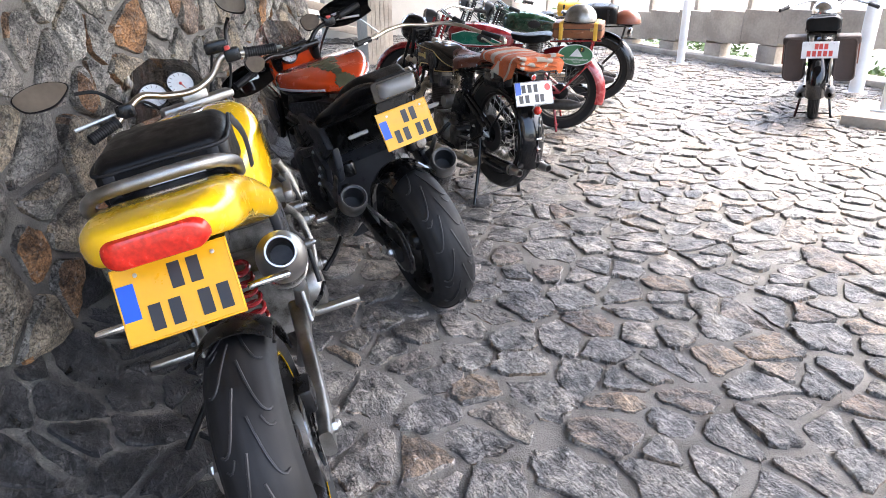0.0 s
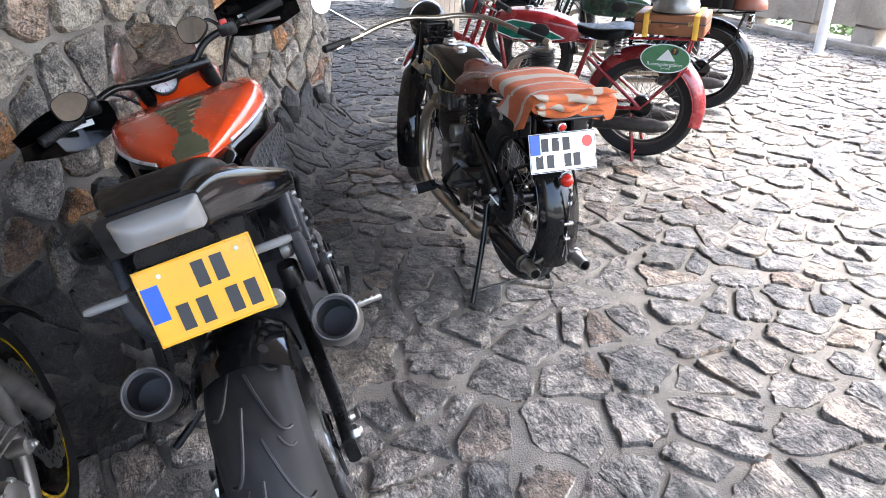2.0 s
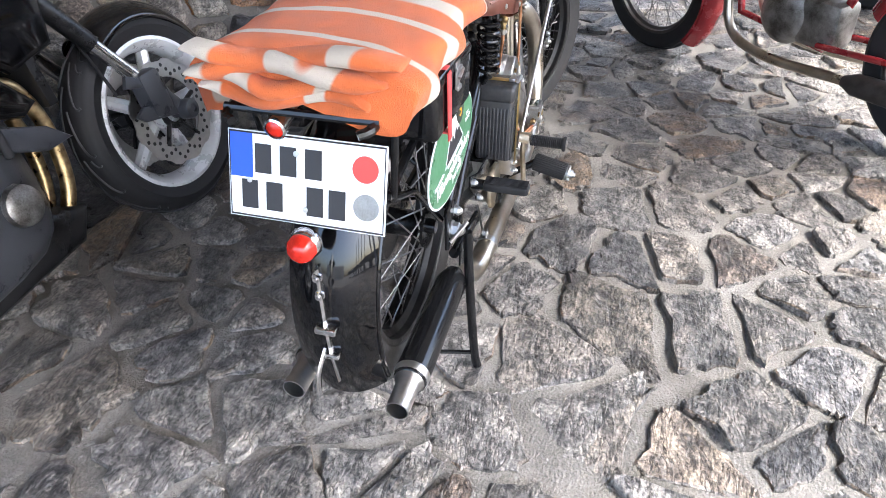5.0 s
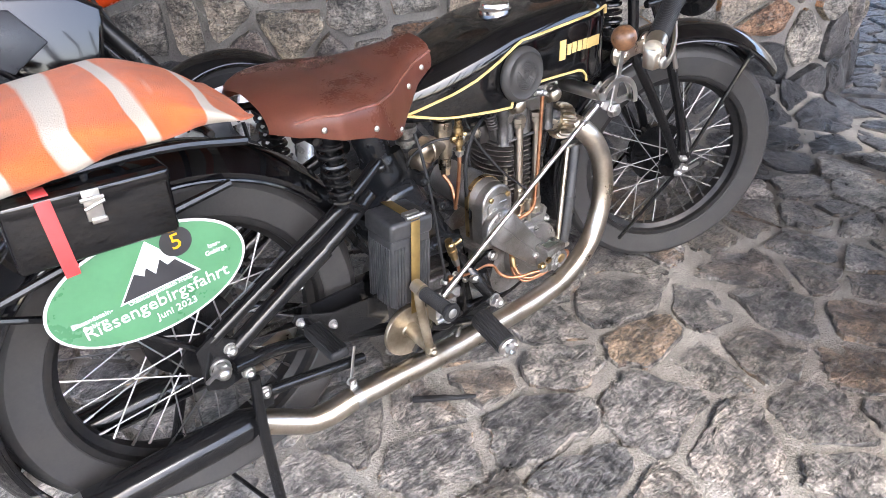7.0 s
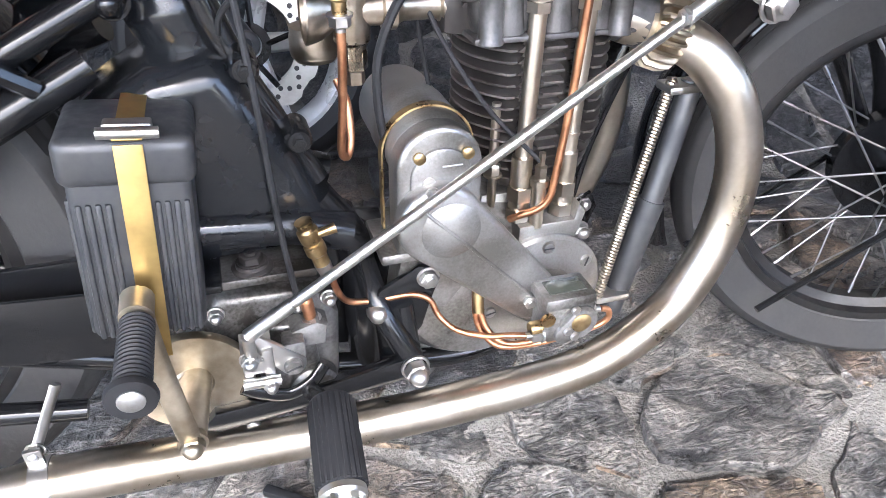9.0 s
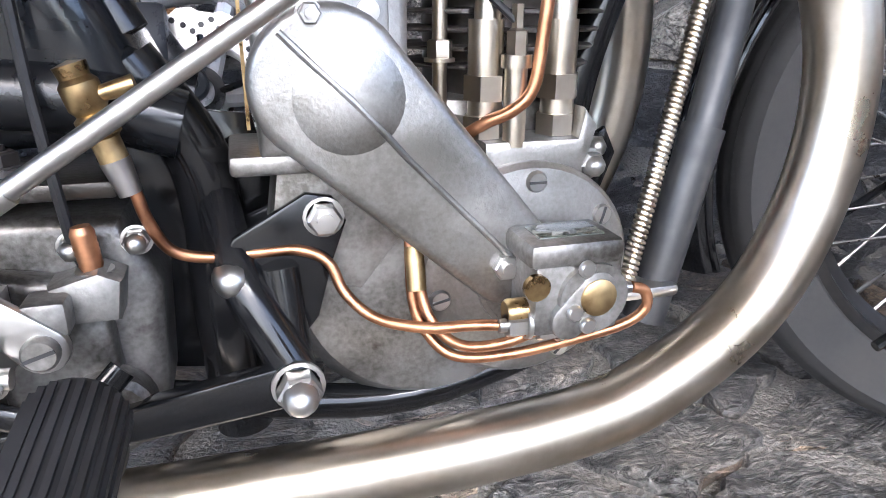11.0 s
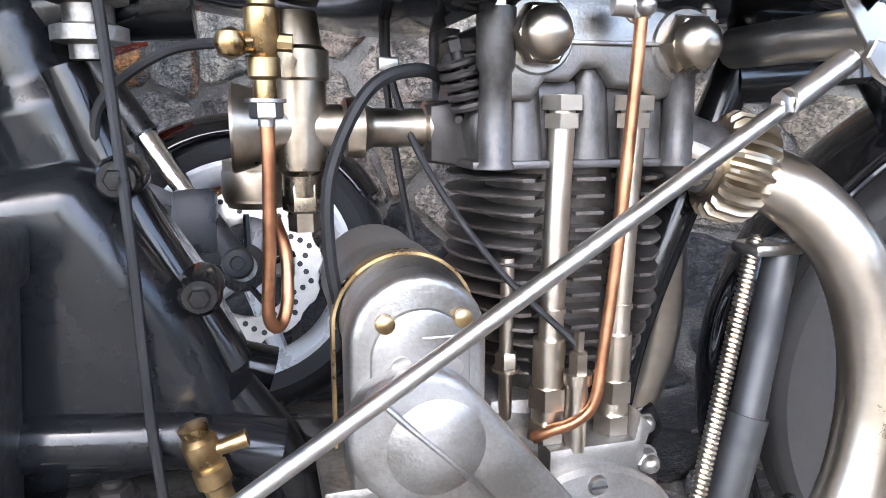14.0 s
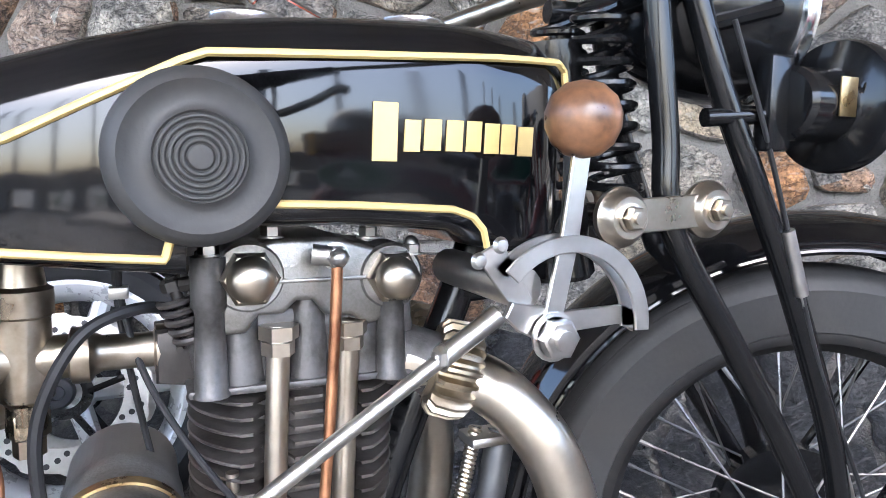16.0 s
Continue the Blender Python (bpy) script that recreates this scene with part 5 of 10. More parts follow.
    lathe(bm, [(0.036, -0.0012), (0.031, 0.0008), (0.026, 0.0028), (0.020, 0.0046), (0.013, 0.0058), (0.006, 0.0064), (0, 0.0066)], along_y(0.650, -0.132, 0.440), 36)
    tube(bm, [(0.615, -0.1325, 0.474), (0.632, -0.1355, 0.457), (0.650, -0.1385, 0.440), (0.668, -0.1355, 0.421), (0.682, -0.1328, 0.405), (0.748, -0.1335, 0.338)], 0.0020, 8)
    chaincase = part("chaincase", bm, ALU, engine, "cast aluminium magneto drive cover with raised rib")
    bm = B()
    for x, z, rr in ((0.631, 0.483, 0.0058), (0.742, 0.335, 0.0085)):
        hexnut(bm, (x, -0.130, z), rr, 0.012, dome=False)
    pieces("cover_bolt", bm, STEEL, chaincase)
    # oil pump
    bm = B()
    box(bm, (0.775, -0.148, 0.3275), (0.056, 0.042, 0.052), bev=0.004)
    box(bm, (0.772, -0.150, 0.353), (0.060, 0.044, 0.016), bev=0.005)
    lathe(bm, [(0.022, 0), (0.022, 0.006), (0, 0.006)], along_y(0.783, -0.167, 0.325), 24)
    prism(bm, capsule_xz((0.768, 0.312), (0.785, 0.33), 0.012, 0.012, 8), -0.174, -0.165, 0.002)
    pump = part("oil_pump", bm, ALUD, engine, "small cast oil pump with sight glass")
    bm = box(B(), (0.772, -0.150, 0.3605), (0.042, 0.024, 0.003), bev=0.001)
    part("sight_glass", bm, SIGHT, pump)
    bm = B()
    lathe(bm, [(0.0115, 0), (0.0115, 0.003), (0.008, 0.005), (0, 0.0052)], along_y(0.785, -0.172, 0.326), 20)
    lathe(bm, [(0.008, 0), (0.008, 0.004), (0, 0.0045)], along_y(0.747, -0.168, 0.335), 16)
    lathe(bm, [(0.0, 0), (0.0085, 0.0), (0.0085, 0.014), (0.007, 0.016), (0, 0.016)], Matrix.Translation((0.750, -0.155, 0.314)) @ Matrix.Rotation(radians(-90), 4, "Y"), 18)
    pieces("brass_screw", bm, BRASS, pump)
    bm = B()
    for x, z in ((0.776, 0.345), (0.779, 0.309), (0.770, 0.318)):
        lathe(bm, [(0.0052, 0), (0.0052, 0.002), (0.004, 0.0035), (0, 0.0036)], along_y(x, -0.1735, z), 12)
    hexnut(bm, (0.748, -0.158, 0.3075), 0.0085, 0.02, "x", -1, dome=False)
    hexnut(bm, (0.800, -0.150, 0.319), 0.0075, 0.022, "x", 1, dome=False)
    hexnut(bm, (0.771, -0.155, 0.300), 0.0075, 0.022, "x", -1, dome=False)
    pieces("pipe_union", bm, STEEL, pump)
    lines = [[(0.734, -0.158, 0.3075), (0.715, -0.150, 0.306), (0.690, -0.140, 0.303), (0.662, -0.125, 0.306), (0.645, -0.112, 0.320), (0.637, -0.105, 0.338), (0.620, -0.10, 0.346), (0.595, -0.098, 0.346), (0.568, -0.096, 0.345), (0.548, -0.098, 0.352), (0.538, -0.102, 0.372), (0.533, -0.104, 0.396)],
             [(0.757, -0.155, 0.300), (0.735, -0.150, 0.291), (0.712, -0.140, 0.288), (0.698, -0.125, 0.298), (0.692, -0.115, 0.32), (0.690, -0.105, 0.36)],
             [(0.822, -0.150, 0.319), (0.832, -0.150, 0.315), (0.834, -0.150, 0.303), (0.820, -0.148, 0.292), (0.785, -0.145, 0.284), (0.745, -0.140, 0.277), (0.712, -0.132, 0.276), (0.696, -0.122, 0.288), (0.688, -0.112, 0.31), (0.688, -0.105, 0.36)]]
    for ln in lines:
        part("oil_pipe", tube(B(), smooth_path(ln, 6), 0.0036, 10), COPPER, engine, "copper oil pipe")
    bm = tube(B(), [(0.690, -0.116, 0.318), (0.690, -0.109, 0.345)], 0.0062, 12)
    part("pipe_sleeve", bm, BRASS, engine)
    # carburettor
    bm = B()
    lathe(bm, [(0, 0.56), (0.009, 0.56), (0.009, 0.575), (0.014, 0.578), (0.014, 0.592), (0.018, 0.596), (0.018, 0.655), (0.0205, 0.657), (0.0205, 0.675), (0.016, 0.678), (0.013, 0.70), (0, 0.70)], Matrix.Translation((0.586, -0.01, 0)), 22)
    lathe(bm, [(0.029, -0.046), (0.030, -0.044), (0.026, -0.03), (0.018, -0.018), (0.016, 0), (0.016, 0.028), (0.021, 0.03), (0.021, 0.042), (0.016, 0.045), (0.0135, 0.05), (0.0135, 0.085), (0.019, 0.087), (0.019, 0.10), (0.014, 0.10)], Matrix.Translation((0.586, -0.01, 0.624)) @ Matrix.Rotation(radians(90), 4, "Y"), 24)
    lathe(bm, [(0, 0.565), (0.02, 0.565), (0.024, 0.57), (0.024, 0.60), (0, 0.605)], Matrix.Translation((0.555, 0.035, 0)), 20)
    carb = part("carburettor", bm, OLDNICKEL, engine, "nickel carburettor with bell mouth")
    bm = B()
    lathe(bm, [(0, 0.553), (0.011, 0.553), (0.011, 0.566), (0.0145, 0.568), (0.0145, 0.585), (0.011, 0.59)], Matrix.Translation((0.586, -0.01, 0)), 6)
    lathe(bm, [(0.0245, 0.572), (0.0252, 0.575), (0.0252, 0.59), (0.0245, 0.593)], Matrix.Translation((0.555, 0.035, 0)), 20)
    part("jet_holder", bm, OLDNICKEL, carb)
    bm = prism(B(), [(0.672, 0.60), (0.705, 0.595), (0.705, 0.645), (0.672, 0.64)], -0.03, 0.02, 0.006)
    part("inlet_stub", bm, IRON, engine)
    part("valve_spring", coil((0.699, -0.045, 0.634), (0.686, -0.045, 0.668), 0.0115, 5, 0.0028), IRON, engine, "black oily valve spring")
    bm = tube(B(), [(0.697, -0.045, 0.640), (0.683, -0.045, 0.684)], 0.0045, 10)
    lathe(bm, [(0, 0), (0.0075, 0), (0.0075, 0.007), (0.005, 0.009), (0, 0.009)], Matrix.Translation((0.6845, -0.045, 0.674)) @ Matrix.Rotation(radians(-16), 4, "Y"), 6)
    tube(bm, [(0.685, -0.044, 0.677), (0.707, -0.048, 0.680)], 0.0055, 8)
    part("valve_stem", bm, IRON, engine)
    # fuel tap and pipes
    bm = B()
    lathe(bm, [(0, 0.64), (0.0065, 0.64), (0.0065, 0.652), (0.009, 0.654), (0.009, 0.664), (0.007, 0.666), (0.0098, 0.672), (0.0098, 0.69), (0.0075, 0.692), (0.0075, 0.705)], Matrix.Translation((0.562, -0.09, 0)), 12)
    tube(bm, [(0.562, -0.09, 0.673), (0.545, -0.096, 0.671)], 0.006, 10)
    lathe(bm, [(0, -0.009), (0.007, -0.006), (0.009, 0), (0.007, 0.006), (0, 0.009)], Matrix.Translation((0.545, -0.096, 0.671)), 14)
    tube(bm, [(0.562, -0.09, 0.673), (0.578, -0.092, 0.672)], 0.005, 8)
    part("fuel_tap", bm, BRASS, top, "brass fuel tap")
    bm = B()
    hexnut(bm, (0.562, -0.09, 0.642), 0.0095, 0.016, "z", -1, dome=False)
    part("tap_nut", bm, STEEL, top)
    bm = B()
    tube(bm, smooth_path([(0.562, -0.09, 0.632), (0.562, -0.088, 0.60), (0.560, -0.082, 0.55), (0.558, -0.075, 0.512), (0.564, -0.068, 0.502), (0.570, -0.058, 0.515), (0.571, -0.045, 0.545), (0.565, -0.03, 0.565)], 6), 0.0042, 10)
    part("fuel_pipe", bm, COPPER, top, "copper fuel pipe")
    bm = B()
    m = Matrix.Translation((0.518, -0.104, 0.437)) @ Matrix.Rotation(radians(-16), 4, "Y")
    lathe(bm, [(0, -0.03), (0.008, -0.03), (0.008, -0.018), (0.0105, -0.016), (0.0105, -0.006), (0.008, -0.004), (0.0105, 0.0), (0.0105, 0.012), (0.008, 0.015), (0.009, 0.022), (0, 0.024)], m, 12)
    tube(bm, [(0.520, -0.106, 0.442), (0.542, -0.106, 0.448)], [0.004, 0.0055], 10)
    part("oil_tap", bm, BRASS, top, "brass oil tap")
    bm = B()
    lathe(bm, [(0, -0.05), (0.0065, -0.05), (0.0085, -0.03), (0, -0.03)], m, 12)
    part("tap_nut", bm, STEEL, top)
    # cables
    cables = [([(0.475, -0.06, 0.70), (0.480, -0.075, 0.65), (0.486, -0.09, 0.56), (0.49, -0.1, 0.46), (0.498, -0.105, 0.37), (0.502, -0.10, 0.345)], 0.0032),
              ([(0.648, 0.0, 0.70), (0.650, -0.005, 0.66), (0.668, -0.03, 0.60), (0.712, -0.06, 0.53), (0.762, -0.086, 0.478)], 0.0026),
              ([(0.645, 0.0, 0.70), (0.647, 0.0, 0.66), (0.655, 0.0, 0.60), (0.668, 0.0, 0.53)], 0.0026),
              ([(0.690, -0.02, 0.655), (0.66, -0.045, 0.662), (0.625, -0.06, 0.648), (0.60, -0.065, 0.60), (0.597, -0.065, 0.55), (0.605, -0.06, 0.50), (0.615, -0.055, 0.45)], 0.0045),
              ([(0.553, -0.096, 0.672), (0.51, -0.07, 0.668), (0.47, -0.05, 0.64), (0.462, -0.04, 0.60)], 0.003)]
    for pts, r in cables:
        part("cable", tube(B(), smooth_path(pts, 8), r, 8), RUBBER2, top)
    bm = box(B(), (0.648, -0.004, 0.668), (0.014, 0.012, 0.009), bev=0.001)
    part("cable_clip", bm, STEEL, top)
    # gear linkage
    bm = B()
    a, b = Vector((0.885, -0.166, 0.665)), Vector((0.446, -0.160, 0.379))
    tube(bm, [a.lerp(b, 0.06), b], 0.0052, 12)
    tube(bm, [a, a.lerp(b, 0.09)], 0.0072, 12)
    tube(bm, [b.lerp(a, 0.10), b.lerp(a, 0.0)], 0.0068, 12)
    hexnut(bm, tuple(a.lerp(b, 0.09)), 0.008, 0.008, "x", -1, dome=False)
    part("gear_rod", bm, STEEL, top, "long bright gear change rod")
    bm = B()
    prism(bm, [(0.912, 0.655), (0.926, 0.65), (0.940, 0.715), (0.948, 0.778), (0.934, 0.778), (0.926, 0.72)], -0.180, -0.176, 0.0008, 1)
    prism(bm, [(0.905, 0.672), (0.925, 0.67), (0.93, 0.655), (0.925, 0.64), (0.895, 0.655), (0.885, 0.665), (0.89, 0.675)], -0.178, -0.172, 0.001, 1)
    lever = part("gear_lever", bm, STEEL, top, "hand gear lever with wooden knob")
    bm = B()
    lathe(bm, [(0, -0.027), (0.012, -0.0245), (0.021, -0.017), (0.026, -0.006), (0.0265, 0.004), (0.0225, 0.015), (0.013, 0.0235), (0, 0.0265)], Matrix.Translation((0.941, -0.178, 0.798)), 28)
    part("knob", bm, WOOD, lever, "turned wooden knob")
    bm = B()
    outer = arc_xz((0.931, 0.652), 0.068, 138, -2, 22)
    inner = arc_xz((0.931, 0.652), 0.056, -2, 138, 22)
    prism(bm, outer + inner, -0.170, -0.167, 0.0006, 1)
    prism(bm, outer + inner, -0.186, -0.183, 0.0006, 1)
    prism(bm, [(0.92, 0.648), (0.925, 0.664), (0.988, 0.666), (1.0, 0.66), (0.998, 0.645), (0.985, 0.652)], -0.170, -0.166, 0.0006, 1)
    prism(bm, [(0.866, 0.706), (0.885, 0.716), (0.91, 0.675), (0.905, 0.66), (0.89, 0.675)], -0.170, -0.166, 0.0006, 1)
    part("gate", bm, STEEL, lever, "polished gear gate quadrant")
    bm = B()
    hexnut(bm, (0.921, -0.180, 0.650), 0.0145, 0.018, dome=False)
    for x, z in ((0.868, 0.703), (0.884, 0.713)):
        lathe(bm, [(0.006, 0), (0.004, 0.003), (0, 0.0035)], along_y(x, -0.170, z), 12)
    tube(bm, [(0.905, -0.04, 0.682), (0.905, -0.165, 0.682)], 0.015, 14)
    pieces("pivot_bolt", bm, STEEL, lever)
    # gearbox, kickstarter, pegs
    bm = B()
    prism(bm, [(0.405, 0.235), (0.43, 0.215), (0.50, 0.215), (0.535, 0.25), (0.54, 0.33), (0.522, 0.372), (0.42, 0.378), (0.40, 0.35)], -0.095, 0.08, 0.010, 3)
    box(bm, (0.466, -0.045, 0.388), (0.112, 0.088, 0.010), pose(0, 0, 0), 0.002)
    prism(bm, [(0.450, 0.225), (0.495, 0.222), (0.515, 0.26), (0.51, 0.34), (0.455, 0.35), (0.450, 0.30)], -0.112, -0.09, 0.008, 3)
    gearbox = part("gearbox", bm, GREASY, top, "cast aluminium gearbox")
    bm = B()
    lathe(bm, [(0, 0), (0.021, 0), (0.021, 0.002), (0.0165, 0.004), (0.016, 0.008), (0, 0.008)], Matrix.Translation((0.460, -0.070, 0.393)), 24)
    hexnut(bm, (0.460, -0.070, 0.400), 0.0118, 0.014, "z", 1, dome=False)
    part("top_bolt", bm, IRON, gearbox, "dark hexagon bolt on a washer")
    bm = B()
    for x, z in ((0.418, 0.362), (0.53, 0.24), (0.497, 0.359), (0.53, 0.36), (0.475, 0.222)):
        hexnut(bm, (x, -0.096, z), 0.0075, 0.012)
    pieces("case_bolt", bm, STEEL, gearbox)
    part("selector_lever", prism(B(), capsule_xz((0.452, 0.352), (0.484, 0.318), 0.0085, 0.0135, 10), -0.142, -0.135, 0.002), STEEL, gearbox)
    bm = lathe(B(), [(0.0095, 0), (0.0095, 0.004), (0.008, 0.006), (0, 0.006)], along_y(0.484, -0.142, 0.318), 20)
    part("slotted_screw", bm, ALUD, gearbox)
    part("screw_slot", box(B(), (0, 0, 0.0062), (0.016, 0.002, 0.001), along_y(0.484, -0.142, 0.318) @ Matrix.Rotation(0.3, 4, "Z")), INK, gearbox)
    part("shift_arm", tube(B(), smooth_path([(0.432, -0.132, 0.292), (0.447, -0.134, 0.283), (0.475, -0.134, 0.272), (0.500, -0.130, 0.279), (0.516, -0.122, 0.292)], 5), 0.0085, 12, flat=0.6), FRAME, gearbox)
    part("cable_bracket", prism(B(), [(0.486, 0.322), (0.520, 0.322), (0.524, 0.346), (0.512, 0.352), (0.486, 0.345)], -0.125, -0.095, 0.005, 2), GREASY, gearbox)
    part("pivot_block", box(B(), (0.487, -0.128, 0.333), (0.022, 0.024, 0.020), bev=0.003), GREASY, gearbox)
    bm = B()
    pr = [(0, 0), (0.0055, 0)]
    for k in range(6):
        pr += [(0.0066, 0.003 + k * 0.0035), (0.0062, 0.0048 + k * 0.0035)]
    lathe(bm, pr + [(0.005, 0.025), (0, 0.026)], pose(0.508, -0.112, 0.350, 0, -6, 0), 18)
    part("cable_adjuster", bm, COPPER, gearbox, "knurled brass cable adjuster")
    part("adjuster_nut", hexnut(B(), (0.509, -0.112, 0.350), 0.0085, 0.010, "z", -1, dome=False), STEEL, gearbox)
    part("guard_cap", lathe(B(), [(0.0, 0.02), (0.022, 0.02), (0.026, 0.016), (0.026, 0)], along_y(0.505, -0.105, 0.262), 22), GREASY, gearbox)
    bm = B()
    prism(bm, [(0.436, 0.304), (0.446, 0.304), (0.446, 0.318), (0.456, 0.318), (0.456, 0.304), (0.466, 0.304), (0.466, 0.346), (0.456, 0.346), (0.456, 0.334), (0.446, 0.334), (0.446, 0.346), (0.436, 0.346)], -0.146, -0.112, 0.002)
    tube(bm, [(0.446, -0.148, 0.345), (0.446, -0.160, 0.379)], 0.006, 10)
    tube(bm, [(0.434, -0.148, 0.310), (0.470, -0.148, 0.308)], 0.0058, 12)
    hexnut(bm, (0.444, -0.146, 0.340), 0.0085, 0.014)
    hexnut(bm, (0.460, -0.148, 0.306), 0.0075, 0.012)
    part("selector", bm, STEEL, gearbox)
    bm = B()
    tube(bm, smooth_path([(0.43, -0.12, 0.232), (0.46, -0.13, 0.212), (0.50, -0.13, 0.225), (0.512, -0.125, 0.26)], 6), 0.0055, 10)
    part("guard_loop", bm, ALUD, gearbox)
    bm = B()
    lathe(bm, [(0, 0.006), (0.018, 0.006), (0.02, 0.003), (0.058, 0.003), (0.060, 0), (0.060, -0.006), (0.05, -0.012), (0.03, -0.03)], along_y(0.386, -0.116, 0.298), 44)
    kick = part("kickstarter", bm, WARMNICKEL, top, "kickstarter with domed nickel cover and rubber pedal")
    bm = B()
    tube(bm, [(0.389, -0.112, 0.303), (0.384, -0.186, 0.296)], [0.0165, 0.0125], 16)
    tube(bm, smooth_path([(0.383, -0.190, 0.285), (0.378, -0.190, 0.33), (0.371, -0.186, 0.40), (0.369, -0.185, 0.452)], 4), 0.0105, 12, flat=0.6)
    hexnut(bm, (0.383, -0.190, 0.292), 0.0115, 0.016)
    tube(bm, [(0.369, -0.176, 0.452), (0.369, -0.200, 0.450)], 0.0135, 14)
    part("kick_arm", bm, WARMNICKEL, kick)
    bm = B()
    pr = []
    for k in range(17):
        pr += [(0.0118, k * 0.0045), (0.0136, k * 0.0045 + 0.0016), (0.0136, k * 0.0045 + 0.0032)]
    part("pedal_end", lathe(B(), [(0.0095, 0.083), (0.0095, 0.0855), (0.007, 0.087), (0, 0.0872)], Matrix.Translation((0.369, -0.203, 0.447)) @ Matrix.Rotation(radians(91), 4, "X"), 20), ALU, kick)
    lathe(bm, [(0, 0)] + pr + [(0.0175, 0.077), (0.0185, 0.080), (0.0175, 0.084), (0, 0.0845)], Matrix.Translation((0.369, -0.203, 0.447)) @ Matrix.Rotation(radians(91), 4, "X"), 20)
    part("pedal_rubber", bm, RUBBER2, kick)
    for s in (-1, 1):
        bm = B()
        prism(bm, [(0.385, 0.245), (0.40, 0.235), (0.60, 0.255), (0.628, 0.262), (0.628, 0.282), (0.60, 0.284), (0.50, 0.268), (0.40, 0.262)], s * 0.118, s * 0.132, 0.003)
        tube(bm, smooth_path([(0.615, s * 0.125, 0.27), (0.585, s * 0.10, 0.33), (0.575, s * 0.06, 0.37)], 4), 0.014, 10)
        tube(bm, [(0.495, s * 0.12, 0.262), (0.510, s * 0.20, 0.310)], 0.009, 10)
        peg = part("footrest", bm, FRAME, top, "footrest with ribbed rubber")
        part("bolt", hexnut(B(), (0.612, s * 0.132, 0.272), 0.0135, 0.024, sgn=s), STEEL, peg)
        bm = B()
        m = Matrix.Translation((0.511, s * 0.196, 0.312)) @ Matrix.Rotation(radians(s * -102), 4, "X") @ Matrix.Rotation(radians(4 * s), 4, "Y")
        lathe(bm, [(0, 0), (0.020, 0), (0.0215, 0.004), (0.0215, 0.087), (0.019, 0.092), (0, 0.092)], m, 24)
        for k in range(24):
            a = math.tau * k / 24
            box(bm, (0.0215 * math.cos(a), 0.0215 * math.sin(a), 0.046), (0.003, 0.003, 0.084), m)
        part("footrest_rubber", bm, RUBBER2, peg)
        bm = B()
        lathe(bm, [(0.021, 0.090), (0.0215, 0.096), (0.019, 0.099), (0, 0.099)], m, 24)
        lathe(bm, [(0.011, 0.099), (0.011, 0.107), (0.007, 0.109), (0.006, 0.115), (0, 0.116)], m, 6)
        for k in range(3):
            lathe(bm, [(0.004, 0.098), (0.004, 0.104), (0, 0.105)], m @ Matrix.Translation((0.016 * math.cos(2.1 * k), 0.016 * math.sin(2.1 * k), 0)), 8)
        part("end_cap", bm, STEEL, peg)
        # pillion footrest
        bm = B()
        prism(bm, [(0.142, 0.445), (0.150, 0.456), (0.225, 0.424), (0.342, 0.416), (0.345, 0.342), (0.215, 0.356), (0.205, 0.372), (0.150, 0.425)], s * 0.105, s * 0.110, 0.002)
        tube(bm, [(0.165, s * 0.108, 0.43), (0.165, s * 0.135, 0.43)], 0.012, 10)
        pil = part("pillion_footrest", bm, FRAME, top)
        bm = B()
        box(bm, (0.165, s * 0.185, 0.433), (0.036, 0.10, 0.020), bev=0.007, seg=3)
        for k in range(7):
            box(bm, (0.151 + k * 0.0047, s * 0.185, 0.4435), (0.0024, 0.094, 0.003))
        part("footrest_rubber", bm, RUBBER2, pil)
        bm = B()
        for x, z in ((0.219, 0.401), (0.212, 0.366), (0.156, 0.438)):
            hexnut(bm, (x, s * 0.110, z), 0.0075, 0.012, sgn=s)
        pieces("bolt", bm, STEEL, pil)
    # engine plates
    bm = B()
    prism(bm, [(0.575, 0.335), (0.565, 0.345), (0.635, 0.375), (0.652, 0.365), (0.65, 0.34), (0.60, 0.30), (0.62, 0.20), (0.60, 0.20), (0.575, 0.29)], -0.056, -0.049, 0.0015)
    prism(bm, [(0.79, 0.36), (0.86, 0.40), (0.87, 0.38), (0.84, 0.30), (0.82, 0.30)], -0.035, -0.028, 0.0015)
    plate = pieces("engine_plate", bm, FRAME, top)
    bm = prism(B(), [(0.572, 0.335), (0.582, 0.356), (0.626, 0.381), (0.642, 0.378), (0.650, 0.362), (0.640, 0.335), (0.630, 0.300), (0.622, 0.290), (0.612, 0.325), (0.590, 0.322)], -0.100, -0.093, 0.002)
    part("gusset", bm, FRAME, plate)
    part("gusset_arm", tube(B(), smooth_path([(0.607, -0.098, 0.335), (0.610, -0.108, 0.295), (0.613, -0.120, 0.262)], 4), 0.0125, 14), FRAME, plate)
    part("backing_sheet", prism(B(), [(0.500, 0.43), (0.60, 0.42), (0.625, 0.30), (0.585, 0.235), (0.52, 0.245)], -0.034, -0.028, 0.001), FRAME, plate)
    part("lug_nut", hexnut(B(), (0.636, -0.100, 0.366), 0.0105, 0.014, dome=False), STEEL, plate)
    part("acorn_nut", lathe(B(), [(0, 0.016), (0.006, 0.0145), (0.0105, 0.009), (0.0125, 0.0), (0, 0)], along_y(0.580, -0.100, 0.332), 20), STEEL, plate)
    bm = B()
    hexnut(bm, (0.640, -0.056, 0.349), 0.0115, 0.018)
    hexnut(bm, (0.581, -0.056, 0.311), 0.0105, 0.018)
    pieces("bolt", bm, STEEL, plate)
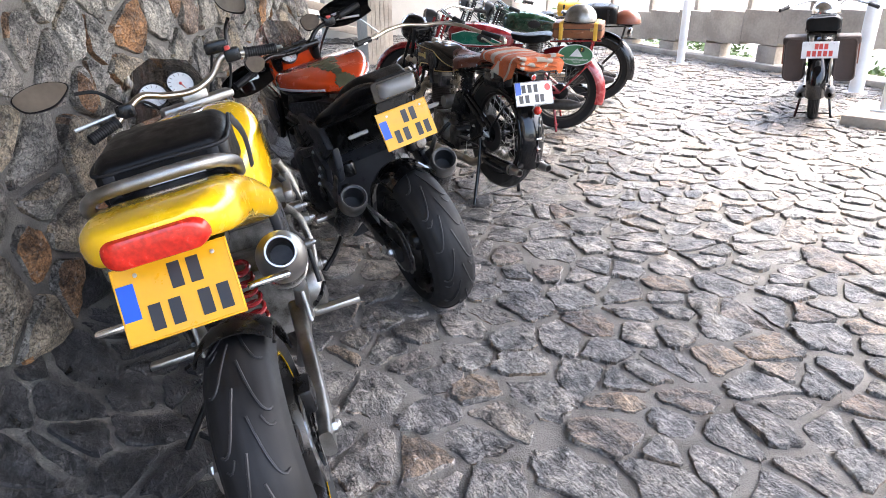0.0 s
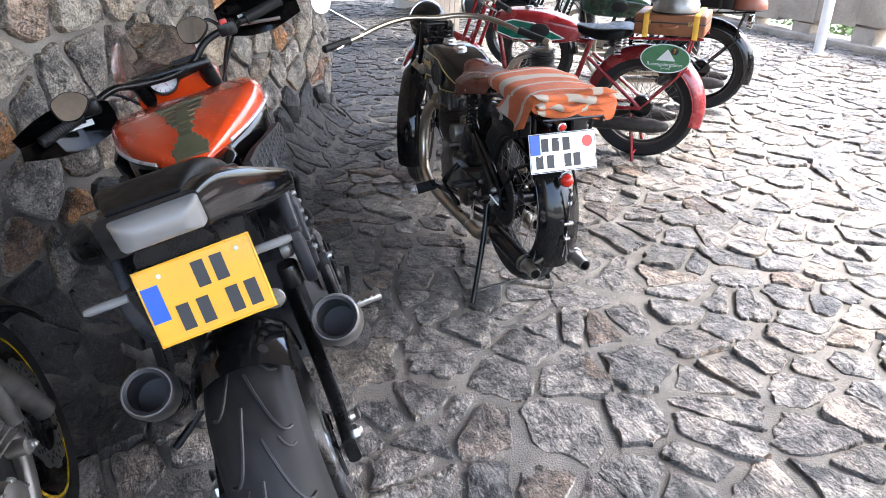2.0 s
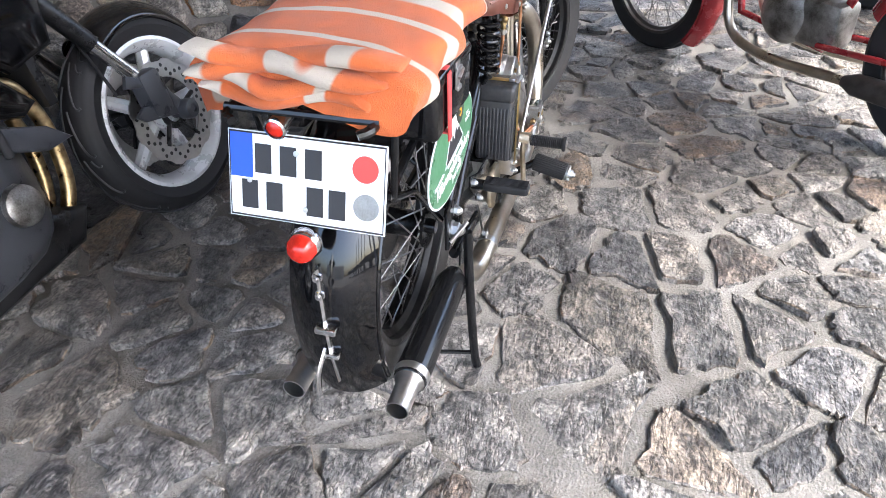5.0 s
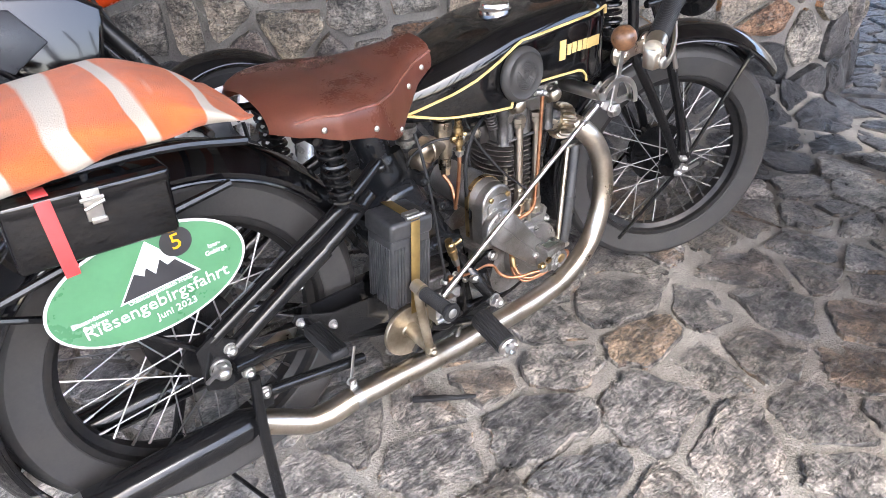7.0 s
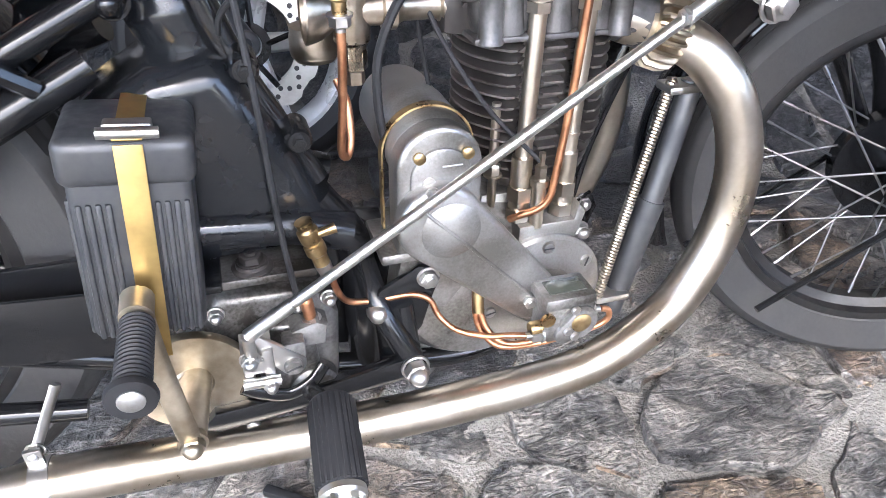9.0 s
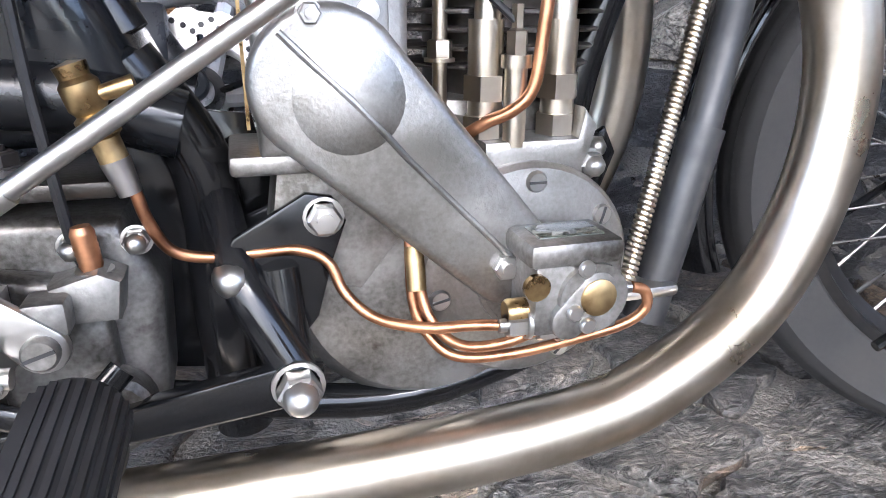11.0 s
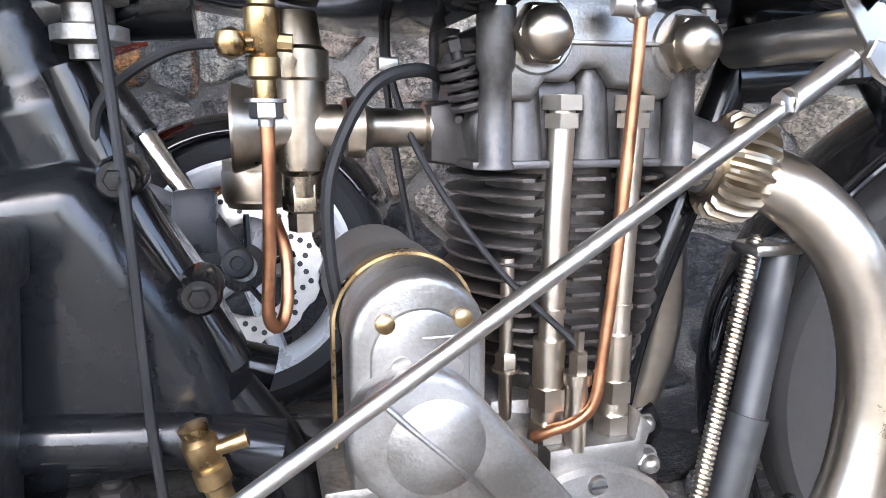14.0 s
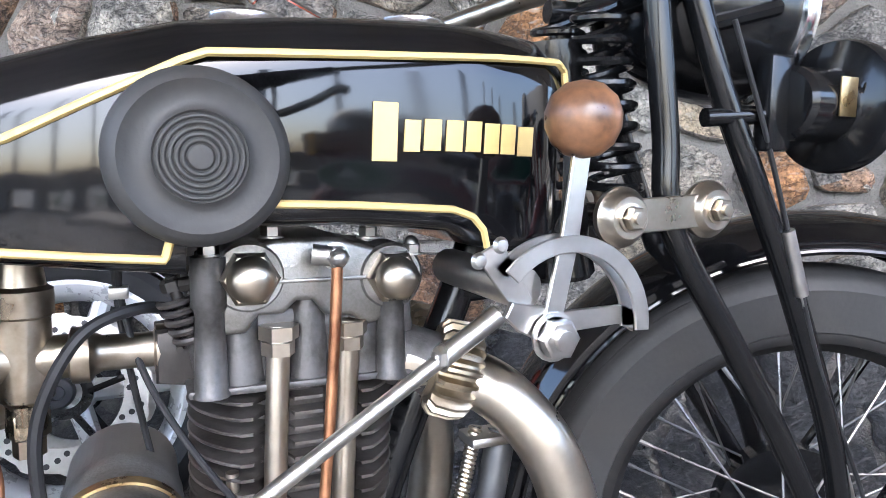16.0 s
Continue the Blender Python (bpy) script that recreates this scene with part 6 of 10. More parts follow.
    # battery-shaped oil box
    m = Matrix.Translation((0.376, 0, 0.472)) @ Matrix.Rotation(radians(5), 4, "Y")
    bm = box(B(), (0, -0.118, 0.012), (0.090, 0.084, 0.170), m, 0.008, 3)
    box(bm, (0, -0.118, 0.091), (0.099, 0.092, 0.040), m, 0.010, 4)
    batt = part("battery", bm, CASEBLACK, top, "ribbed black battery with brass strap")
    bm = B()
    for xo in (-0.0375, -0.0305, -0.0235, -0.0165, 0.0185, 0.0255, 0.0325, 0.0395):
        box(bm, (xo, -0.1598, -0.006), (0.0046, 0.0052, 0.128), m, 0.0016, 2)
    for k in range(9):
        box(bm, (-0.0450, -0.150 + k * 0.0080, -0.006), (0.0052, 0.0046, 0.128), m, 0.0016, 2)
    pieces("rib", bm, CASEBLACK, batt)
    bm = B()
    box(bm, (0.004, -0.1660, 0.008), (0.0205, 0.0016, 0.200), m, 0.0005)
    box(bm, (0.004, -0.118, 0.1120), (0.0205, 0.097, 0.0016), m, 0.0005)
    part("brass_strap", bm, STRAPBRASS, batt)
    bm = B()
    box(bm, (0.004, -0.150, 0.1165), (0.034, 0.014, 0.008), m, 0.002)
    tube(bm, [m @ Vector((-0.016, -0.164, 0.1165)), m @ Vector((0.026, -0.164, 0.1165))], 0.0045, 10)
    pieces("buckle", bm, STEEL, batt)
    bm = box(B(), (0.375, -0.06, 0.40), (0.11, 0.10, 0.008), bev=0.002)
    prism(bm, [(0.32, 0.40), (0.34, 0.36), (0.20, 0.395), (0.20, 0.43), (0.32, 0.43)], -0.07, -0.062, 0.002)
    part("battery_tray", bm, FRAME, top)
    # front fork
    for s in (-1, 1):
        bm = B()
        lead = 0.075 if s > 0 else 0.0
        tube(bm, smooth_path([(1.085, s * 0.075, 0.93), (1.10, s * 0.08, 0.80), (1.108 + 0.3 * lead, s * 0.085, 0.716), (1.185 + 0.6 * lead, s * 0.09, 0.60), (1.275 + 0.8 * lead, s * 0.092, 0.468), (1.352 + lead, s * 0.088, 0.345)], 5), 0.0125, 12)
        tube(bm, smooth_path([(1.135, s * 0.07, 0.93), (1.165, s * 0.08, 0.84), (1.212, s * 0.088, 0.742), (1.27, s * 0.09, 0.63), (1.335 + 0.8 * lead, s * 0.092, 0.48), (1.375 + lead, s * 0.088, 0.35)], 5), 0.0125, 12)
        prism(bm, [(1.335 + lead, 0.325), (1.385 + lead, 0.315), (1.395 + lead, 0.35), (1.38 + lead, 0.39), (1.345 + lead, 0.39), (1.333 + lead, 0.35)], s * 0.085, s * 0.094, 0.002)
        fork = part("fork_girder", bm, FRAME, top, "black girder fork side")
        bm = B()
        hexnut(bm, (1.368 + lead, s * 0.094, 0.334), 0.0115, 0.02, sgn=s)
        hexnut(bm, (1.346 + lead, s * 0.094, 0.326), 0.009, 0.016, sgn=s)
        hexnut(bm, (1.362 + lead, s * 0.094, 0.366), 0.009, 0.016, sgn=s)
        pieces("bolt", bm, STEEL, fork)
        bm = B()
        for x, z in ((1.043, 0.725), (1.140, 0.731)):
            lathe(bm, [(0.025, 0), (0.0265, 0.003), (0.0265, 0.008), (0.022, 0.012), (0.021, 0.016), (0.018, 0.019), (0, 0.019)], along_y(x, s * 0.088, z, s > 0), 28)
            hexnut(bm, (x, s * 0.107, z), 0.0105, 0.014, sgn=s, dome=False)
        prism(bm, capsule_xz((1.043, 0.725), (1.140, 0.731), 0.015, 0.015, 8), s * 0.096, s * 0.101, 0.001, 1)
        part("fork_link", bm, NICKEL, fork, "steel fork link with damper nuts")
        part("fork_spring", coil((1.055, s * 0.035, 0.915), (1.082, s * 0.035, 0.745), 0.024, 9, 0.0042), FRAME, fork)
    bm = B()
    for z in (0.93, 0.72):
        tube(bm, [(1.10, -0.08, z), (1.10, 0.08, z)], 0.013, 12)
    tube(bm, [(1.06, -0.06, 0.93), (1.16, -0.05, 0.93), (1.16, 0.05, 0.93), (1.06, 0.06, 0.93)], 0.012, 10)
    pieces("fork_yoke", bm, FRAME, top)
    bm = B()
    tube(bm, smooth_path([(1.155, -0.10, 0.90), (1.20, -0.102, 0.80), (1.245, -0.102, 0.69), (1.30, -0.102, 0.56), (1.385, -0.10, 0.41), (1.395, -0.10, 0.36)], 6), 0.0025, 8)
    part("brake_cable", bm, RUBBER2, top)
    bm = B()
    tube(bm, [(1.236, -0.102, 0.71), (1.262, -0.102, 0.645)], 0.007, 10)
    tube(bm, [(1.262, -0.102, 0.645), (1.392, -0.100, 0.36)], 0.0022, 8)
    prism(bm, capsule_xz((1.36, 0.325), (1.44, 0.325), 0.007, 0.005, 6), -0.104, -0.099, 0.001)
    part("brake_rod", bm, STEEL, top)
    bm = tube(B(), [(1.12, -0.086, 0.20), (1.36, -0.09, 0.325)], 0.005, 8)
    tube(bm, [(1.12, 0.086, 0.20), (1.36, 0.09, 0.325)], 0.005, 8)
    pieces("front_stand", bm, FRAME, top)
    # horn and headlamp
    m = Matrix.Translation((1.235, -0.10, 0.83)) @ Matrix.Rotation(radians(90), 4, "Y")
    bm = B()
    lathe(bm, [(0, -0.012), (0.03, -0.012), (0.035, -0.008), (0.035, 0.045), (0.038, 0.047), (0.063, 0.050), (0.065, 0.055), (0.065, 0.066), (0.060, 0.070), (0.045, 0.072), (0, 0.075)], m, 32)
    box(bm, (1.215, -0.095, 0.83), (0.03, 0.02, 0.09), bev=0.004)
    tube(bm, [(1.145, -0.08, 0.815), (1.215, -0.095, 0.82)], 0.009, 10)
    horn = part("horn", bm, FRAME, top, "black electric horn with brass plate")
    bm = box(B(), (1.262, -0.1362, 0.835), (0.022, 0.002, 0.036), bev=0.0005)
    part("type_plate", bm, BRASS, horn)
    bm = B()
    for k in range(6):
        a = math.tau * k / 6
        lathe(bm, [(0.004, 0), (0.003, 0.003), (0, 0.0035)], m @ Matrix.Translation((0.056 * math.cos(a), 0.056 * math.sin(a), 0.068)), 8)
    pieces("screw", bm, STEEL, horn)
    m = Matrix.Translation((1.22, 0.0, 0.93)) @ Matrix.Rotation(radians(90), 4, "Y")
    bm = B()
    lathe(bm, [(0, -0.115), (0.03, -0.11), (0.06, -0.09), (0.082, -0.05), (0.092, 0.0), (0.092, 0.035)], m, 36)
    lamp = part("headlamp", bm, FRAME, top, "black headlamp shell with bright rim")
    bm = B()
    lathe(bm, [(0.090, 0.03), (0.097, 0.032), (0.099, 0.04), (0.096, 0.05), (0.086, 0.054)], m, 40)
    part("lamp_rim", bm, CHROME, lamp)
    bm = B()
    lathe(bm, [(0.088, 0.045), (0.06, 0.056), (0.03, 0.061), (0, 0.062)], m, 32)
    part("lens", bm, CLEARLENS, lamp)
    bm = tube(B(), [(1.15, -0.075, 0.90), (1.22, -0.09, 0.92)], 0.008, 8)
    tube(bm, [(1.15, 0.075, 0.90), (1.22, 0.09, 0.92)], 0.008, 8)
    pieces("lamp_bracket", bm, FRAME, lamp)
    # handlebar
    bm = B()
    tube(bm, smooth_path([(0.83, 0.60, 0.885), (0.92, 0.46, 0.905), (1.02, 0.30, 0.945), (1.085, 0.15, 0.965), (1.09, 0.0, 0.96), (1.075, -0.13, 0.968), (0.99, -0.25, 0.955), (0.86, -0.34, 0.915), (0.70, -0.42, 0.880)], 6), 0.0125, 14)
    bar = part("handlebar", bm, NICKEL, top, "wide nickel-plated handlebar with black grips")
    for a, b in (((0.825, 0.607, 0.884), (0.905, 0.483, 0.902)), ((0.715, -0.4125, 0.8835), (0.845, -0.3475, 0.912))):
        bm = B()
        pr = [(0, -0.002), (0.016, -0.002)]
        a, b = Vector(a), Vector(b)
        L = (b - a).length
        k = 0
        while k * 0.006 < L - 0.006:
            pr += [(0.0165, k * 0.006), (0.0175, k * 0.006 + 0.002), (0.0175, k * 0.006 + 0.004)]
            k += 1
        pr += [(0.020, L), (0.018, L + 0.004), (0, L + 0.004)]
        lathe(bm, pr, Matrix.Translation(a) @ (b - a).to_track_quat("Z", "Y").to_matrix().to_4x4(), 18)
        part("grip", bm, RUBBER2, bar)
    bm = tube(B(), [(0.712, -0.414, 0.883), (0.684, -0.428, 0.876)], 0.0165, 14)
    box(bm, (0.688, -0.428, 0.862), (0.034, 0.026, 0.034), bev=0.007)
    tube(bm, smooth_path([(0.690, -0.432, 0.856), (0.735, -0.418, 0.838), (0.785, -0.395, 0.838), (0.825, -0.372, 0.856), (0.850, -0.352, 0.872), (0.862, -0.345, 0.868)], 6), 0.0068, 10, flat=0.6)
    end_lever = part("lever", bm, NICKEL, bar, "nickel lever pivoted at the bar end")
    part("pivot_screw", lathe(B(), [(0.009, 0), (0.009, 0.004), (0.006, 0.006), (0, 0.006)], along_y(0.690, -0.441, 0.858), 14), STEEL, end_lever)
    for s, c in ((1, (0.95, 0.42, 0.91)),):
        bm = B()
        box(bm, c, (0.03, 0.03, 0.035), bev=0.008)
        e = Vector(c)
        back = Vector((-0.11, 0.13 * s, -0.03))
        tube(bm, smooth_path([e, e + Vector((0.04, 0.01 * s, -0.01)), e + Vector((0.01, 0.05 * s, -0.02)), e + back * 0.7, e + back], 5), [0.006] * 8 + [0.005] * 12 + [0.006], 8, flat=0.5)
        part("lever", bm, CHROME, bar, "chrome hand lever")
    bm = B()
    tube(bm, smooth_path([(0.99, 0.36, 0.92), (0.95, 0.44, 0.97), (0.88, 0.56, 1.04), (0.86, 0.60, 1.06)], 5), 0.004, 8)
    stalk = part("mirror", bm, CHROME, bar, "small round chrome mirror")
    m = Matrix.Translation((0.855, 0.605, 1.075)) @ Matrix.Rotation(radians(-80), 4, "Y") @ Matrix.Rotation(radians(15), 4, "X")
    bm = lathe(B(), [(0, -0.014), (0.025, -0.012), (0.044, -0.002), (0.046, 0.004), (0.043, 0.006)], m, 28)
    part("mirror_shell", bm, CHROME, stalk)
    bm = lathe(B(), [(0.043, 0.0045), (0, 0.0045)], m, 28)
    part("mirror_glass", bm, MIRROR, stalk)
    # rack, toolboxes, strap
    bm = B()
    for y in (-0.11, 0.11):
        tube(bm, smooth_path([(0.13, y, 0.80), (0.0, y, 0.825), (-0.2, y, 0.828), (-0.36, y * 0.95, 0.82), (-0.385, y * 0.8, 0.815)], 4), 0.007, 8)
        tube(bm, [(-0.10, y, 0.825), (-0.10, y * 0.9, 0.70)], 0.006, 8)
        tube(bm, [(-0.30, y, 0.825), (-0.285, y * 0.85, 0.665)], 0.006, 8)
    for x in (-0.36, -0.2, -0.05, 0.08):
        tube(bm, [(x, -0.11, 0.824), (x, 0.11, 0.824)], 0.006, 8)
    part("luggage_rack", bm, FRAME, top)
    for s in (-1, 1):
        m = Matrix.Translation((-0.107, 0, 0.768)) @ Matrix.Rotation(radians(3.5), 4, "Y")
        bm = box(B(), (0, s * 0.108, -0.003), (0.21, 0.068, 0.098), m, 0.009, 3)
        box(bm, (0, s * 0.1085, 0.038), (0.213, 0.071, 0.024), m, 0.009, 3)
        tb = part("toolbox", bm, BLACK, top, "black enamelled toolbox with catch")
        bm = B()
        box(bm, (0.0, s * 0.1455, 0.024), (0.022, 0.003, 0.044), m, 0.001)
        box(bm, (0.0, s * 0.1485, 0.034), (0.030, 0.004, 0.006), m, 0.0015)
        tube(bm, [m @ Vector((-0.012, s * 0.151, 0.022)), m @ Vector((0.014, s * 0.151, 0.030))], 0.003, 8)
        box(bm, (0.003, s * 0.1475, 0.002), (0.02, 0.004, 0.008), m, 0.0015)
        part("catch", bm, STEEL, tb)
    bm = B()
    m = Matrix.Translation((-0.107, 0, 0.768)) @ Matrix.Rotation(radians(3.5), 4, "Y")
    box(bm, (-0.052, -0.1465, -0.006), (0.019, 0.0025, 0.112), m @ Matrix.Rotation(radians(-5), 4, "Y"), 0.0006)
    box(bm, (-0.056, -0.128, 0.052), (0.019, 0.034, 0.0025), m, 0.0006)
    box(bm, (-0.046, -0.128, -0.054), (0.019, 0.036, 0.0025), m, 0.0006)
    part("strap", bm, REDSTRAP, top, "red leather strap")
    # rally sign
    sign_m = Matrix.Translation((-0.064, -0.125, 0.638)) @ Matrix.Rotation(radians(-4), 4, "Y") @ Matrix.Rotation(radians(90), 4, "X")

    def oval(a, b, z0, z1, n=48):
        bm = B()
        lathe(bm, [(0, z0), (1, z0), (1, z1), (0, z1)], Matrix.Identity(4), n)
        for v in bm.verts:
            v.co = sign_m @ Vector((v.co.x * a, v.co.y * b, v.co.z))
        return bm
    sign = part("rally_sign", oval(0.149, 0.087, -0.002, 0.0), WHITEP, top, "oval green and white rally sign")
    part("green_field", oval(0.145, 0.083, 0.0, 0.0008), GREENP, sign)

    def flat(poly, z0, z1):
        bm = B()
        a = [bm.verts.new(sign_m @ Vector((x, y, z1))) for x, y in poly]
        b = [bm.verts.new(sign_m @ Vector((x, y, z0))) for x, y in poly]
        n = len(poly)
        bm.faces.new(a)
        bm.faces.new(b[::-1])
        for j in range(n):
            bm.faces.new((a[j], b[j], b[(j + 1) % n], a[(j + 1) % n]))
        return bm
    part("mountain_outline", flat([(-0.052, -0.014), (0.072, -0.014), (0.012, 0.068)], 0.0008, 0.0014), WHITEP, sign)
    part("mountain", flat([(-0.047, -0.011), (0.066, -0.011), (0.042, 0.022), (0.030, 0.018), (0.022, 0.032), (0.010, 0.012), (0.0, 0.028), (-0.006, 0.016), (-0.018, 0.026)], 0.0014, 0.0018), INK, sign)
    bm = B()
    lathe(bm, [(0, 0.0019), (0.024, 0.0019), (0.024, 0.0024), (0, 0.0024)], sign_m @ Matrix.Translation((0.052, 0.048, 0)), 28)
    part("number_disc", bm, INK, sign)
    at = lambda x, y: sign_m @ Matrix.Translation((x, y, 0.0022))
    part("lettering", text_mesh("5", 0.036, sign_m @ Matrix.Translation((0.052, 0.048, 0.0028))), YPLATE, sign, "yellow start number")
    part("lettering", text_mesh("Riesengebirgsfahrt", 0.030, at(0.0, -0.033)), WHITEP, sign, "white hand-lettered words")
    part("lettering", text_mesh("Juni 2023", 0.017, at(0.02, -0.058)), WHITEP, sign)
    part("lettering", text_mesh("Oldtimerstammtisch Freital", 0.0088, at(0.008, -0.0165)), WHITEP, sign)
    part("lettering", text_mesh("Elbsandstein-\nGebirge", 0.011, at(-0.092, -0.018)), WHITEP, sign)
    part("lettering", text_mesh("Iser-\nGebirge", 0.011, at(0.103, 0.012)), WHITEP, sign)
    part("sign_holder", tube(B(), [(-0.066, -0.122, 0.66), (-0.07, -0.09, 0.70)], 0.005, 8), FRAME, sign)
    # number plate, lamps, tail hinge
    px, pz = Vector((0, -1, 0)), Vector((0.038, 0, 0.121)).normalized()
    pn = px.cross(pz)
    pm = Matrix((( px.x, pz.x, pn.x, -0.341), (px.y, pz.y, pn.y, 0.018), (px.z, pz.z, pn.z, 0.708), (0, 0, 0, 1)))
    number_plate(top, pm, 0.245, 0.130, WHITEP, "bars_white")
    bm = B()
    tube(bm, [(-0.355, 0.04, 0.800), (-0.30, 0.04, 0.806)], 0.0135, 16)
    lathe(bm, [(0.0135, 0), (0.016, 0.001), (0.016, 0.012), (0.013, 0.014)], Matrix.Translation((-0.352, 0.04, 0.800)) @ Matrix.Rotation(radians(-97), 4, "Y"), 18)
    plamp = part("plate_lamp", bm, CHROME, top, "small chrome lamp over the plate")
    bm = lathe(B(), [(0.0125, 0.012), (0.008, 0.016), (0, 0.017)], Matrix.Translation((-0.352, 0.04, 0.800)) @ Matrix.Rotation(radians(-97), 4, "Y"), 18)
    part("lens", bm, REDLENS, plamp)
    m = Matrix.Translation((-0.362, 0.018, 0.620)) @ Matrix.Rotation(radians(-90), 4, "Y")
    bm = lathe(B(), [(0, 0.0), (0.024, 0.0), (0.026, 0.005), (0.024, 0.015), (0.022, 0.018)], m, 24)
    tl = part("tail_lamp", bm, CHROME, top, "round red tail lamp")
    bm = lathe(B(), [(0.0225, 0.016), (0.0215, 0.028), (0.016, 0.037), (0.008, 0.041), (0, 0.042)], m, 24)
    part("lens", bm, REDLENS, tl)
    bm = B()
    pts = [(-0.377 - 0.002, 0.0, 0.585), (-0.378, 0.0, 0.50), (-0.374, 0.0, 0.42), (-0.363, 0.0, 0.355), (-0.357, 0.0, 0.325)]
    tube(bm, smooth_path(pts, 4), 0.010, 8, flat=0.3, up=(1, 0, 0))
    for z in (0.57, 0.535):
        hexnut(bm, (-0.382, 0.0, z), 0.007, 0.012, "x", -1, dome=False)
    box(bm, (-0.380, 0.0, 0.46), (0.02, 0.036, 0.012), bev=0.003)
    box(bm, (-0.374, 0.0, 0.40), (0.02, 0.03, 0.01), bev=0.003)
    tube(bm, smooth_path([(-0.374, 0.01, 0.41), (-0.405, 0.012, 0.38), (-0.412, 0.014, 0.335)], 4), 0.008, 8, flat=0.4)
    pieces("mudguard_clip", bm, CHROME, top, "chrome clip of the hinged mudguard tail")
    # hose beside the pump
    bm = B()
    tube(bm, [(0.952, -0.056, 0.535), (0.912, -0.080, 0.400)], 0.0130, 18)
    tube(bm, [(0.914, -0.079, 0.405), (0.874, -0.090, 0.262)], 0.0158, 18)
    hose = part("tyre_pump", bm, CASEBLACK, top, "black tube with flexible metal conduit beside the engine")
    a, b = Vector((0.926, -0.056, 0.542)), Vector((0.846, -0.104, 0.296))
    conduit = part("conduit", coil(a, b, 0.0048, 68, 0.0019, 6, 10), NICKEL, hose)
    part("conduit_core", tube(B(), [a, b], 0.0045, 10), IRON, conduit)
    bm = B()
    for c in ((0.938, -0.056, 0.532), (0.866, -0.094, 0.292)):
        box(bm, c, (0.046, 0.032, 0.010), bev=0.004)
    pieces("clamp", bm, STEEL, hose)
    return top


def number_plate(parent, pm, w, h, base, kind):
    """A plate on pm: its letters are plain bars."""
    bm = box(B(), (0, 0, 0), (w, h, 0.002), pm, 0.0008, 1)
    plate = part("number_plate", bm, base, parent, "white plate with dark bars" if kind != "bars_yellow" else "yellow plate with dark bars")
    bm = B()
    rim = [(-w / 2 + 0.003, -h / 2 + 0.003), (w / 2 - 0.003, -h / 2 + 0.003), (w / 2 - 0.003, h / 2 - 0.003), (-w / 2 + 0.003, h / 2 - 0.003)]
    tube(bm, [pm @ Vector((x, y, 0.001)) for x, y in rim], 0.0016, 6, closed=True)
    part("plate_rim", bm, INK if kind == "bars_white" else base, plate)
    bw = w * 0.145
    box_h = h * 0.5 if kind == "bars_white" else h * 0.46
    bm = box(B(), (-w / 2 + bw / 2 + 0.004, h / 2 - box_h / 2 - 0.004 if kind == "bars_white" else 0.006, 0.0014), (bw, box_h, 0.001), pm)
    if kind != "bars_red":
        part("blue_band", bm, BLUEP, plate)
    ink = REDPRINT if kind == "bars_red" else INK
    rows = {"bars_white": ((0.20, [-0.27, -0.11, 0.05]), (-0.22, [-0.36, -0.20, 0.06, 0.20])),
            "bars_yellow": ((0.22, [0.02, 0.18]), (-0.22, [-0.22, -0.05, 0.20, 0.36])),
            "bars_red": ((0.20, [-0.1, 0.02, 0.16]), (-0.22, [-0.3, -0.15, 0.0, 0.15, 0.3]))}[kind]
    for ry, xs in rows:
        for x in xs:
            bm = box(B(), (x * w, ry * h, 0.0018), (w * 0.105, h * 0.33, 0.0014), pm, 0.0004, 1)
            part("bar", bm, ink, plate)
    if kind == "bars_white":
        for cx, cy, mm in ((0.37, 0.22, REDPRINT), (0.38, -0.2, ALU)):
            bm = lathe(B(), [(0, 0.002), (h * 0.15, 0.002), (h * 0.15, 0.0012)], pm @ Matrix.Translation((cx * w, cy * h, 0)), 24)
            part("seal", bm, mm, plate)
    bm = B()
    for x, y in ((-0.06, 0.30), (0.0, -0.32), (-0.36, -0.06)) if kind == "bars_white" else ((-0.3, 0.36), (0.36, 0.36)):
        lathe(bm, [(0.0045, 0.001), (0.004, 0.003), (0, 0.004)], pm @ Matrix.Translation((x * w, y * h, 0)), 10)
    pieces("plate_screw", bm, STEEL, plate)
    return plate


vintage_black_machine()


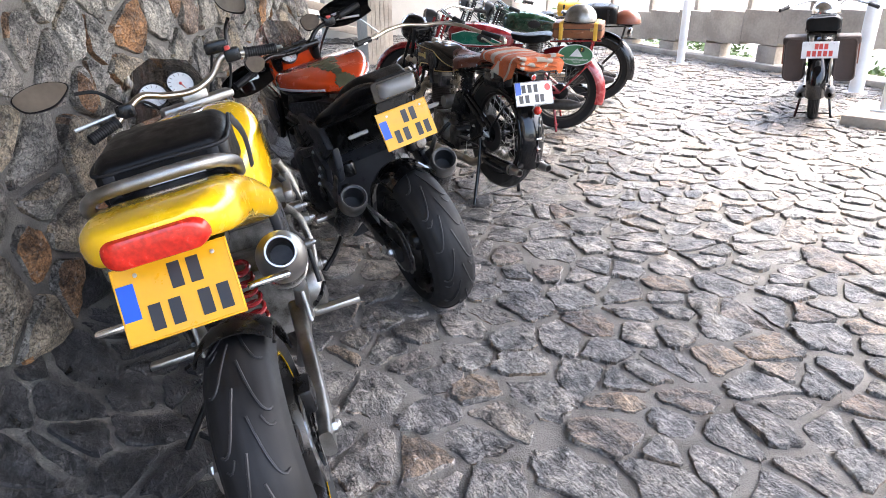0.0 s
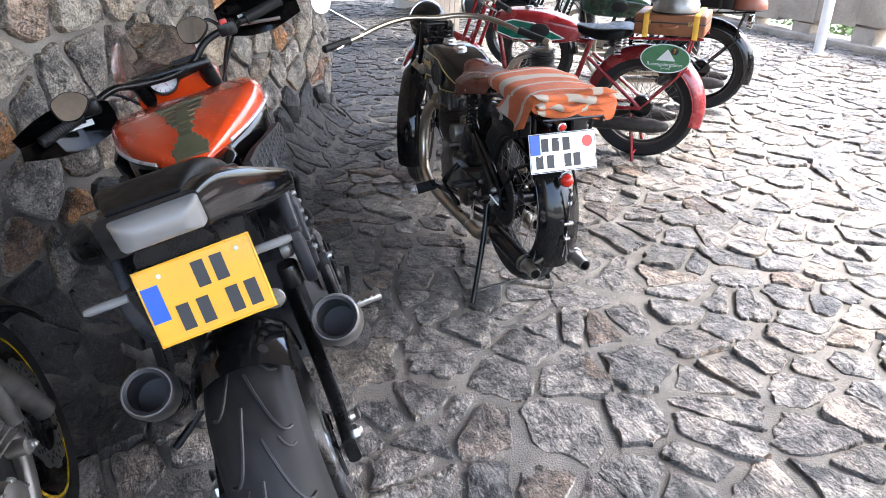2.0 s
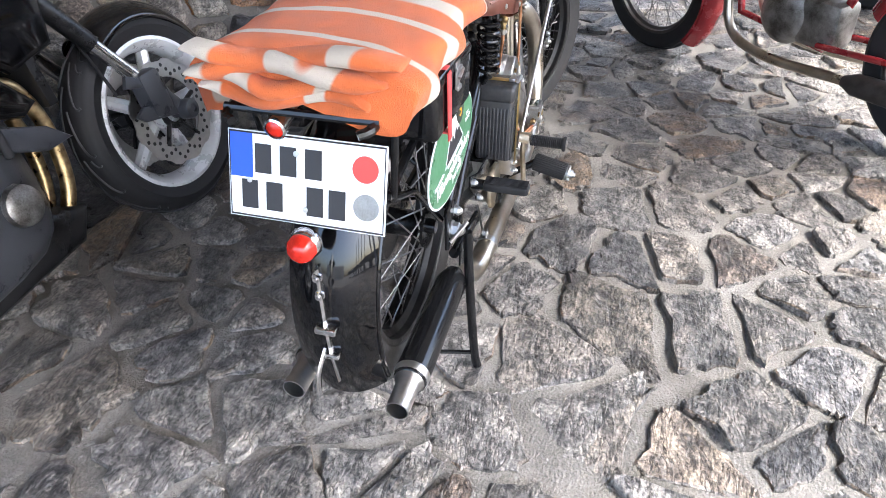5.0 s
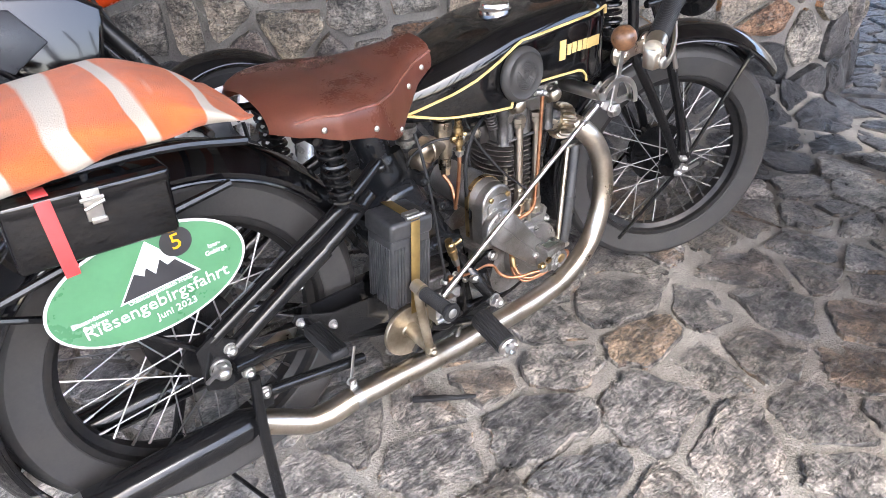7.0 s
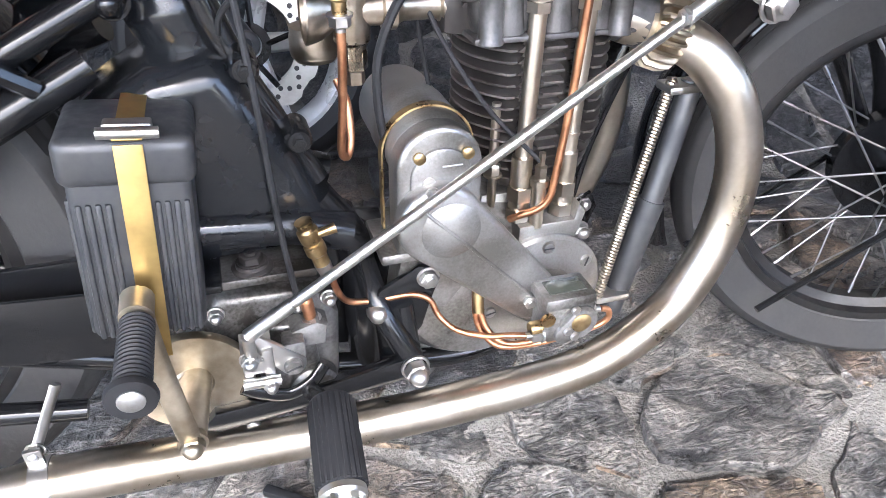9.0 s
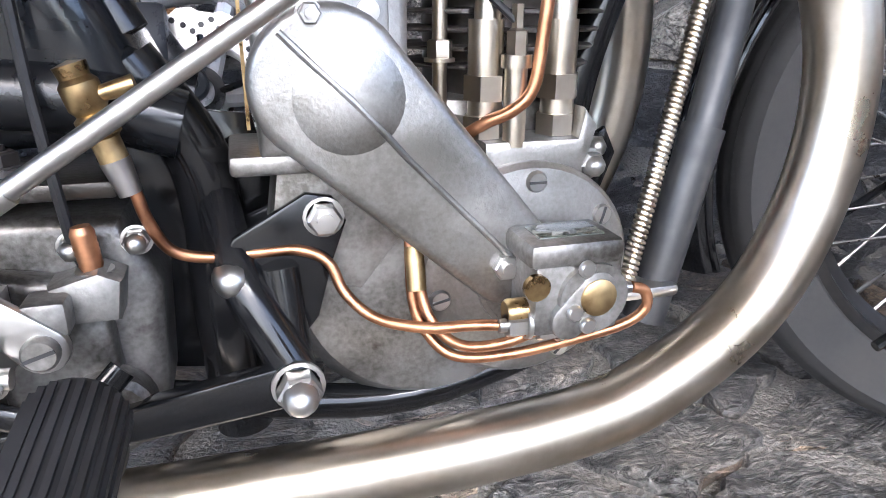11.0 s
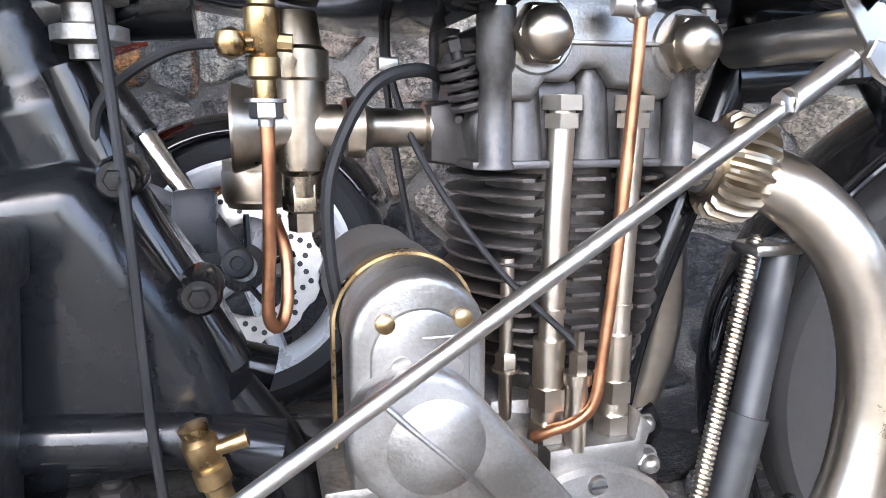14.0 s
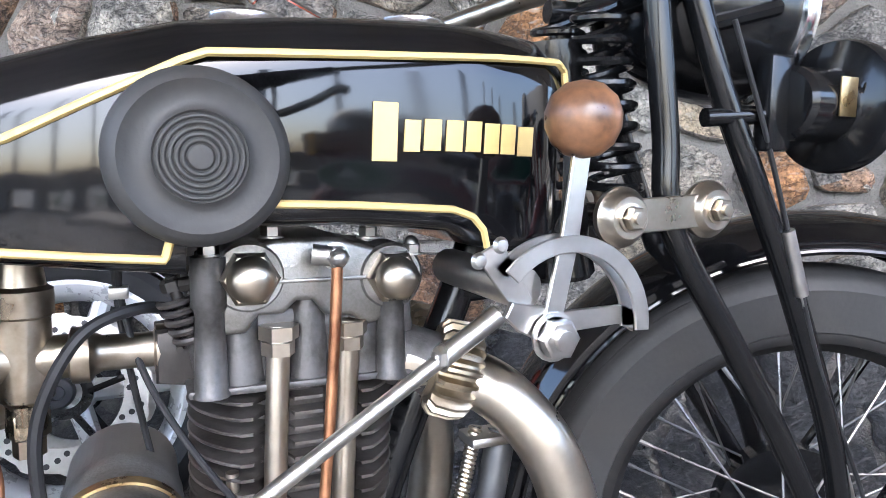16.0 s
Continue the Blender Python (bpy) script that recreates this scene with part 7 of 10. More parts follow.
def striped_cloth():
    m = pbr("striped_terry", (0.53, 0.118, 0.028), 0.95, var=0.12, scale=30, bump=0.9, bscale=520, dist=0.003)
    nt = m.node_tree
    b = nt.nodes["Principled BSDF"]
    old = b.inputs["Base Color"].links[0].from_socket
    attr = nt.nodes.new("ShaderNodeUVMap")
    nz = nt.nodes.new("ShaderNodeTexNoise")
    nz.inputs["Scale"].default_value, nz.inputs["Detail"].default_value = 1.5, 0.5
    nt.links.new(attr.outputs[0], nz.inputs["Vector"])
    sep = nt.nodes.new("ShaderNodeSeparateXYZ")
    nt.links.new(attr.outputs[0], sep.inputs[0])
    a = nt.nodes.new("ShaderNodeMath")
    a.operation = "MULTIPLY_ADD"
    a.inputs[1].default_value = 1.1
    nt.links.new(nz.outputs[0], a.inputs[0])
    nt.links.new(sep.outputs[0], a.inputs[2])
    s = nt.nodes.new("ShaderNodeMath")
    s.operation = "FRACT"
    nt.links.new(a.outputs[0], s.inputs[0])
    edge = nt.nodes.new("ShaderNodeValToRGB")
    e = edge.color_ramp.elements
    e[0].position, e[1].position = 0.0, 0.035
    e[0].color, e[1].color = (0, 0, 0, 1), (1, 1, 1, 1)
    e.new(0.27).color = (1, 1, 1, 1)
    e.new(0.305).color = (0, 0, 0, 1)
    nt.links.new(s.outputs[0], edge.inputs[0])
    mx = nt.nodes.new("ShaderNodeMix")
    mx.data_type = "RGBA"
    nt.links.new(edge.outputs[0], mx.inputs["Factor"])
    nt.links.new(old, mx.inputs["A"])
    mx.inputs["B"].default_value = (0.48, 0.425, 0.35, 1)
    nt.links.new(mx.outputs["Result"], b.inputs["Base Color"])
    b.inputs["Sheen Weight"].default_value = 0.12
    return m


def blanket():
    """A striped blanket folded over the rack: a cover with the folded layers showing at the back."""
    top = thing("blanket", Matrix(), "folded orange terry blanket with cream stripes on the luggage rack", "blanket")
    cloth = striped_cloth()

    def sheet(name, rows, u0, ulen, v0, vlen, closed):
        bm = B()
        uvl = bm.loops.layers.uv.new("UVMap")
        vs = [[bm.verts.new(q) for q in r] for r in rows]
        n, k = len(rows) - 1, len(rows[0])
        for i in range(n):
            for j in range(k if closed else k - 1):
                jj = (j + 1) % k
                f = bm.faces.new((vs[i][j], vs[i][jj], vs[i + 1][jj], vs[i + 1][j]))
                for l, (a, c) in zip(f.loops, ((i, j), (i, j + 1), (i + 1, j + 1), (i + 1, j))):
                    l[uvl].uv = (u0 + ulen * a / n, v0 + vlen * c / k)
        if closed:
            bm.faces.new(vs[0][::-1])
            bm.faces.new(vs[-1])
        return part(name, bm, cloth, top, angle=80)
    # the cover
    rows = []
    n, k = 56, 44
    for i in range(n + 1):
        u = i / n
        x = -0.362 + 0.512 * u
        front = max(0.0, (u - 0.70) / 0.30)
        back = max(0.0, (0.07 - u) / 0.07)
        shrink = math.sqrt(max(0.003, 1 - front**2.4)) * (1 - 0.25 * back)
        yr, yl = -0.163 + 0.045 * front**2, 0.150 * (1 - 0.45 * front**1.5)
        zt = 0.912 - 0.012 * math.sin(u * 6) * 0.5 - 0.062 * front**1.7 + 0.004 * back
        zb = 0.833 + 0.006 * math.sin(u * 9 + 1) + 0.004 * front
        hz = max(0.004, (zt - zb) / 2 * shrink)
        zc = zb + hz
        ring = []
        for j in range(k):
            a = math.tau * j / k
            ca, sa = math.cos(a), math.sin(a)
            y = (yr + yl) / 2 + math.copysign(abs(ca) ** 0.62, ca) * (yl - yr) / 2
            z = zc + math.copysign(abs(sa) ** 0.75, sa) * hz
            z -= 0.010 * max(0, -ca) * max(0, sa)
            z -= 0.052 * max(0.0, 1 - u / 0.42) ** 0.8 * max(0.0, -ca) ** 0.6 * (0.5 - 0.5 * sa)
            y += 0.010 * math.sin(x * 46 + 3 * sa) * max(0.0, -ca)
            w = noise.noise((x * 8, y * 8, 2.0)) * 0.007 + noise.noise((x * 22, y * 20, 5.0)) * 0.0022
            ring.append((x + 0.006 * noise.noise((y * 12, z * 20, 1.5)), y + 0.5 * w, z + (w if sa > 0 else 0.3 * w)))
        rows.append(ring)
    sheet("cover", rows, 0.0, 5.2, 0.0, 1.25, True)
    # the folded layers at the back
    for q, (z, r, y0, y1, xo) in enumerate(((0.850, 0.0125, -0.10, 0.135, -0.362), (0.868, 0.011, -0.05, 0.140, -0.370), (0.884, 0.013, -0.125, 0.142, -0.366), (0.900, 0.011, -0.145, 0.146, -0.360))):
        rows = []
        for i in range(41):
            u = i / 40
            y = y0 + (y1 - y0) * u
            dz = 0.008 * math.sin(u * 7 + q * 2.1) - 0.018 * max(0, 0.25 - u) * (1 if q < 2 else 0)
            cx = xo + 0.008 * math.sin(u * 9 + q)
            end = max(0.25, min(1.0, 6 * min(u, 1 - u) + 0.3))
            rows.append([(cx + 0.030 * math.cos(a) * (1 if math.cos(a) > 0 else 0.55), y, z + dz + r * end * math.sin(a)) for a in (math.tau * j / 14 for j in range(14))])
        sheet("fold", rows, 0.2 + q * 0.37, 1.6, q * 0.5, 0.3, True)
    # the corner that hangs down
    rows = []
    for i in range(17):
        u = i / 16
        row = []
        for j in range(13):
            v = j / 12
            x = -0.36 + 0.20 * u + 0.03 * v
            drop = 0.105 * v * (1 - 0.75 * abs(u - 0.35))
            row.append((x, 0.150 + 0.014 * math.sin(u * 8) * v + 0.012 * v, 0.872 - drop + 0.004 * noise.noise((u * 5, v * 5, 0))))
        rows.append(row)
    sheet("hanging_corner", rows, 0.0, 1.9, 0.3, 0.6, False)
    return top


blanket()

# ---- shared pieces of the other machines ----
def lean_pose(x, y, yaw, lean):
    """A machine whose rear tyre stands at (x, y), heading yaw degrees from +x, leaning to its left."""
    return Matrix.Translation((x, y, 0)) @ Matrix.Rotation(radians(yaw), 4, "Z") @ Matrix.Rotation(radians(-lean), 4, "X")


def body(secs, k=7):
    """A lofted body from rows (x, half width, z0, z1, top rounding, bottom rounding[, y shift])."""
    rings = []
    for row in secs:
        x, w, z0, z1, rt, rb = row[:6]
        dy = row[6] if len(row) > 6 else 0
        rt, rb = min(rt, w * 0.95, (z1 - z0) * 0.49), min(rb, w * 0.95, (z1 - z0) * 0.49)
        rings.append([(x, y + dy, z) for y, z in round_rect(w, z0, z1, rt, rb, k)])
    return loft(B(), rings)


def spread(secs, n=4):
    """Smooths rows of a body by a curve through them."""
    a = [tuple(r) + (0,) * (7 - len(r)) for r in secs]
    out = []
    for i in range(len(a) - 1):
        p0, p1, p2, p3 = a[max(i - 1, 0)], a[i], a[i + 1], a[min(i + 2, len(a) - 1)]
        for j in range(n):
            t = j / n
            out.append(tuple(0.5 * (2 * b + (c - q) * t + (2 * q - 5 * b + 4 * c - d) * t * t + (3 * b - q - 3 * c + d) * t**3) for q, b, c, d in zip(p0, p1, p2, p3)))
    out.append(a[-1])
    return out


def road_wheel(parent, c, R, w, rim_r, spokes, disc_r, tyre_mat, rim_mat, stripe=None, turn=0.0, grooves=True):
    """A cast wheel with wide spokes, brake disc and a grooved road tyre."""
    bm = B()
    lathe(bm, [(rim_r + 0.010, -w * 0.40), (rim_r, -w * 0.42), (rim_r - 0.012, -w * 0.36), (rim_r - 0.03, -w * 0.1), (rim_r - 0.03, w * 0.1), (rim_r - 0.012, w * 0.36), (rim_r, w * 0.42), (rim_r + 0.010, w * 0.40)], Matrix.Rotation(radians(90), 4, "X"), 56)
    for i in range(spokes):
        a = math.tau * i / spokes
        tube(bm, [(0.03 * math.cos(a), 0, 0.03 * math.sin(a)), ((rim_r - 0.02) * math.cos(a), 0, (rim_r - 0.02) * math.sin(a))], [0.024, 0.018], 8)
    lathe(bm, [(0, -0.06), (0.035, -0.06), (0.045, -0.04), (0.045, 0.04), (0.035, 0.06), (0, 0.06)], Matrix.Rotation(radians(90), 4, "X"), 24)
    wheel = part("wheel", bm, rim_mat, parent)
    wheel.location, wheel.rotation_euler = c, (0, 0, radians(turn))
    part("tyre", tyre_mesh(R, w, rim_r, "road", 72), tyre_mat, wheel)
    if stripe:
        for s in (-1, 1):
            bm = lathe(B(), [(rim_r + 0.002, 0.0), (rim_r - 0.006, 0.001), (rim_r - 0.006, 0.003), (rim_r + 0.002, 0.002)], Matrix.Translation((0, s * w * 0.42, 0)) @ Matrix.Rotation(radians(-90 * s), 4, "X"), 56, closed=True)
            part("rim_stripe", bm, stripe, wheel)
    if disc_r:
        for s in (-1, 1):
            bm = B()
            rings_o, rings_i = [], []
            for i in range(72):
                a = math.tau * i / 72
                ro = disc_r * (1.0 if i % 6 < 3 else 0.955)
                rings_o.append((ro * math.cos(a), ro * math.sin(a)))
                rings_i.append((disc_r * 0.66 * math.cos(a), disc_r * 0.66 * math.sin(a)))
            y = s * (w * 0.5 + 0.012)
            loft(bm, [[(x, y, z) for x, z in rings_i], [(x, y, z) for x, z in rings_o], [(x, y + 0.004, z) for x, z in rings_o], [(x, y + 0.004, z) for x, z in rings_i], [(x, y, z) for x, z in rings_i]], caps=False)
            hb = B()
            for i in range(48):
                a = math.tau * i / 48
                rr = disc_r * (0.72, 0.80, 0.88, 0.80)[i % 4]
                lathe(hb, [(0, 0.0004), (0.006, 0.0004)], along_y(rr * math.cos(a), y + 0.004 * (s > 0) + 0.0006 * s, rr * math.sin(a), s > 0), 8)
            cb = lathe(B(), [(0.03, 0), (0.05, 0), (0.05, 0.004), (0.03, 0.004)], along_y(0, y, 0, s > 0), 24, closed=True)
            for i in range(5):
                a = math.tau * i / 5
                tube(cb, [(0.04 * math.cos(a), y, 0.04 * math.sin(a)), (disc_r * 0.68 * math.cos(a + 0.2), y, disc_r * 0.68 * math.sin(a + 0.2))], 0.007, 6)
            disc = part("brake_disc", bm, STEEL, wheel, "wave-edged steel brake disc")
            disc_holes = part("vent_pattern", hb, INK, disc)
            disc_holes["kind"] = "stuff"
            part("disc_carrier", cb, BLACKPL, disc)
    if grooves:
        bm = B()
        hw = w / 2
        for i in range(14):
            for s in (-1, 1):
                path = []
                for k in range(9):
                    t = k / 8
                    lat = s * (0.10 + 0.62 * t)
                    ang = math.tau * (i + (0.5 if s > 0 else 0)) / 14 + 0.30 * math.sin(t * 2.2) + 0.18 * t
                    b = math.asin(max(-1, min(1, lat * math.sin(radians(78))))) 
                    r = R - hw * 0.95 + hw * 0.95 * math.cos(b) + 0.0006
                    path.append((r * math.cos(ang), lat * hw, r * math.sin(ang)))
                tube(bm, path, 0.0034, 6)
                if i % 2 == 0:
                    tube(bm, [(q[0] * math.cos(0.11) - q[2] * math.sin(0.11), q[1] * 0.9 + s * 0.004, q[0] * math.sin(0.11) + q[2] * math.cos(0.11)) for q in path[4:]], 0.0026, 6)
        part("tread_pattern", bm, INK, wheel)["kind"] = "stuff"
    return wheel


def bar_grips(bar, L, R, grip_mat):
    for a, b in (L, R):
        a, b = Vector(a), Vector(b)
        n = (b - a).length
        pr = [(0, -0.003), (0.014, -0.003), (0.018, 0.0)]
        for k in range(int(n / 0.008)):
            pr += [(0.0165, k * 0.008 + 0.002), (0.0178, k * 0.008 + 0.004)]
        pr += [(0.021, n - 0.004), (0.021, n), (0.012, n)]
        part("grip", lathe(B(), pr, Matrix.Translation(a) @ (b - a).to_track_quat("Z", "Y").to_matrix().to_4x4(), 16), grip_mat, bar)


def dial(parent, m, r, face=WHITEP, needle=REDPRINT, bezel=BLACKPL):
    bm = lathe(B(), [(0, -r * 0.8), (r * 0.7, -r * 0.7), (r, -0.01), (r * 1.06, 0), (r * 1.06, 0.008), (r * 0.97, 0.010), (r * 0.95, 0.002)], m, 32)
    g = part("gauge", bm, bezel, parent, "round instrument with white dial")
    part("dial_face", lathe(B(), [(r * 0.955, 0.003), (0, 0.003)], m, 32), face, g)
    bm = B()
    for k in range(11):
        a = radians(-40 + 26 * k)
        box(bm, (r * 0.78, 0, 0.0038), (r * 0.2, r * 0.035, 0.001), m @ Matrix.Rotation(a, 4, "Z"))
    part("tick_marks", bm, INK, g)
    bm = box(B(), (r * 0.22, 0, 0.005), (r * 0.6, r * 0.05, 0.0012), m @ Matrix.Rotation(radians(200), 4, "Z"))
    lathe(bm, [(r * 0.12, 0.003), (r * 0.1, 0.007), (0, 0.0075)], m, 12)
    part("needle", bm, needle, g)
    return g


def hand_mirror(parent, base, head, m_head, w, h, mat_shell):
    bm = tube(B(), smooth_path([base, (Vector(base) + Vector(head)) / 2 + Vector((0.02, 0, 0.02)), head], 5), 0.006, 8)
    st = part("mirror", bm, mat_shell, parent, "rear-view mirror on a thin stalk")
    outline = [(-0.95, -0.2), (-0.6, -0.8), (0.2, -1.0), (0.95, -0.55), (1.0, 0.1), (0.6, 0.85), (-0.3, 0.8)]
    pts = smooth_path([(x * w, y * h, 0) for x, y in outline], 4, closed=True)
    loft_rings = [[m_head @ (q * s + Vector((0, 0, z))) for q in pts] for s, z in ((0.6, -0.022), (0.92, -0.014), (1.0, 0.0), (0.97, 0.004))]
    part("mirror_shell", loft(B(), loft_rings), mat_shell, st)
    bm = B()
    bm.faces.new([bm.verts.new(m_head @ (q * 0.93 + Vector((0, 0, 0.0046)))) for q in pts])
    part("mirror_glass", bm, MIRROR, st)
    return st


def face_back(x, y, z, tilt=20, yaw=0):
    """A lathe or plate whose axis points back and up at the rider."""
    return Matrix.Translation((x, y, z)) @ Matrix.Rotation(radians(yaw), 4, "Z") @ Matrix.Rotation(radians(-90 + tilt), 4, "Y")


# ---- yellow machine ----
def yellow_machine():
    top = thing("motorcycle", lean_pose(-2.119, 1.881, -11.7, 13), "yellow naked road motorcycle leaning on its side stand", "motorcycle", "motorcycles parked along the wall")
    road_wheel(top, (0, 0, 0.31), 0.31, 0.17, 0.216, 5, 0.12, RUBBER2, BLACKPL, YELLOW)
    road_wheel(top, (1.43, 0.04, 0.305), 0.303, 0.12, 0.216, 5, 0.15, RUBBER2, BLACKPL, YELLOW, turn=19)
    # swing arm
    for s in (-1, 1):
        bm = body(spread([(-0.06, 0.016, 0.275, 0.345, 0.012, 0.012, s * 0.125), (0.1, 0.018, 0.285, 0.355, 0.012, 0.012, s * 0.13), (0.5, 0.022, 0.345, 0.425, 0.014, 0.014, s * 0.12)], 3))
        arm = part("swing_arm", bm, ALU, top)
        part("axle_nut", hexnut(B(), (0.0, s * 0.142, 0.31), 0.018, 0.02, sgn=s), STEEL, arm)
    bm = box(B(), (0.04, -0.105, 0.40), (0.09, 0.045, 0.07), bev=0.012)
    part("rear_caliper", bm, BLACKPL, top)
    bm = mudguard((0, 0, 0.31), 0.335, 0.18, 20, 92, 20, 0.04)
    part("hugger", bm, BLACKPL, top)
    # tail
    bm = body(spread([(-0.238, 0.060, 0.985, 1.008, 0.012, 0.010), (-0.218, 0.108, 0.955, 1.018, 0.035, 0.025), (-0.15, 0.142, 0.925, 1.020, 0.05, 0.03), (-0.02, 0.158, 0.89, 1.000, 0.055, 0.03), (0.09, 0.178, 0.85, 0.955, 0.05, 0.03), (0.18, 0.192, 0.81, 0.895, 0.04, 0.03), (0.215, 0.16, 0.81, 0.875, 0.03, 0.03)], 4))
    tail = part("tail_cowl", bm, YELLOW, top, "glossy yellow tail cowl")
    bm = body(spread([(-0.252, 0.062, 0.955, 0.992, 0.018, 0.018), (-0.243, 0.088, 0.945, 1.000, 0.026, 0.026), (-0.19, 0.098, 0.942, 0.998, 0.026, 0.026)], 3))
    part("tail_light", bm, REDLENS, tail, "wide red tail light lens")
    bm = box(B(), (-0.105, 0, 0.905), (0.10, 0.20, 0.03), bev=0.008)
    box(bm, (-0.14, 0, 0.84), (0.02, 0.16, 0.14), bev=0.006)
    part("plate_holder", bm, BLACKPL, top)
    u = Vector((0.063, 0, 0.099)).normalized()
    x = Vector((0, -1, 0))
    n = x.cross(u)
    pm = Matrix(((x.x, u.x, n.x, -0.203), (x.y, u.y, n.y, 0.006), (x.z, u.z, n.z, 0.862), (0, 0, 0, 1)))
    number_plate(top, pm, 0.213, 0.145, YPLATE, "bars_yellow")
    for s in (-1, 1):
        bm = lathe(B(), [(0, -0.004), (0.007, 0.0), (0.008, 0.03), (0.008, 0.075), (0.006, 0.082), (0, 0.083)], Matrix.Translation((-0.15, s * 0.105, 0.805)) @ Matrix.Rotation(radians(-90 * s), 4, "X"), 14)
        part("indicator", bm, CHROME, top, "slim silver indicator")
    # grab rail
    bm = tube(B(), smooth_path([(0.20, 0.12, 0.915), (0.08, 0.140, 0.955), (0.0, 0.145, 0.995), (-0.065, 0.105, 1.035), (-0.085, 0, 1.045), (-0.065, -0.105, 1.040), (0.0, -0.140, 1.015), (0.08, -0.145, 0.985), (0.20, -0.135, 0.935)], 6), 0.0135, 12)
    part("grab_rail", bm, ALU, top, "silver grab rail")
    # seat and tank
    bm = body(spread([(0.0, 0.10, 0.94, 0.985, 0.02, 0.01), (0.08, 0.13, 0.925, 0.985, 0.03, 0.02), (0.25, 0.125, 0.87, 0.945, 0.035, 0.02), (0.34, 0.12, 0.81, 0.88, 0.035, 0.02), (0.5, 0.115, 0.76, 0.825, 0.035, 0.02), (0.66, 0.095, 0.74, 0.83, 0.035, 0.02)], 4))
    part("seat", bm, FABRIC, top)
    bm = body(spread([(0.54, 0.075, 0.73, 0.83, 0.04, 0.02), (0.60, 0.125, 0.70, 0.895, 0.06, 0.03), (0.72, 0.172, 0.715, 0.955, 0.085, 0.04), (0.86, 0.184, 0.745, 0.978, 0.09, 0.05), (0.98, 0.165, 0.77, 0.965, 0.085, 0.05), (1.06, 0.095, 0.80, 0.925, 0.06, 0.04)], 5))
    tank = part("fuel_tank", bm, YELLOW, top, "glossy yellow fuel tank")
    for s in (-1, 1):
        bm = B()
        for k in range(3):
            box(bm, (0.80 + 0.02 * k, s * 0.1935, 0.885 - 0.03 * k), (0.15 - 0.03 * k, 0.003, 0.018), bev=0.001)
        part("tank_mark", bm, INK, tank)
        bm = prism(B(), [(0.42, 0.76), (0.60, 0.73), (0.74, 0.66), (0.78, 0.48), (0.64, 0.40), (0.52, 0.50), (0.44, 0.62)], s * 0.14, s * 0.17, 0.012, 3)
        part("side_panel", bm, GREYPL, top)
    bm = lathe(B(), [(0.038, -0.01), (0.038, 0.006), (0.033, 0.010), (0, 0.011)], Matrix.Translation((0.86, 0, 0.976)), 26)
    part("filler_cap", bm, CHROME, tank)
    # engine
    bm = body(spread([(0.56, 0.13, 0.26, 0.52, 0.05, 0.04), (0.68, 0.17, 0.23, 0.55, 0.05, 0.05), (0.86, 0.17, 0.24, 0.52, 0.05, 0.05), (0.94, 0.12, 0.28, 0.46, 0.05, 0.05)], 3))
    eng = part("engine", bm, ALUD, top, "silver four-cylinder engine")
    eng.location = (0.2, 0, -0.08)
    bm = B()
    for c, r, d in (((0.66, 0.36), 0.085, 0.05), ((0.80, 0.33), 0.055, 0.035), ((0.86, 0.44), 0.045, 0.03)):
        lathe(bm, [(0, d), (r * 0.6, d), (r * 0.92, d * 0.75), (r, d * 0.4), (r, -0.02)], along_y(c[0], -0.165, c[1]), 28)
        for k in range(6):
            a = math.tau * k / 6
            hexnut(bm, (c[0] + r * 0.93 * math.cos(a), -0.165 - d * 0.5, c[1] + r * 0.93 * math.sin(a)), 0.007, 0.014, dome=False)
    part("clutch_cover", bm, ALU, eng)
    bm = B()
    for k in range(9):
        box(bm, (0.86 - 0.010 * k, 0, 0.54 + 0.017 * k), (0.20, 0.40, 0.005), Matrix.Identity(4), 0.0015, 1)
    box(bm, (0.80, 0, 0.61), (0.17, 0.36, 0.16), bev=0.02)
    part("cylinder_block", bm, ALUD, eng)
    bm = B()
    box(bm, (0.80, 0, 0.70), (0.20, 0.44, 0.08), bev=0.025, seg=3)
    part("cam_cover", bm, ALU, eng)
    bm = B()
    for k in range(14):
        lathe(bm, [(0.015, 0), (0.019, 0.004), (0.015, 0.008)], pose(0.90 + 0.002 * k, -0.165, 0.66 + 0.008 * k, 0, 15, 0), 12)
    part("coolant_hose", bm, ALU, eng)
    part("hose_cap", lathe(B(), [(0.024, 0), (0.026, 0.004), (0.026, 0.018), (0, 0.02)], Matrix.Translation((0.935, -0.160, 0.775)), 18), BLACKPL, eng)
    for y in (-0.13, -0.045, 0.045, 0.13):
        bm = tube(B(), smooth_path([(0.90, y, 0.62), (1.00, y, 0.58), (1.02, y * 0.9, 0.42), (0.93, y * 0.6, 0.22), (0.70, y * 0.4, 0.17), (0.5, -0.08, 0.20)], 5), 0.019, 12)
        part("header_pipe", bm, STEEL, eng)
    for pts, rr, mm in (([(0.78, -0.19, 0.80), (0.80, -0.215, 0.72), (0.79, -0.215, 0.62), (0.74, -0.20, 0.54)], 0.016, ALU), ([(0.68, -0.18, 0.78), (0.72, -0.215, 0.70), (0.76, -0.225, 0.60)], 0.010, RUBBER2),
                        ([(0.60, -0.17, 0.70), (0.66, -0.205, 0.62), (0.64, -0.215, 0.52), (0.56, -0.20, 0.46)], 0.013, ALUD), ([(0.86, -0.20, 0.76), (0.92, -0.22, 0.68), (0.96, -0.20, 0.56)], 0.017, ALU), ([(0.52, -0.16, 0.66), (0.56, -0.20, 0.56), (0.50, -0.205, 0.44)], 0.008, RUBBER2)):
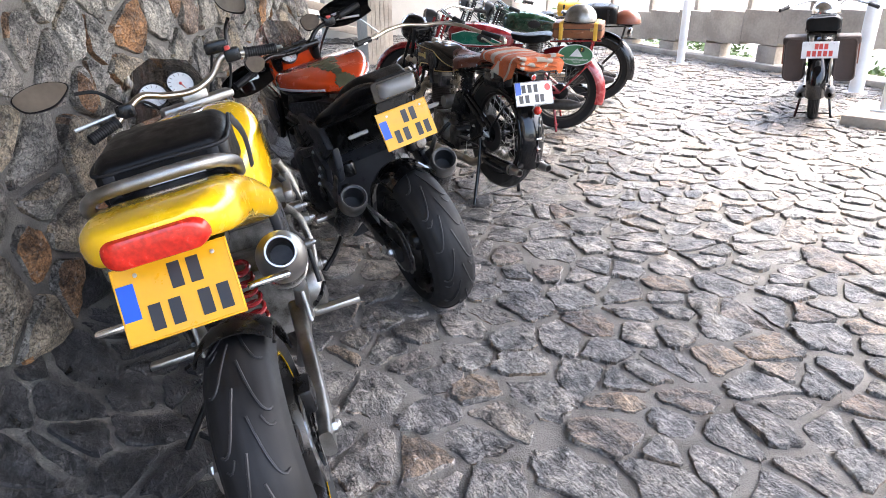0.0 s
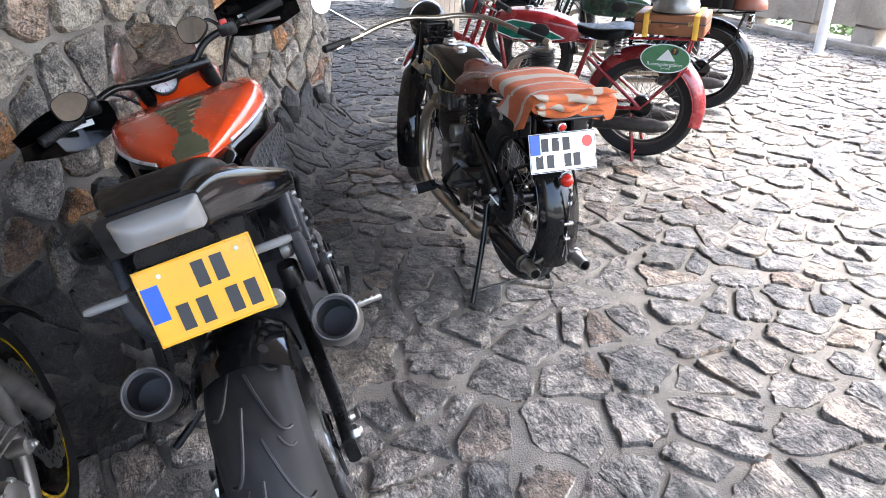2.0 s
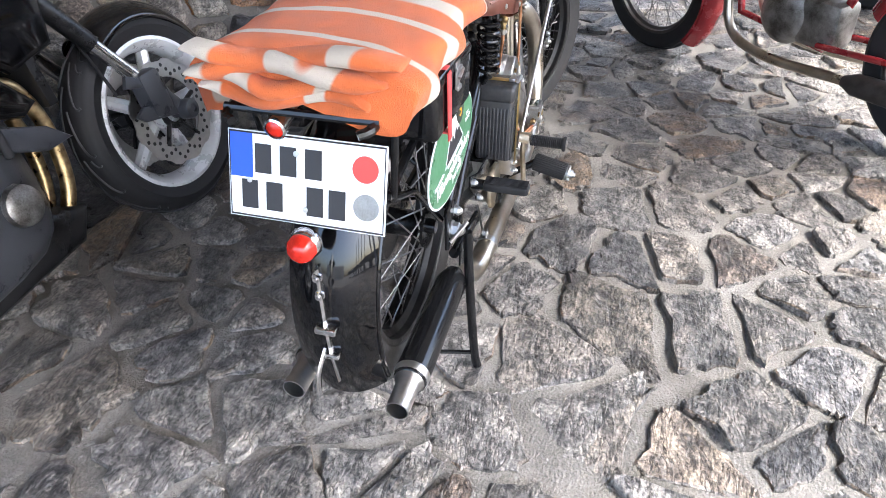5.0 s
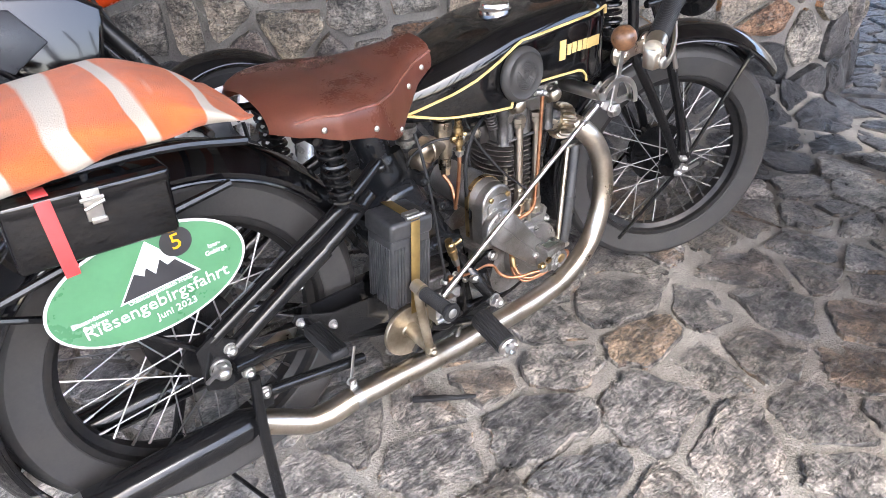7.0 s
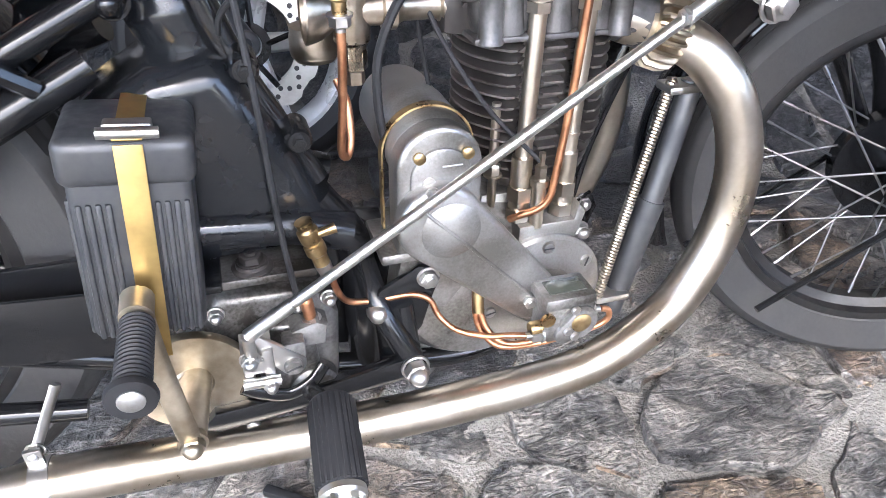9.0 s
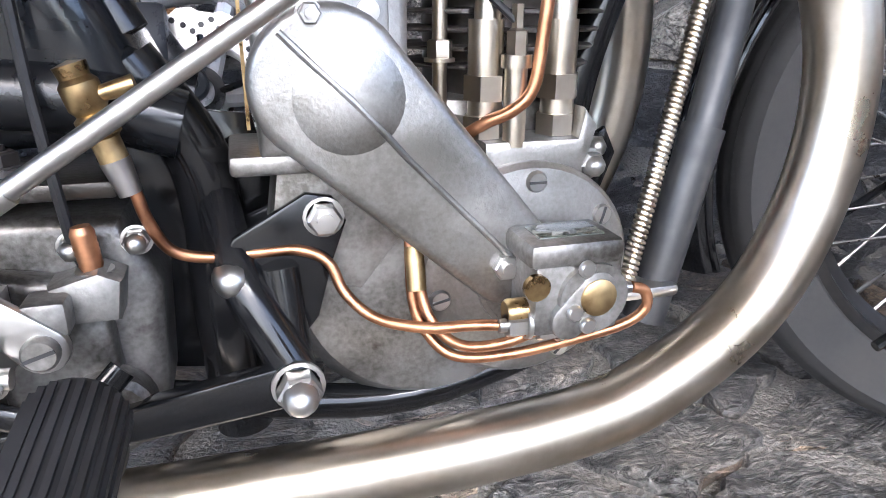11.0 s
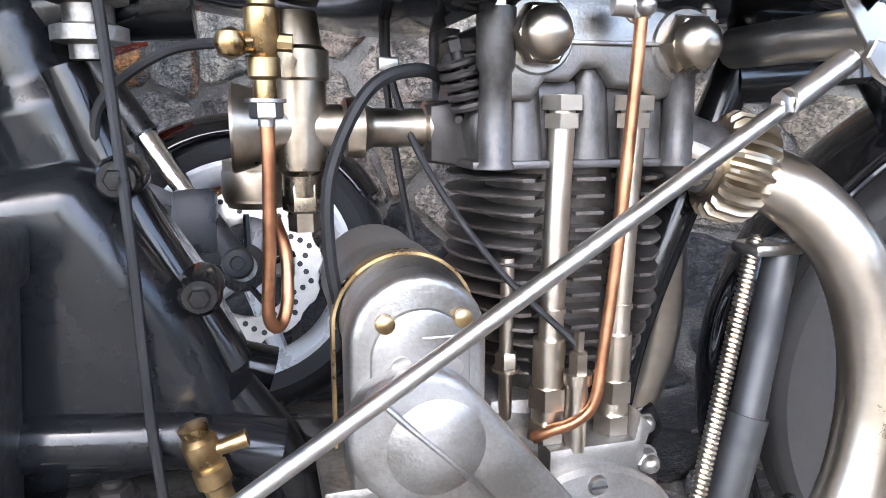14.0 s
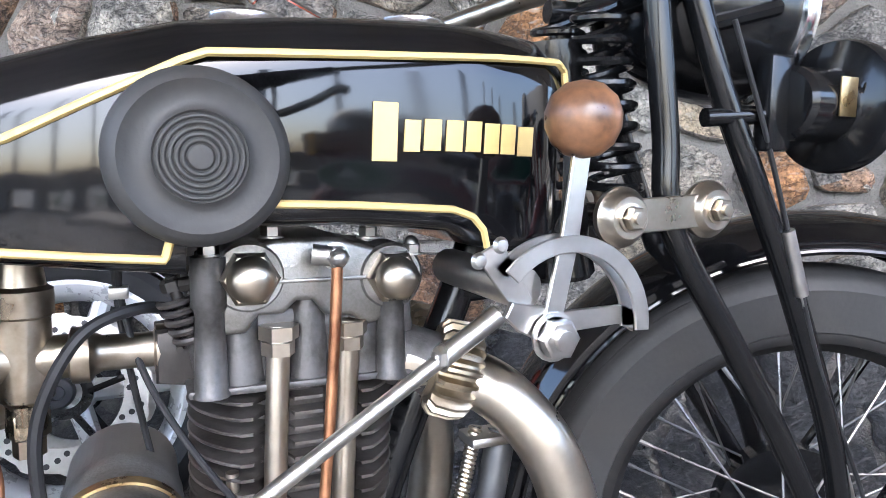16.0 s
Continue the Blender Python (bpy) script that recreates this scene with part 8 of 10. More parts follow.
        part("hose", tube(B(), smooth_path(pts, 6), rr, 12), mm, eng)
    for x, y, z, rr in ((0.66, -0.215, 0.66, 0.020), (0.74, -0.225, 0.58, 0.024), (0.56, -0.205, 0.56, 0.018), (0.84, -0.225, 0.64, 0.022), (0.92, -0.215, 0.52, 0.018), (0.62, -0.215, 0.45, 0.022)):
        bm = lathe(B(), [(0, 0.022), (rr * 0.5, 0.022), (rr * 0.55, 0.014), (rr, 0.012), (rr, -0.03)], along_y(x, y, z), 18)
        cap = part("carburettor_cap", bm, ALU, eng)
        part("bolt", hexnut(B(), (x, y - 0.022, z), rr * 0.35, 0.010, dome=False), STEEL, cap)
    part("cam_rail", box(B(), (0.70, -0.20, 0.735), (0.26, 0.03, 0.035), pose(0, 0, 0), 0.008), ALU, eng)
    # silencer, high on the right
    a, b = Vector((0.40, -0.135, 0.56)), Vector((-0.105, -0.180, 0.836))
    q = Matrix.Translation(a) @ (b - a).to_track_quat("Z", "Y").to_matrix().to_4x4()
    L = (b - a).length
    sil = part("silencer", lathe(B(), [(0.02, 0), (0.034, 0.02), (0.050, 0.10), (0.054, 0.13), (0.054, L - 0.13), (0.052, L - 0.12)], q, 32), CARBON, top, "dark silencer can with chrome end cap")
    part("end_cap", lathe(B(), [(0.0545, L - 0.145), (0.056, L - 0.14), (0.055, L - 0.09), (0.050, L - 0.05), (0.040, L - 0.018), (0.034, L - 0.012), (0.032, L), (0.0285, L), (0.0275, L - 0.012)], q, 32), STEEL, sil)
    part("mouth", lathe(B(), [(0.0285, L - 0.004), (0.025, L - 0.02), (0.024, L - 0.09), (0, L - 0.09)], q, 28), IRON, sil)
    part("clamp_band", lathe(B(), [(0.0545, 0.24), (0.0575, 0.242), (0.0575, 0.262), (0.0545, 0.264)], q, 28), STEEL, sil)
    bm = tube(B(), smooth_path([(0.5, -0.08, 0.20), (0.50, -0.13, 0.35), (0.44, -0.155, 0.48), (0.40, -0.155, 0.52)], 5), 0.022, 12)
    part("link_pipe", bm, STEEL, sil)
    # shock and pegs
    part("shock_spring", coil((0.26, -0.03, 0.70), (0.36, -0.02, 0.44), 0.034, 7, 0.007), REDP, top, "red shock absorber spring")
    for s in (-1, 1):
        bm = prism(B(), [(0.38, 0.40), (0.52, 0.40), (0.50, 0.56), (0.44, 0.60)], s * 0.15, s * 0.165, 0.006)
        fr = part("footrest_plate", bm, ALU, top)
        part("footrest", box(B(), (0.42, s * 0.24, 0.405), (0.032, 0.14, 0.02), bev=0.006), STEEL, fr)
        part("heel_lever", tube(B(), smooth_path([(0.42, s * 0.18, 0.43), (0.52, s * 0.20, 0.40), (0.60, s * 0.22, 0.40)], 4), 0.007, 8), BLACKPL, fr)
    part("side_stand", tube(B(), [(0.50, 0.14, 0.30), (0.44, 0.33, 0.085)], 0.011, 10), BLACKPL, top)
    # front end
    for s in (-1, 1):
        bm = B()
        a, b = Vector((1.11 - s * 0.036, s * 0.095, 0.955)), Vector((1.41 - s * 0.036, s * 0.095 + 0.04, 0.31))
        tube(bm, [a, a.lerp(b, 0.55)], 0.0215, 14)
        leg = part("fork_leg", bm, CHROME, top)
        part("fork_slider", tube(B(), [a.lerp(b, 0.5), b], 0.028, 14), ALU, leg)
    bm = box(B(), (0, 0, 0), (0.075, 0.25, 0.028), pose(1.11, 0, 0.962, 0, 0, 20), 0.01)
    box(bm, (0, 0.0, 0.025), (0.03, 0.09, 0.04), pose(1.10, 0, 0.962, 0, 0, 20), 0.008)
    lathe(bm, [(0.02, 0), (0.02, 0.02), (0, 0.022)], Matrix.Translation((1.13, 0.01, 0.974)), 6)
    part("top_yoke", bm, ALU, top, "silver top yoke")
    part("front_mudguard", mudguard((1.43, 0.04, 0.305), 0.33, 0.13, 30, 160, 26, 0.04), BLACKPL, top)
    bm = tube(B(), smooth_path([(0.885, 0.305, 0.978), (0.935, 0.225, 1.000), (0.995, 0.15, 1.045), (1.05, 0.085, 1.020), (1.09, 0.0, 1.005), (1.12, -0.075, 1.030), (1.13, -0.13, 1.082), (1.142, -0.21, 1.075), (1.152, -0.305, 1.062)], 5), 0.0115, 12)
    bar = part("handlebar", bm, NICKEL, top, "straw-tinted bright handlebar")
    bar_grips(bar, ((0.880, 0.313, 0.975), (0.932, 0.230, 0.998)), ((1.153, -0.312, 1.061), (1.142, -0.205, 1.075)), RUBBER2)
    for c, s in (((0.955, 0.20, 1.02), 1), ((1.137, -0.165, 1.08), -1)):
        part("switch_box", box(B(), c, (0.05, 0.055, 0.045), bev=0.01), BLACKPL, bar)
        part("lever", tube(B(), smooth_path([(c[0] + 0.03, c[1], c[2]), (c[0] + 0.05, c[1] + 0.05 * s, c[2] - 0.01), (c[0] + 0.02, c[1] + 0.17 * s, c[2] - 0.02)], 5), 0.006, 8, flat=0.6), STEEL, bar)
    part("kill_switch", box(B(), (1.115, -0.155, 1.108), (0.02, 0.018, 0.014), bev=0.003), REDPRINT, bar)
    part("brake_reservoir", box(B(), (1.165, -0.12, 1.115), (0.06, 0.08, 0.04), bev=0.008), BLACKPL, bar)
    dial(top, face_back(1.185, 0.140, 1.01, 35, 20), 0.047)
    dial(top, face_back(1.270, 0.050, 1.015, 35, 20), 0.047)
    bm = B()
    rows = []
    for i in range(9):
        a = radians(-60 + 15 * i)
        rows.append([pose(1.23, 0.10, 0, 0, 0, 20) @ Vector(q) for q in ((0.11 * math.cos(a), 0.18 * math.sin(a), 0.92), (0.09 * math.cos(a), 0.165 * math.sin(a), 1.03), (-0.01 + 0.07 * math.cos(a), 0.13 * math.sin(a), 1.125 - 0.045 * abs(math.sin(a))))])
    loft(bm, rows, caps=False, closed=False)
    bmesh.ops.solidify(bm, geom=bm.faces, thickness=0.003)
    part("flyscreen", bm, SMOKE, top, "smoked flyscreen")
    bm = lathe(B(), [(0, -0.09), (0.06, -0.08), (0.088, 0), (0.09, 0.05), (0.08, 0.06), (0, 0.07)], Matrix.Translation((1.30, 0.08, 0.86)) @ Matrix.Rotation(radians(20), 4, "Z") @ Matrix.Rotation(radians(90), 4, "Y"), 28)
    part("headlamp", bm, BLACKPL, top)
    hand_mirror(bar, (0.95, 0.20, 1.04), (0.955, 0.32, 1.11), face_back(0.95, 0.405, 1.125, 28, 10) @ Matrix.Rotation(radians(90), 4, "Z"), 0.085, 0.045, BLACKPL)
    hand_mirror(bar, (1.135, -0.15, 1.09), (1.14, -0.19, 1.195), face_back(1.145, -0.215, 1.255, 28, -10) @ Matrix.Rotation(radians(20), 4, "Z"), 0.075, 0.05, BLACKPL)
    for pts in ([(1.15, -0.15, 1.08), (1.20, -0.13, 1.0), (1.18, -0.06, 0.86)], [(0.97, 0.20, 1.03), (1.12, 0.15, 1.0), (1.16, 0.06, 0.85)], [(1.17, -0.10, 1.10), (1.22, -0.05, 0.98), (1.20, 0.02, 0.84)]):
        part("cable", tube(B(), smooth_path(pts, 6), 0.005, 8), RUBBER2, bar)
    return top


yellow_machine()


def seat_bag():
    m = lean_pose(-2.119, 1.881, -11.7, 13)
    top = thing("seat_bag", m, "black zipped seat bag strapped on the yellow motorcycle", "bag")
    bm = body(spread([(0.085, 0.118, 0.965, 1.03, 0.03, 0.02), (0.10, 0.138, 0.955, 1.052, 0.035, 0.025), (0.22, 0.146, 0.945, 1.07, 0.045, 0.03), (0.36, 0.140, 0.925, 1.06, 0.045, 0.03), (0.42, 0.115, 0.93, 1.01, 0.03, 0.02)], 4))
    for v in bm.verts:
        v.co += Vector((0.004, 0.004, 0.006)) * noise.noise(v.co * 14)
    bag = part("bag_body", bm, FABRIC, top)
    bm = tube(B(), smooth_path([(0.34, -0.142, 1.040), (0.15, -0.144, 1.040), (0.092, -0.122, 1.034), (0.084, 0.0, 1.036), (0.092, 0.122, 1.034), (0.15, 0.144, 1.040), (0.34, 0.142, 1.040)], 6), 0.005, 8)
    part("zip", bm, RUBBER2, bag)
    bm = box(B(), (0.0835, -0.01, 1.004), (0.003, 0.135, 0.013), bev=0.001)
    box(bm, (0.0835, -0.02, 0.988), (0.003, 0.12, 0.003), bev=0.001)
    part("printed_bar", bm, WHITEP, bag)
    for y in (-0.108, 0.108):
        bm = tube(B(), smooth_path([(0.085, y, 1.030), (0.080, y, 1.0), (0.09, y * 1.1, 0.96), (0.12, y * 1.2, 0.92)], 4), 0.012, 8, flat=0.2, up=(0, 1, 0))
        part("strap", bm, RUBBER2, bag)
        part("buckle", box(B(), (0.077, y, 0.985), (0.012, 0.03, 0.03), bev=0.004), BLACKPL, bag)
    bm = tube(B(), smooth_path([(0.36, -0.142, 1.03), (0.39, -0.158, 0.97), (0.42, -0.15, 0.88)], 4), 0.012, 8, flat=0.25)
    part("strap", bm, RUBBER2, bag)


seat_bag()


# ---- orange and black machine ----
def orange_machine():
    top = thing("motorcycle", lean_pose(-1.062, 0.968, 0.3, 14.3), "black and orange-red naked motorcycle leaning on its stand", "motorcycle", "motorcycles parked along the wall")
    road_wheel(top, (0, 0, 0.318), 0.318, 0.19, 0.216, 5, 0.12, RUBBER2, BLACKPL)
    road_wheel(top, (1.59, -0.075, 0.30), 0.303, 0.12, 0.216, 5, 0.158, RUBBER2, SILVER, turn=-6)
    for s in (-1, 1):
        bm = body(spread([(-0.05, 0.015, 0.28, 0.35, 0.012, 0.012, s * 0.14), (0.12, 0.017, 0.30, 0.375, 0.012, 0.012, s * 0.14), (0.55, 0.022, 0.37, 0.46, 0.014, 0.014, s * 0.12)], 3))
        arm = part("swing_arm", bm, BLACKPL, top)
        part("axle_nut", hexnut(B(), (0.0, s * 0.155, 0.318), 0.018, 0.02, sgn=s), STEEL, arm)
        part("paddock_bobbin", lathe(B(), [(0.008, 0), (0.014, 0.004), (0.008, 0.016), (0.015, 0.026), (0, 0.03)], along_y(0.06, s * 0.155, 0.315, s > 0), 14), STEEL, arm)
    bm = B()
    lathe(bm, [(0.05, 0), (0.098, 0), (0.10, 0.003), (0.098, 0.006), (0.05, 0.006)], along_y(0, 0.118, 0.318, True), 44, closed=True)
    for i in range(43):
        box(bm, (0.104, 0.121, 0), (0.010, 0.006, 0.007), Matrix.Translation((0, 0, 0.318)) @ Matrix.Rotation(math.tau * i / 43, 4, "Y"))
    part("sprocket", bm, IRON, top)
    bm = B()
    for i in range(36):
        t = i / 36
        for s in (1, -1):
            box(bm, (0.52 * t, 0.121, 0.318 + s * (0.105 - 0.06 * t) + 0.08 * t), (0.010, 0.016 if i % 2 else 0.011, 0.010), bev=0.002, seg=1)
    part("chain", bm, STEEL, top)
    part("hugger", mudguard((0, 0, 0.318), 0.348, 0.20, 18, 104, 24, 0.05), BLACK, top, "glossy black rear hugger")
    # tail
    bm = body(spread([(-0.118, 0.086, 0.962, 1.034, 0.012, 0.012), (-0.05, 0.118, 0.935, 1.030, 0.02, 0.02), (0.03, 0.160, 0.900, 1.000, 0.03, 0.03), (0.12, 0.205, 0.870, 0.950, 0.025, 0.03), (0.21, 0.238, 0.848, 0.900, 0.018, 0.02), (0.24, 0.20, 0.85, 0.885, 0.012, 0.012)], 4))
    tail = part("tail_cowl", bm, BLACK, top, "glossy black tail cowl")
    part("under_tail", body(spread([(-0.06, 0.07, 0.84, 0.94, 0.02, 0.02), (0.2, 0.11, 0.72, 0.86, 0.03, 0.03), (0.5, 0.115, 0.62, 0.84, 0.03, 0.03), (0.62, 0.11, 0.56, 0.86, 0.03, 0.03)], 3)), BLACKPL, tail)
    bm = body(spread([(-0.150, 0.040, 0.985, 1.003, 0.006, 0.006, -0.012), (-0.138, 0.066, 0.972, 1.022, 0.008, 0.006, -0.012), (-0.108, 0.076, 0.974, 1.026, 0.008, 0.006, -0.008), (-0.100, 0.066, 0.976, 1.022, 0.006, 0.006, -0.008)], 3))
    lens = part("tail_light", bm, CLEARLENS, tail, "clear tail light lens")
    part("lens_core", box(B(), (-0.118, -0.01, 1.0), (0.03, 0.10, 0.02), bev=0.004), SILVER, lens)
    bm = body(spread([(-0.108, 0.064, 1.010, 1.040, 0.012, 0.01), (-0.03, 0.085, 0.995, 1.044, 0.02, 0.012), (0.04, 0.105, 0.965, 1.034, 0.025, 0.015), (0.17, 0.125, 0.89, 0.982, 0.03, 0.02), (0.27, 0.135, 0.82, 0.912, 0.03, 0.02), (0.40, 0.14, 0.80, 0.868, 0.03, 0.02), (0.52, 0.115, 0.80, 0.868, 0.03, 0.02), (0.60, 0.085, 0.80, 0.875, 0.03, 0.02)], 4))
    seat = part("seat", bm, FABRIC, top, "black stepped seat")
    bm = tube(B(), smooth_path([(0.0, 0.108, 1.010), (0.17, 0.137, 0.955), (0.27, 0.144, 0.885), (0.46, 0.132, 0.84)], 5), 0.003, 6)
    tube(bm, smooth_path([(0.0, -0.108, 1.010), (0.17, -0.137, 0.955), (0.27, -0.144, 0.885), (0.46, -0.132, 0.84)], 5), 0.003, 6)
    part("seam", bm, RUBBER2, seat)
    bm = box(B(), (0.01, 0, 0.90), (0.12, 0.10, 0.06), bev=0.012)
    box(bm, (-0.050, 0, 0.83), (0.03, 0.14, 0.14), pose(0, 0, 0), 0.008)
    part("plate_holder", bm, BLACKPL, top)
    u = Vector((0.043, 0, 0.127)).normalized()
    x = Vector((0, -1, 0))
    n = x.cross(u)
    pm = Matrix(((x.x, u.x, n.x, -0.088), (x.y, u.y, n.y, -0.022), (x.z, u.z, n.z, 0.838), (0, 0, 0, 1)))
    number_plate(top, pm, 0.213, 0.145, YPLATE, "bars_yellow")
    for s in (-1, 1):
        bm = lathe(B(), [(0, -0.004), (0.008, 0.0), (0.009, 0.03), (0.009, 0.07), (0.006, 0.08), (0, 0.081)], Matrix.Translation((-0.03, s * 0.115, 0.85)) @ Matrix.Rotation(radians(-90 * s), 4, "X"), 14)
        part("indicator", bm, CLEARLENS, top, "slim indicator")
    part("reflector", lathe(B(), [(0.022, 0), (0.024, 0.002), (0.022, 0.008), (0, 0.009)], face_back(0.045, -0.112, 0.700, 0), 20), ALUD, top)
    # silencers
    for s in (-1, 1):
        a, b = Vector((0.345, s * 0.238, 0.325)), Vector((0.082, s * 0.212, 0.578))
        q = Matrix.Translation(a) @ (b - a).to_track_quat("Z", "Y").to_matrix().to_4x4()
        L = (b - a).length
        sil = part("silencer", lathe(B(), [(0.022, 0), (0.04, 0.03), (0.055, 0.08), (0.056, L - 0.075), (0.054, L - 0.07)], q, 32), CARBON, top, "carbon-wrapped silencer with steel mouth")
        part("end_cap", lathe(B(), [(0.0565, L - 0.078), (0.058, L - 0.07), (0.058, L - 0.02), (0.055, L - 0.004), (0.052, L), (0.0495, L), (0.0495, L - 0.01)], q, 32), ALU, sil)
        part("mouth", lathe(B(), [(0.0495, L - 0.002), (0.042, L - 0.006), (0.040, L - 0.09), (0, L - 0.092)], q, 28), INK, sil)
        part("link_pipe", tube(B(), smooth_path([(0.62, s * 0.08, 0.22), (0.52, s * 0.16, 0.235), (0.42, s * 0.215, 0.27), (0.345, s * 0.238, 0.325)], 5), 0.022, 12), STEEL, sil)
    # tank
    tank_rows = [(0.520, 0.030, 0.885, 0.905, 0.008, 0.008), (0.58, 0.095, 0.895, 0.940, 0.035, 0.012), (0.68, 0.160, 0.900, 0.965, 0.055, 0.012), (0.82, 0.210, 0.900, 0.978, 0.070, 0.012), (0.95, 0.218, 0.895, 0.970, 0.068, 0.012), (1.06, 0.165, 0.890, 0.950, 0.05, 0.012), (1.10, 0.10, 0.89, 0.935, 0.03, 0.012)]
    bm = body(spread(tank_rows, 5))
    tank = part("fuel_tank", bm, ORANGE, top, "orange-red fuel tank with olive emblem")
    tank.location = (-0.02, -0.03, -0.012)
    low = [(0.455, 0.060, 0.84, 0.875, 0.02, 0.02)] + [(x0 + 0.015, max(w * 0.985, 0.10), 0.765, z0 + 0.010, 0.03, 0.05) for x0, w, z0, z1, rt, rb in tank_rows]
    part("tank_lower", body(spread(low, 5)), BLACK, tank)
    top_at = lambda x: float(np.interp(x, [q[0] for q in tank_rows], [q[3] for q in tank_rows]))
    bm = B()
    for k in range(6):
        x = 0.640 + 0.036 * k
        box(bm, (0, 0, 0), (0.022, 0.045 + 0.018 * k, 0.012), pose(x, 0.004 * (k % 3), top_at(x), 0, -math.degrees(math.atan2(top_at(x + 0.02) - top_at(x - 0.02), 0.04)), 8), 0.001, 1)
    for k in range(10):
        x = 0.585 + 0.026 * k
        box(bm, (0, 0, 0), (0.030, 0.034, 0.012), pose(x, 0.002, top_at(x) - 0.0006, 0, -math.degrees(math.atan2(top_at(x + 0.02) - top_at(x - 0.02), 0.04)), 2), 0.001, 1)
    for k in range(4):
        x = 0.538 + 0.016 * k
        box(bm, (0, 0, 0), (0.020, 0.050 + 0.022 * (3 - k) - (0.03 if k == 0 else 0), 0.012), pose(x, 0.0, top_at(x) + 0.002, 0, -32, 0), 0.001, 1)
    pieces("emblem", bm, OLIVE, tank, "olive printed emblem")
    for s in (-1, 1):
        edge_line = [(x, s * (w + 0.001), z0 + 0.012) for x, w, z0, z1, rt, rb in tank_rows[1:6]]
        part("tank_trim", tube(B(), smooth_path(edge_line, 6), 0.0055, 8), SILVER, tank, "silver line along the tank's shoulder")
    for s in (-1, 1):
        # the pad slopes outwards from the rider's knee to the tank's shoulder
        edge = [(0.44, 0.125, 0.755, 0.885), (0.50, 0.150, 0.765, 0.892), (0.60, 0.186, 0.785, 0.882), (0.70, 0.212, 0.800, 0.868), (0.78, 0.226, 0.812, 0.855)]
        rings = [[(x, s * (y + 0.004), z0), (x, s * (y + 0.010), (z0 + z1) / 2), (x, s * (y + 0.004), z1), (x, s * (y - 0.014), z1), (x, s * (y - 0.014), z0)] for x, y, z0, z1 in edge]
        pad = part("knee_pad", loft(B(), rings), RUBBER2, tank, "studded rubber knee pad")
        bm = B()
        for i in range(13):
            x = 0.455 + 0.0245 * i
            y, z0, z1 = (float(np.interp(x, [q[0] for q in edge], [q[k] for q in edge])) for k in (1, 2, 3))
            for j in range(8):
                z = z0 + 0.010 + 0.0145 * j
                if z < z1 - 0.006:
                    lathe(bm, [(0.0055, 0), (0.0045, 0.003), (0, 0.0035)], Matrix.Translation((x + 0.006 * (j % 2), s * (y + 0.0085), z)) @ Matrix.Rotation(radians(-90 * s), 4, "X") @ Matrix.Rotation(radians(-17), 4, "Y"), 8)
        studs = part("stud", bm, GREYPL, pad)
        studs["kind"] = "stuff"
    # side structure and engine
    for s in (-1, 1):
        bm = prism(B(), [(0.32, 0.813), (0.592, 0.830), (0.66, 0.800), (0.52, 0.757), (0.465, 0.733), (0.494, 0.695), (0.413, 0.643), (0.266, 0.734)], s * 0.182, s * 0.214, 0.012, 3)
        cover = part("frame_cover", bm, GREYPL, top, "matt grey angular frame cover")
        bm = prism(B(), [(0.73, 0.746), (0.60, 0.775), (0.499, 0.757), (0.465, 0.731), (0.632, 0.646), (0.687, 0.661)], s * 0.170, s * 0.202, 0.006, 2)
        plate = part("dimpled_plate", bm, GREYPL, cover)
        bm = B()
        for i in range(4):
            for j in range(3):
                lathe(bm, [(0.0075, 0), (0.006, 0.002), (0.003, 0.003), (0, 0.0032)], along_y(0.60 + 0.026 * i - 0.012 * j, s * 0.202, 0.738 - 0.012 * i - 0.024 * j, s > 0), 10)
        pieces("dimple", bm, BLACKPL, plate)
        bm = prism(B(), [(0.486, 0.702), (0.80, 0.606), (1.108, 0.471), (1.16, 0.42), (1.08, 0.42), (0.78, 0.556), (0.544, 0.653)], s * 0.192, s * 0.220, 0.008, 3)
        part("frame_spar", bm, GREYPL, top, "dark grey frame spar")
        bm = prism(B(), [(0.476, 0.702), (0.559, 0.631), (0.521, 0.526), (0.42, 0.52), (0.362, 0.62)], s * 0.196, s * 0.226, 0.009, 3)
        low_cover = part("pivot_cover", bm, GREYPL, top)
        bm = B()
        for px, pz in ((0.470, 0.680), (0.440, 0.610), (0.50, 0.555)):
            hexnut(bm, (px, s * 0.226, pz), 0.008, 0.010, sgn=s, dome=False)
        pieces("bolt", bm, STEEL, low_cover)
        bm = prism(B(), [(0.201, 0.752), (0.358, 0.659), (0.284, 0.572), (0.242, 0.599), (0.197, 0.709)], s * 0.180, s * 0.212, 0.010, 3)
        part("side_cover", bm, GREYPL, top)
        bm = prism(B(), [(0.846, 0.719), (1.046, 0.659), (1.150, 0.520), (1.10, 0.50), (0.757, 0.625), (0.734, 0.671)], s * 0.10, s * 0.186, 0.014, 3)
        part("air_box", bm, BLACK, top, "glossy black air box cover")
        bm = prism(B(), [(0.165, 0.640), (0.185, 0.655), (0.262, 0.575), (0.335, 0.535), (0.300, 0.490), (0.270, 0.505), (0.225, 0.575)], s * 0.232, s * 0.242, 0.004, 2)
        part("heel_guard", bm, ALUD, top, "bright cast heel guard")
        bm = prism(B(), [(0.86, 0.86), (1.16, 0.90), (1.30, 0.80), (1.24, 0.62), (1.10, 0.60), (0.98, 0.72)], s * 0.19, s * 0.225, 0.016, 3)
        sh = part("tank_shroud", bm, BLACK, top, "glossy black tank shroud")
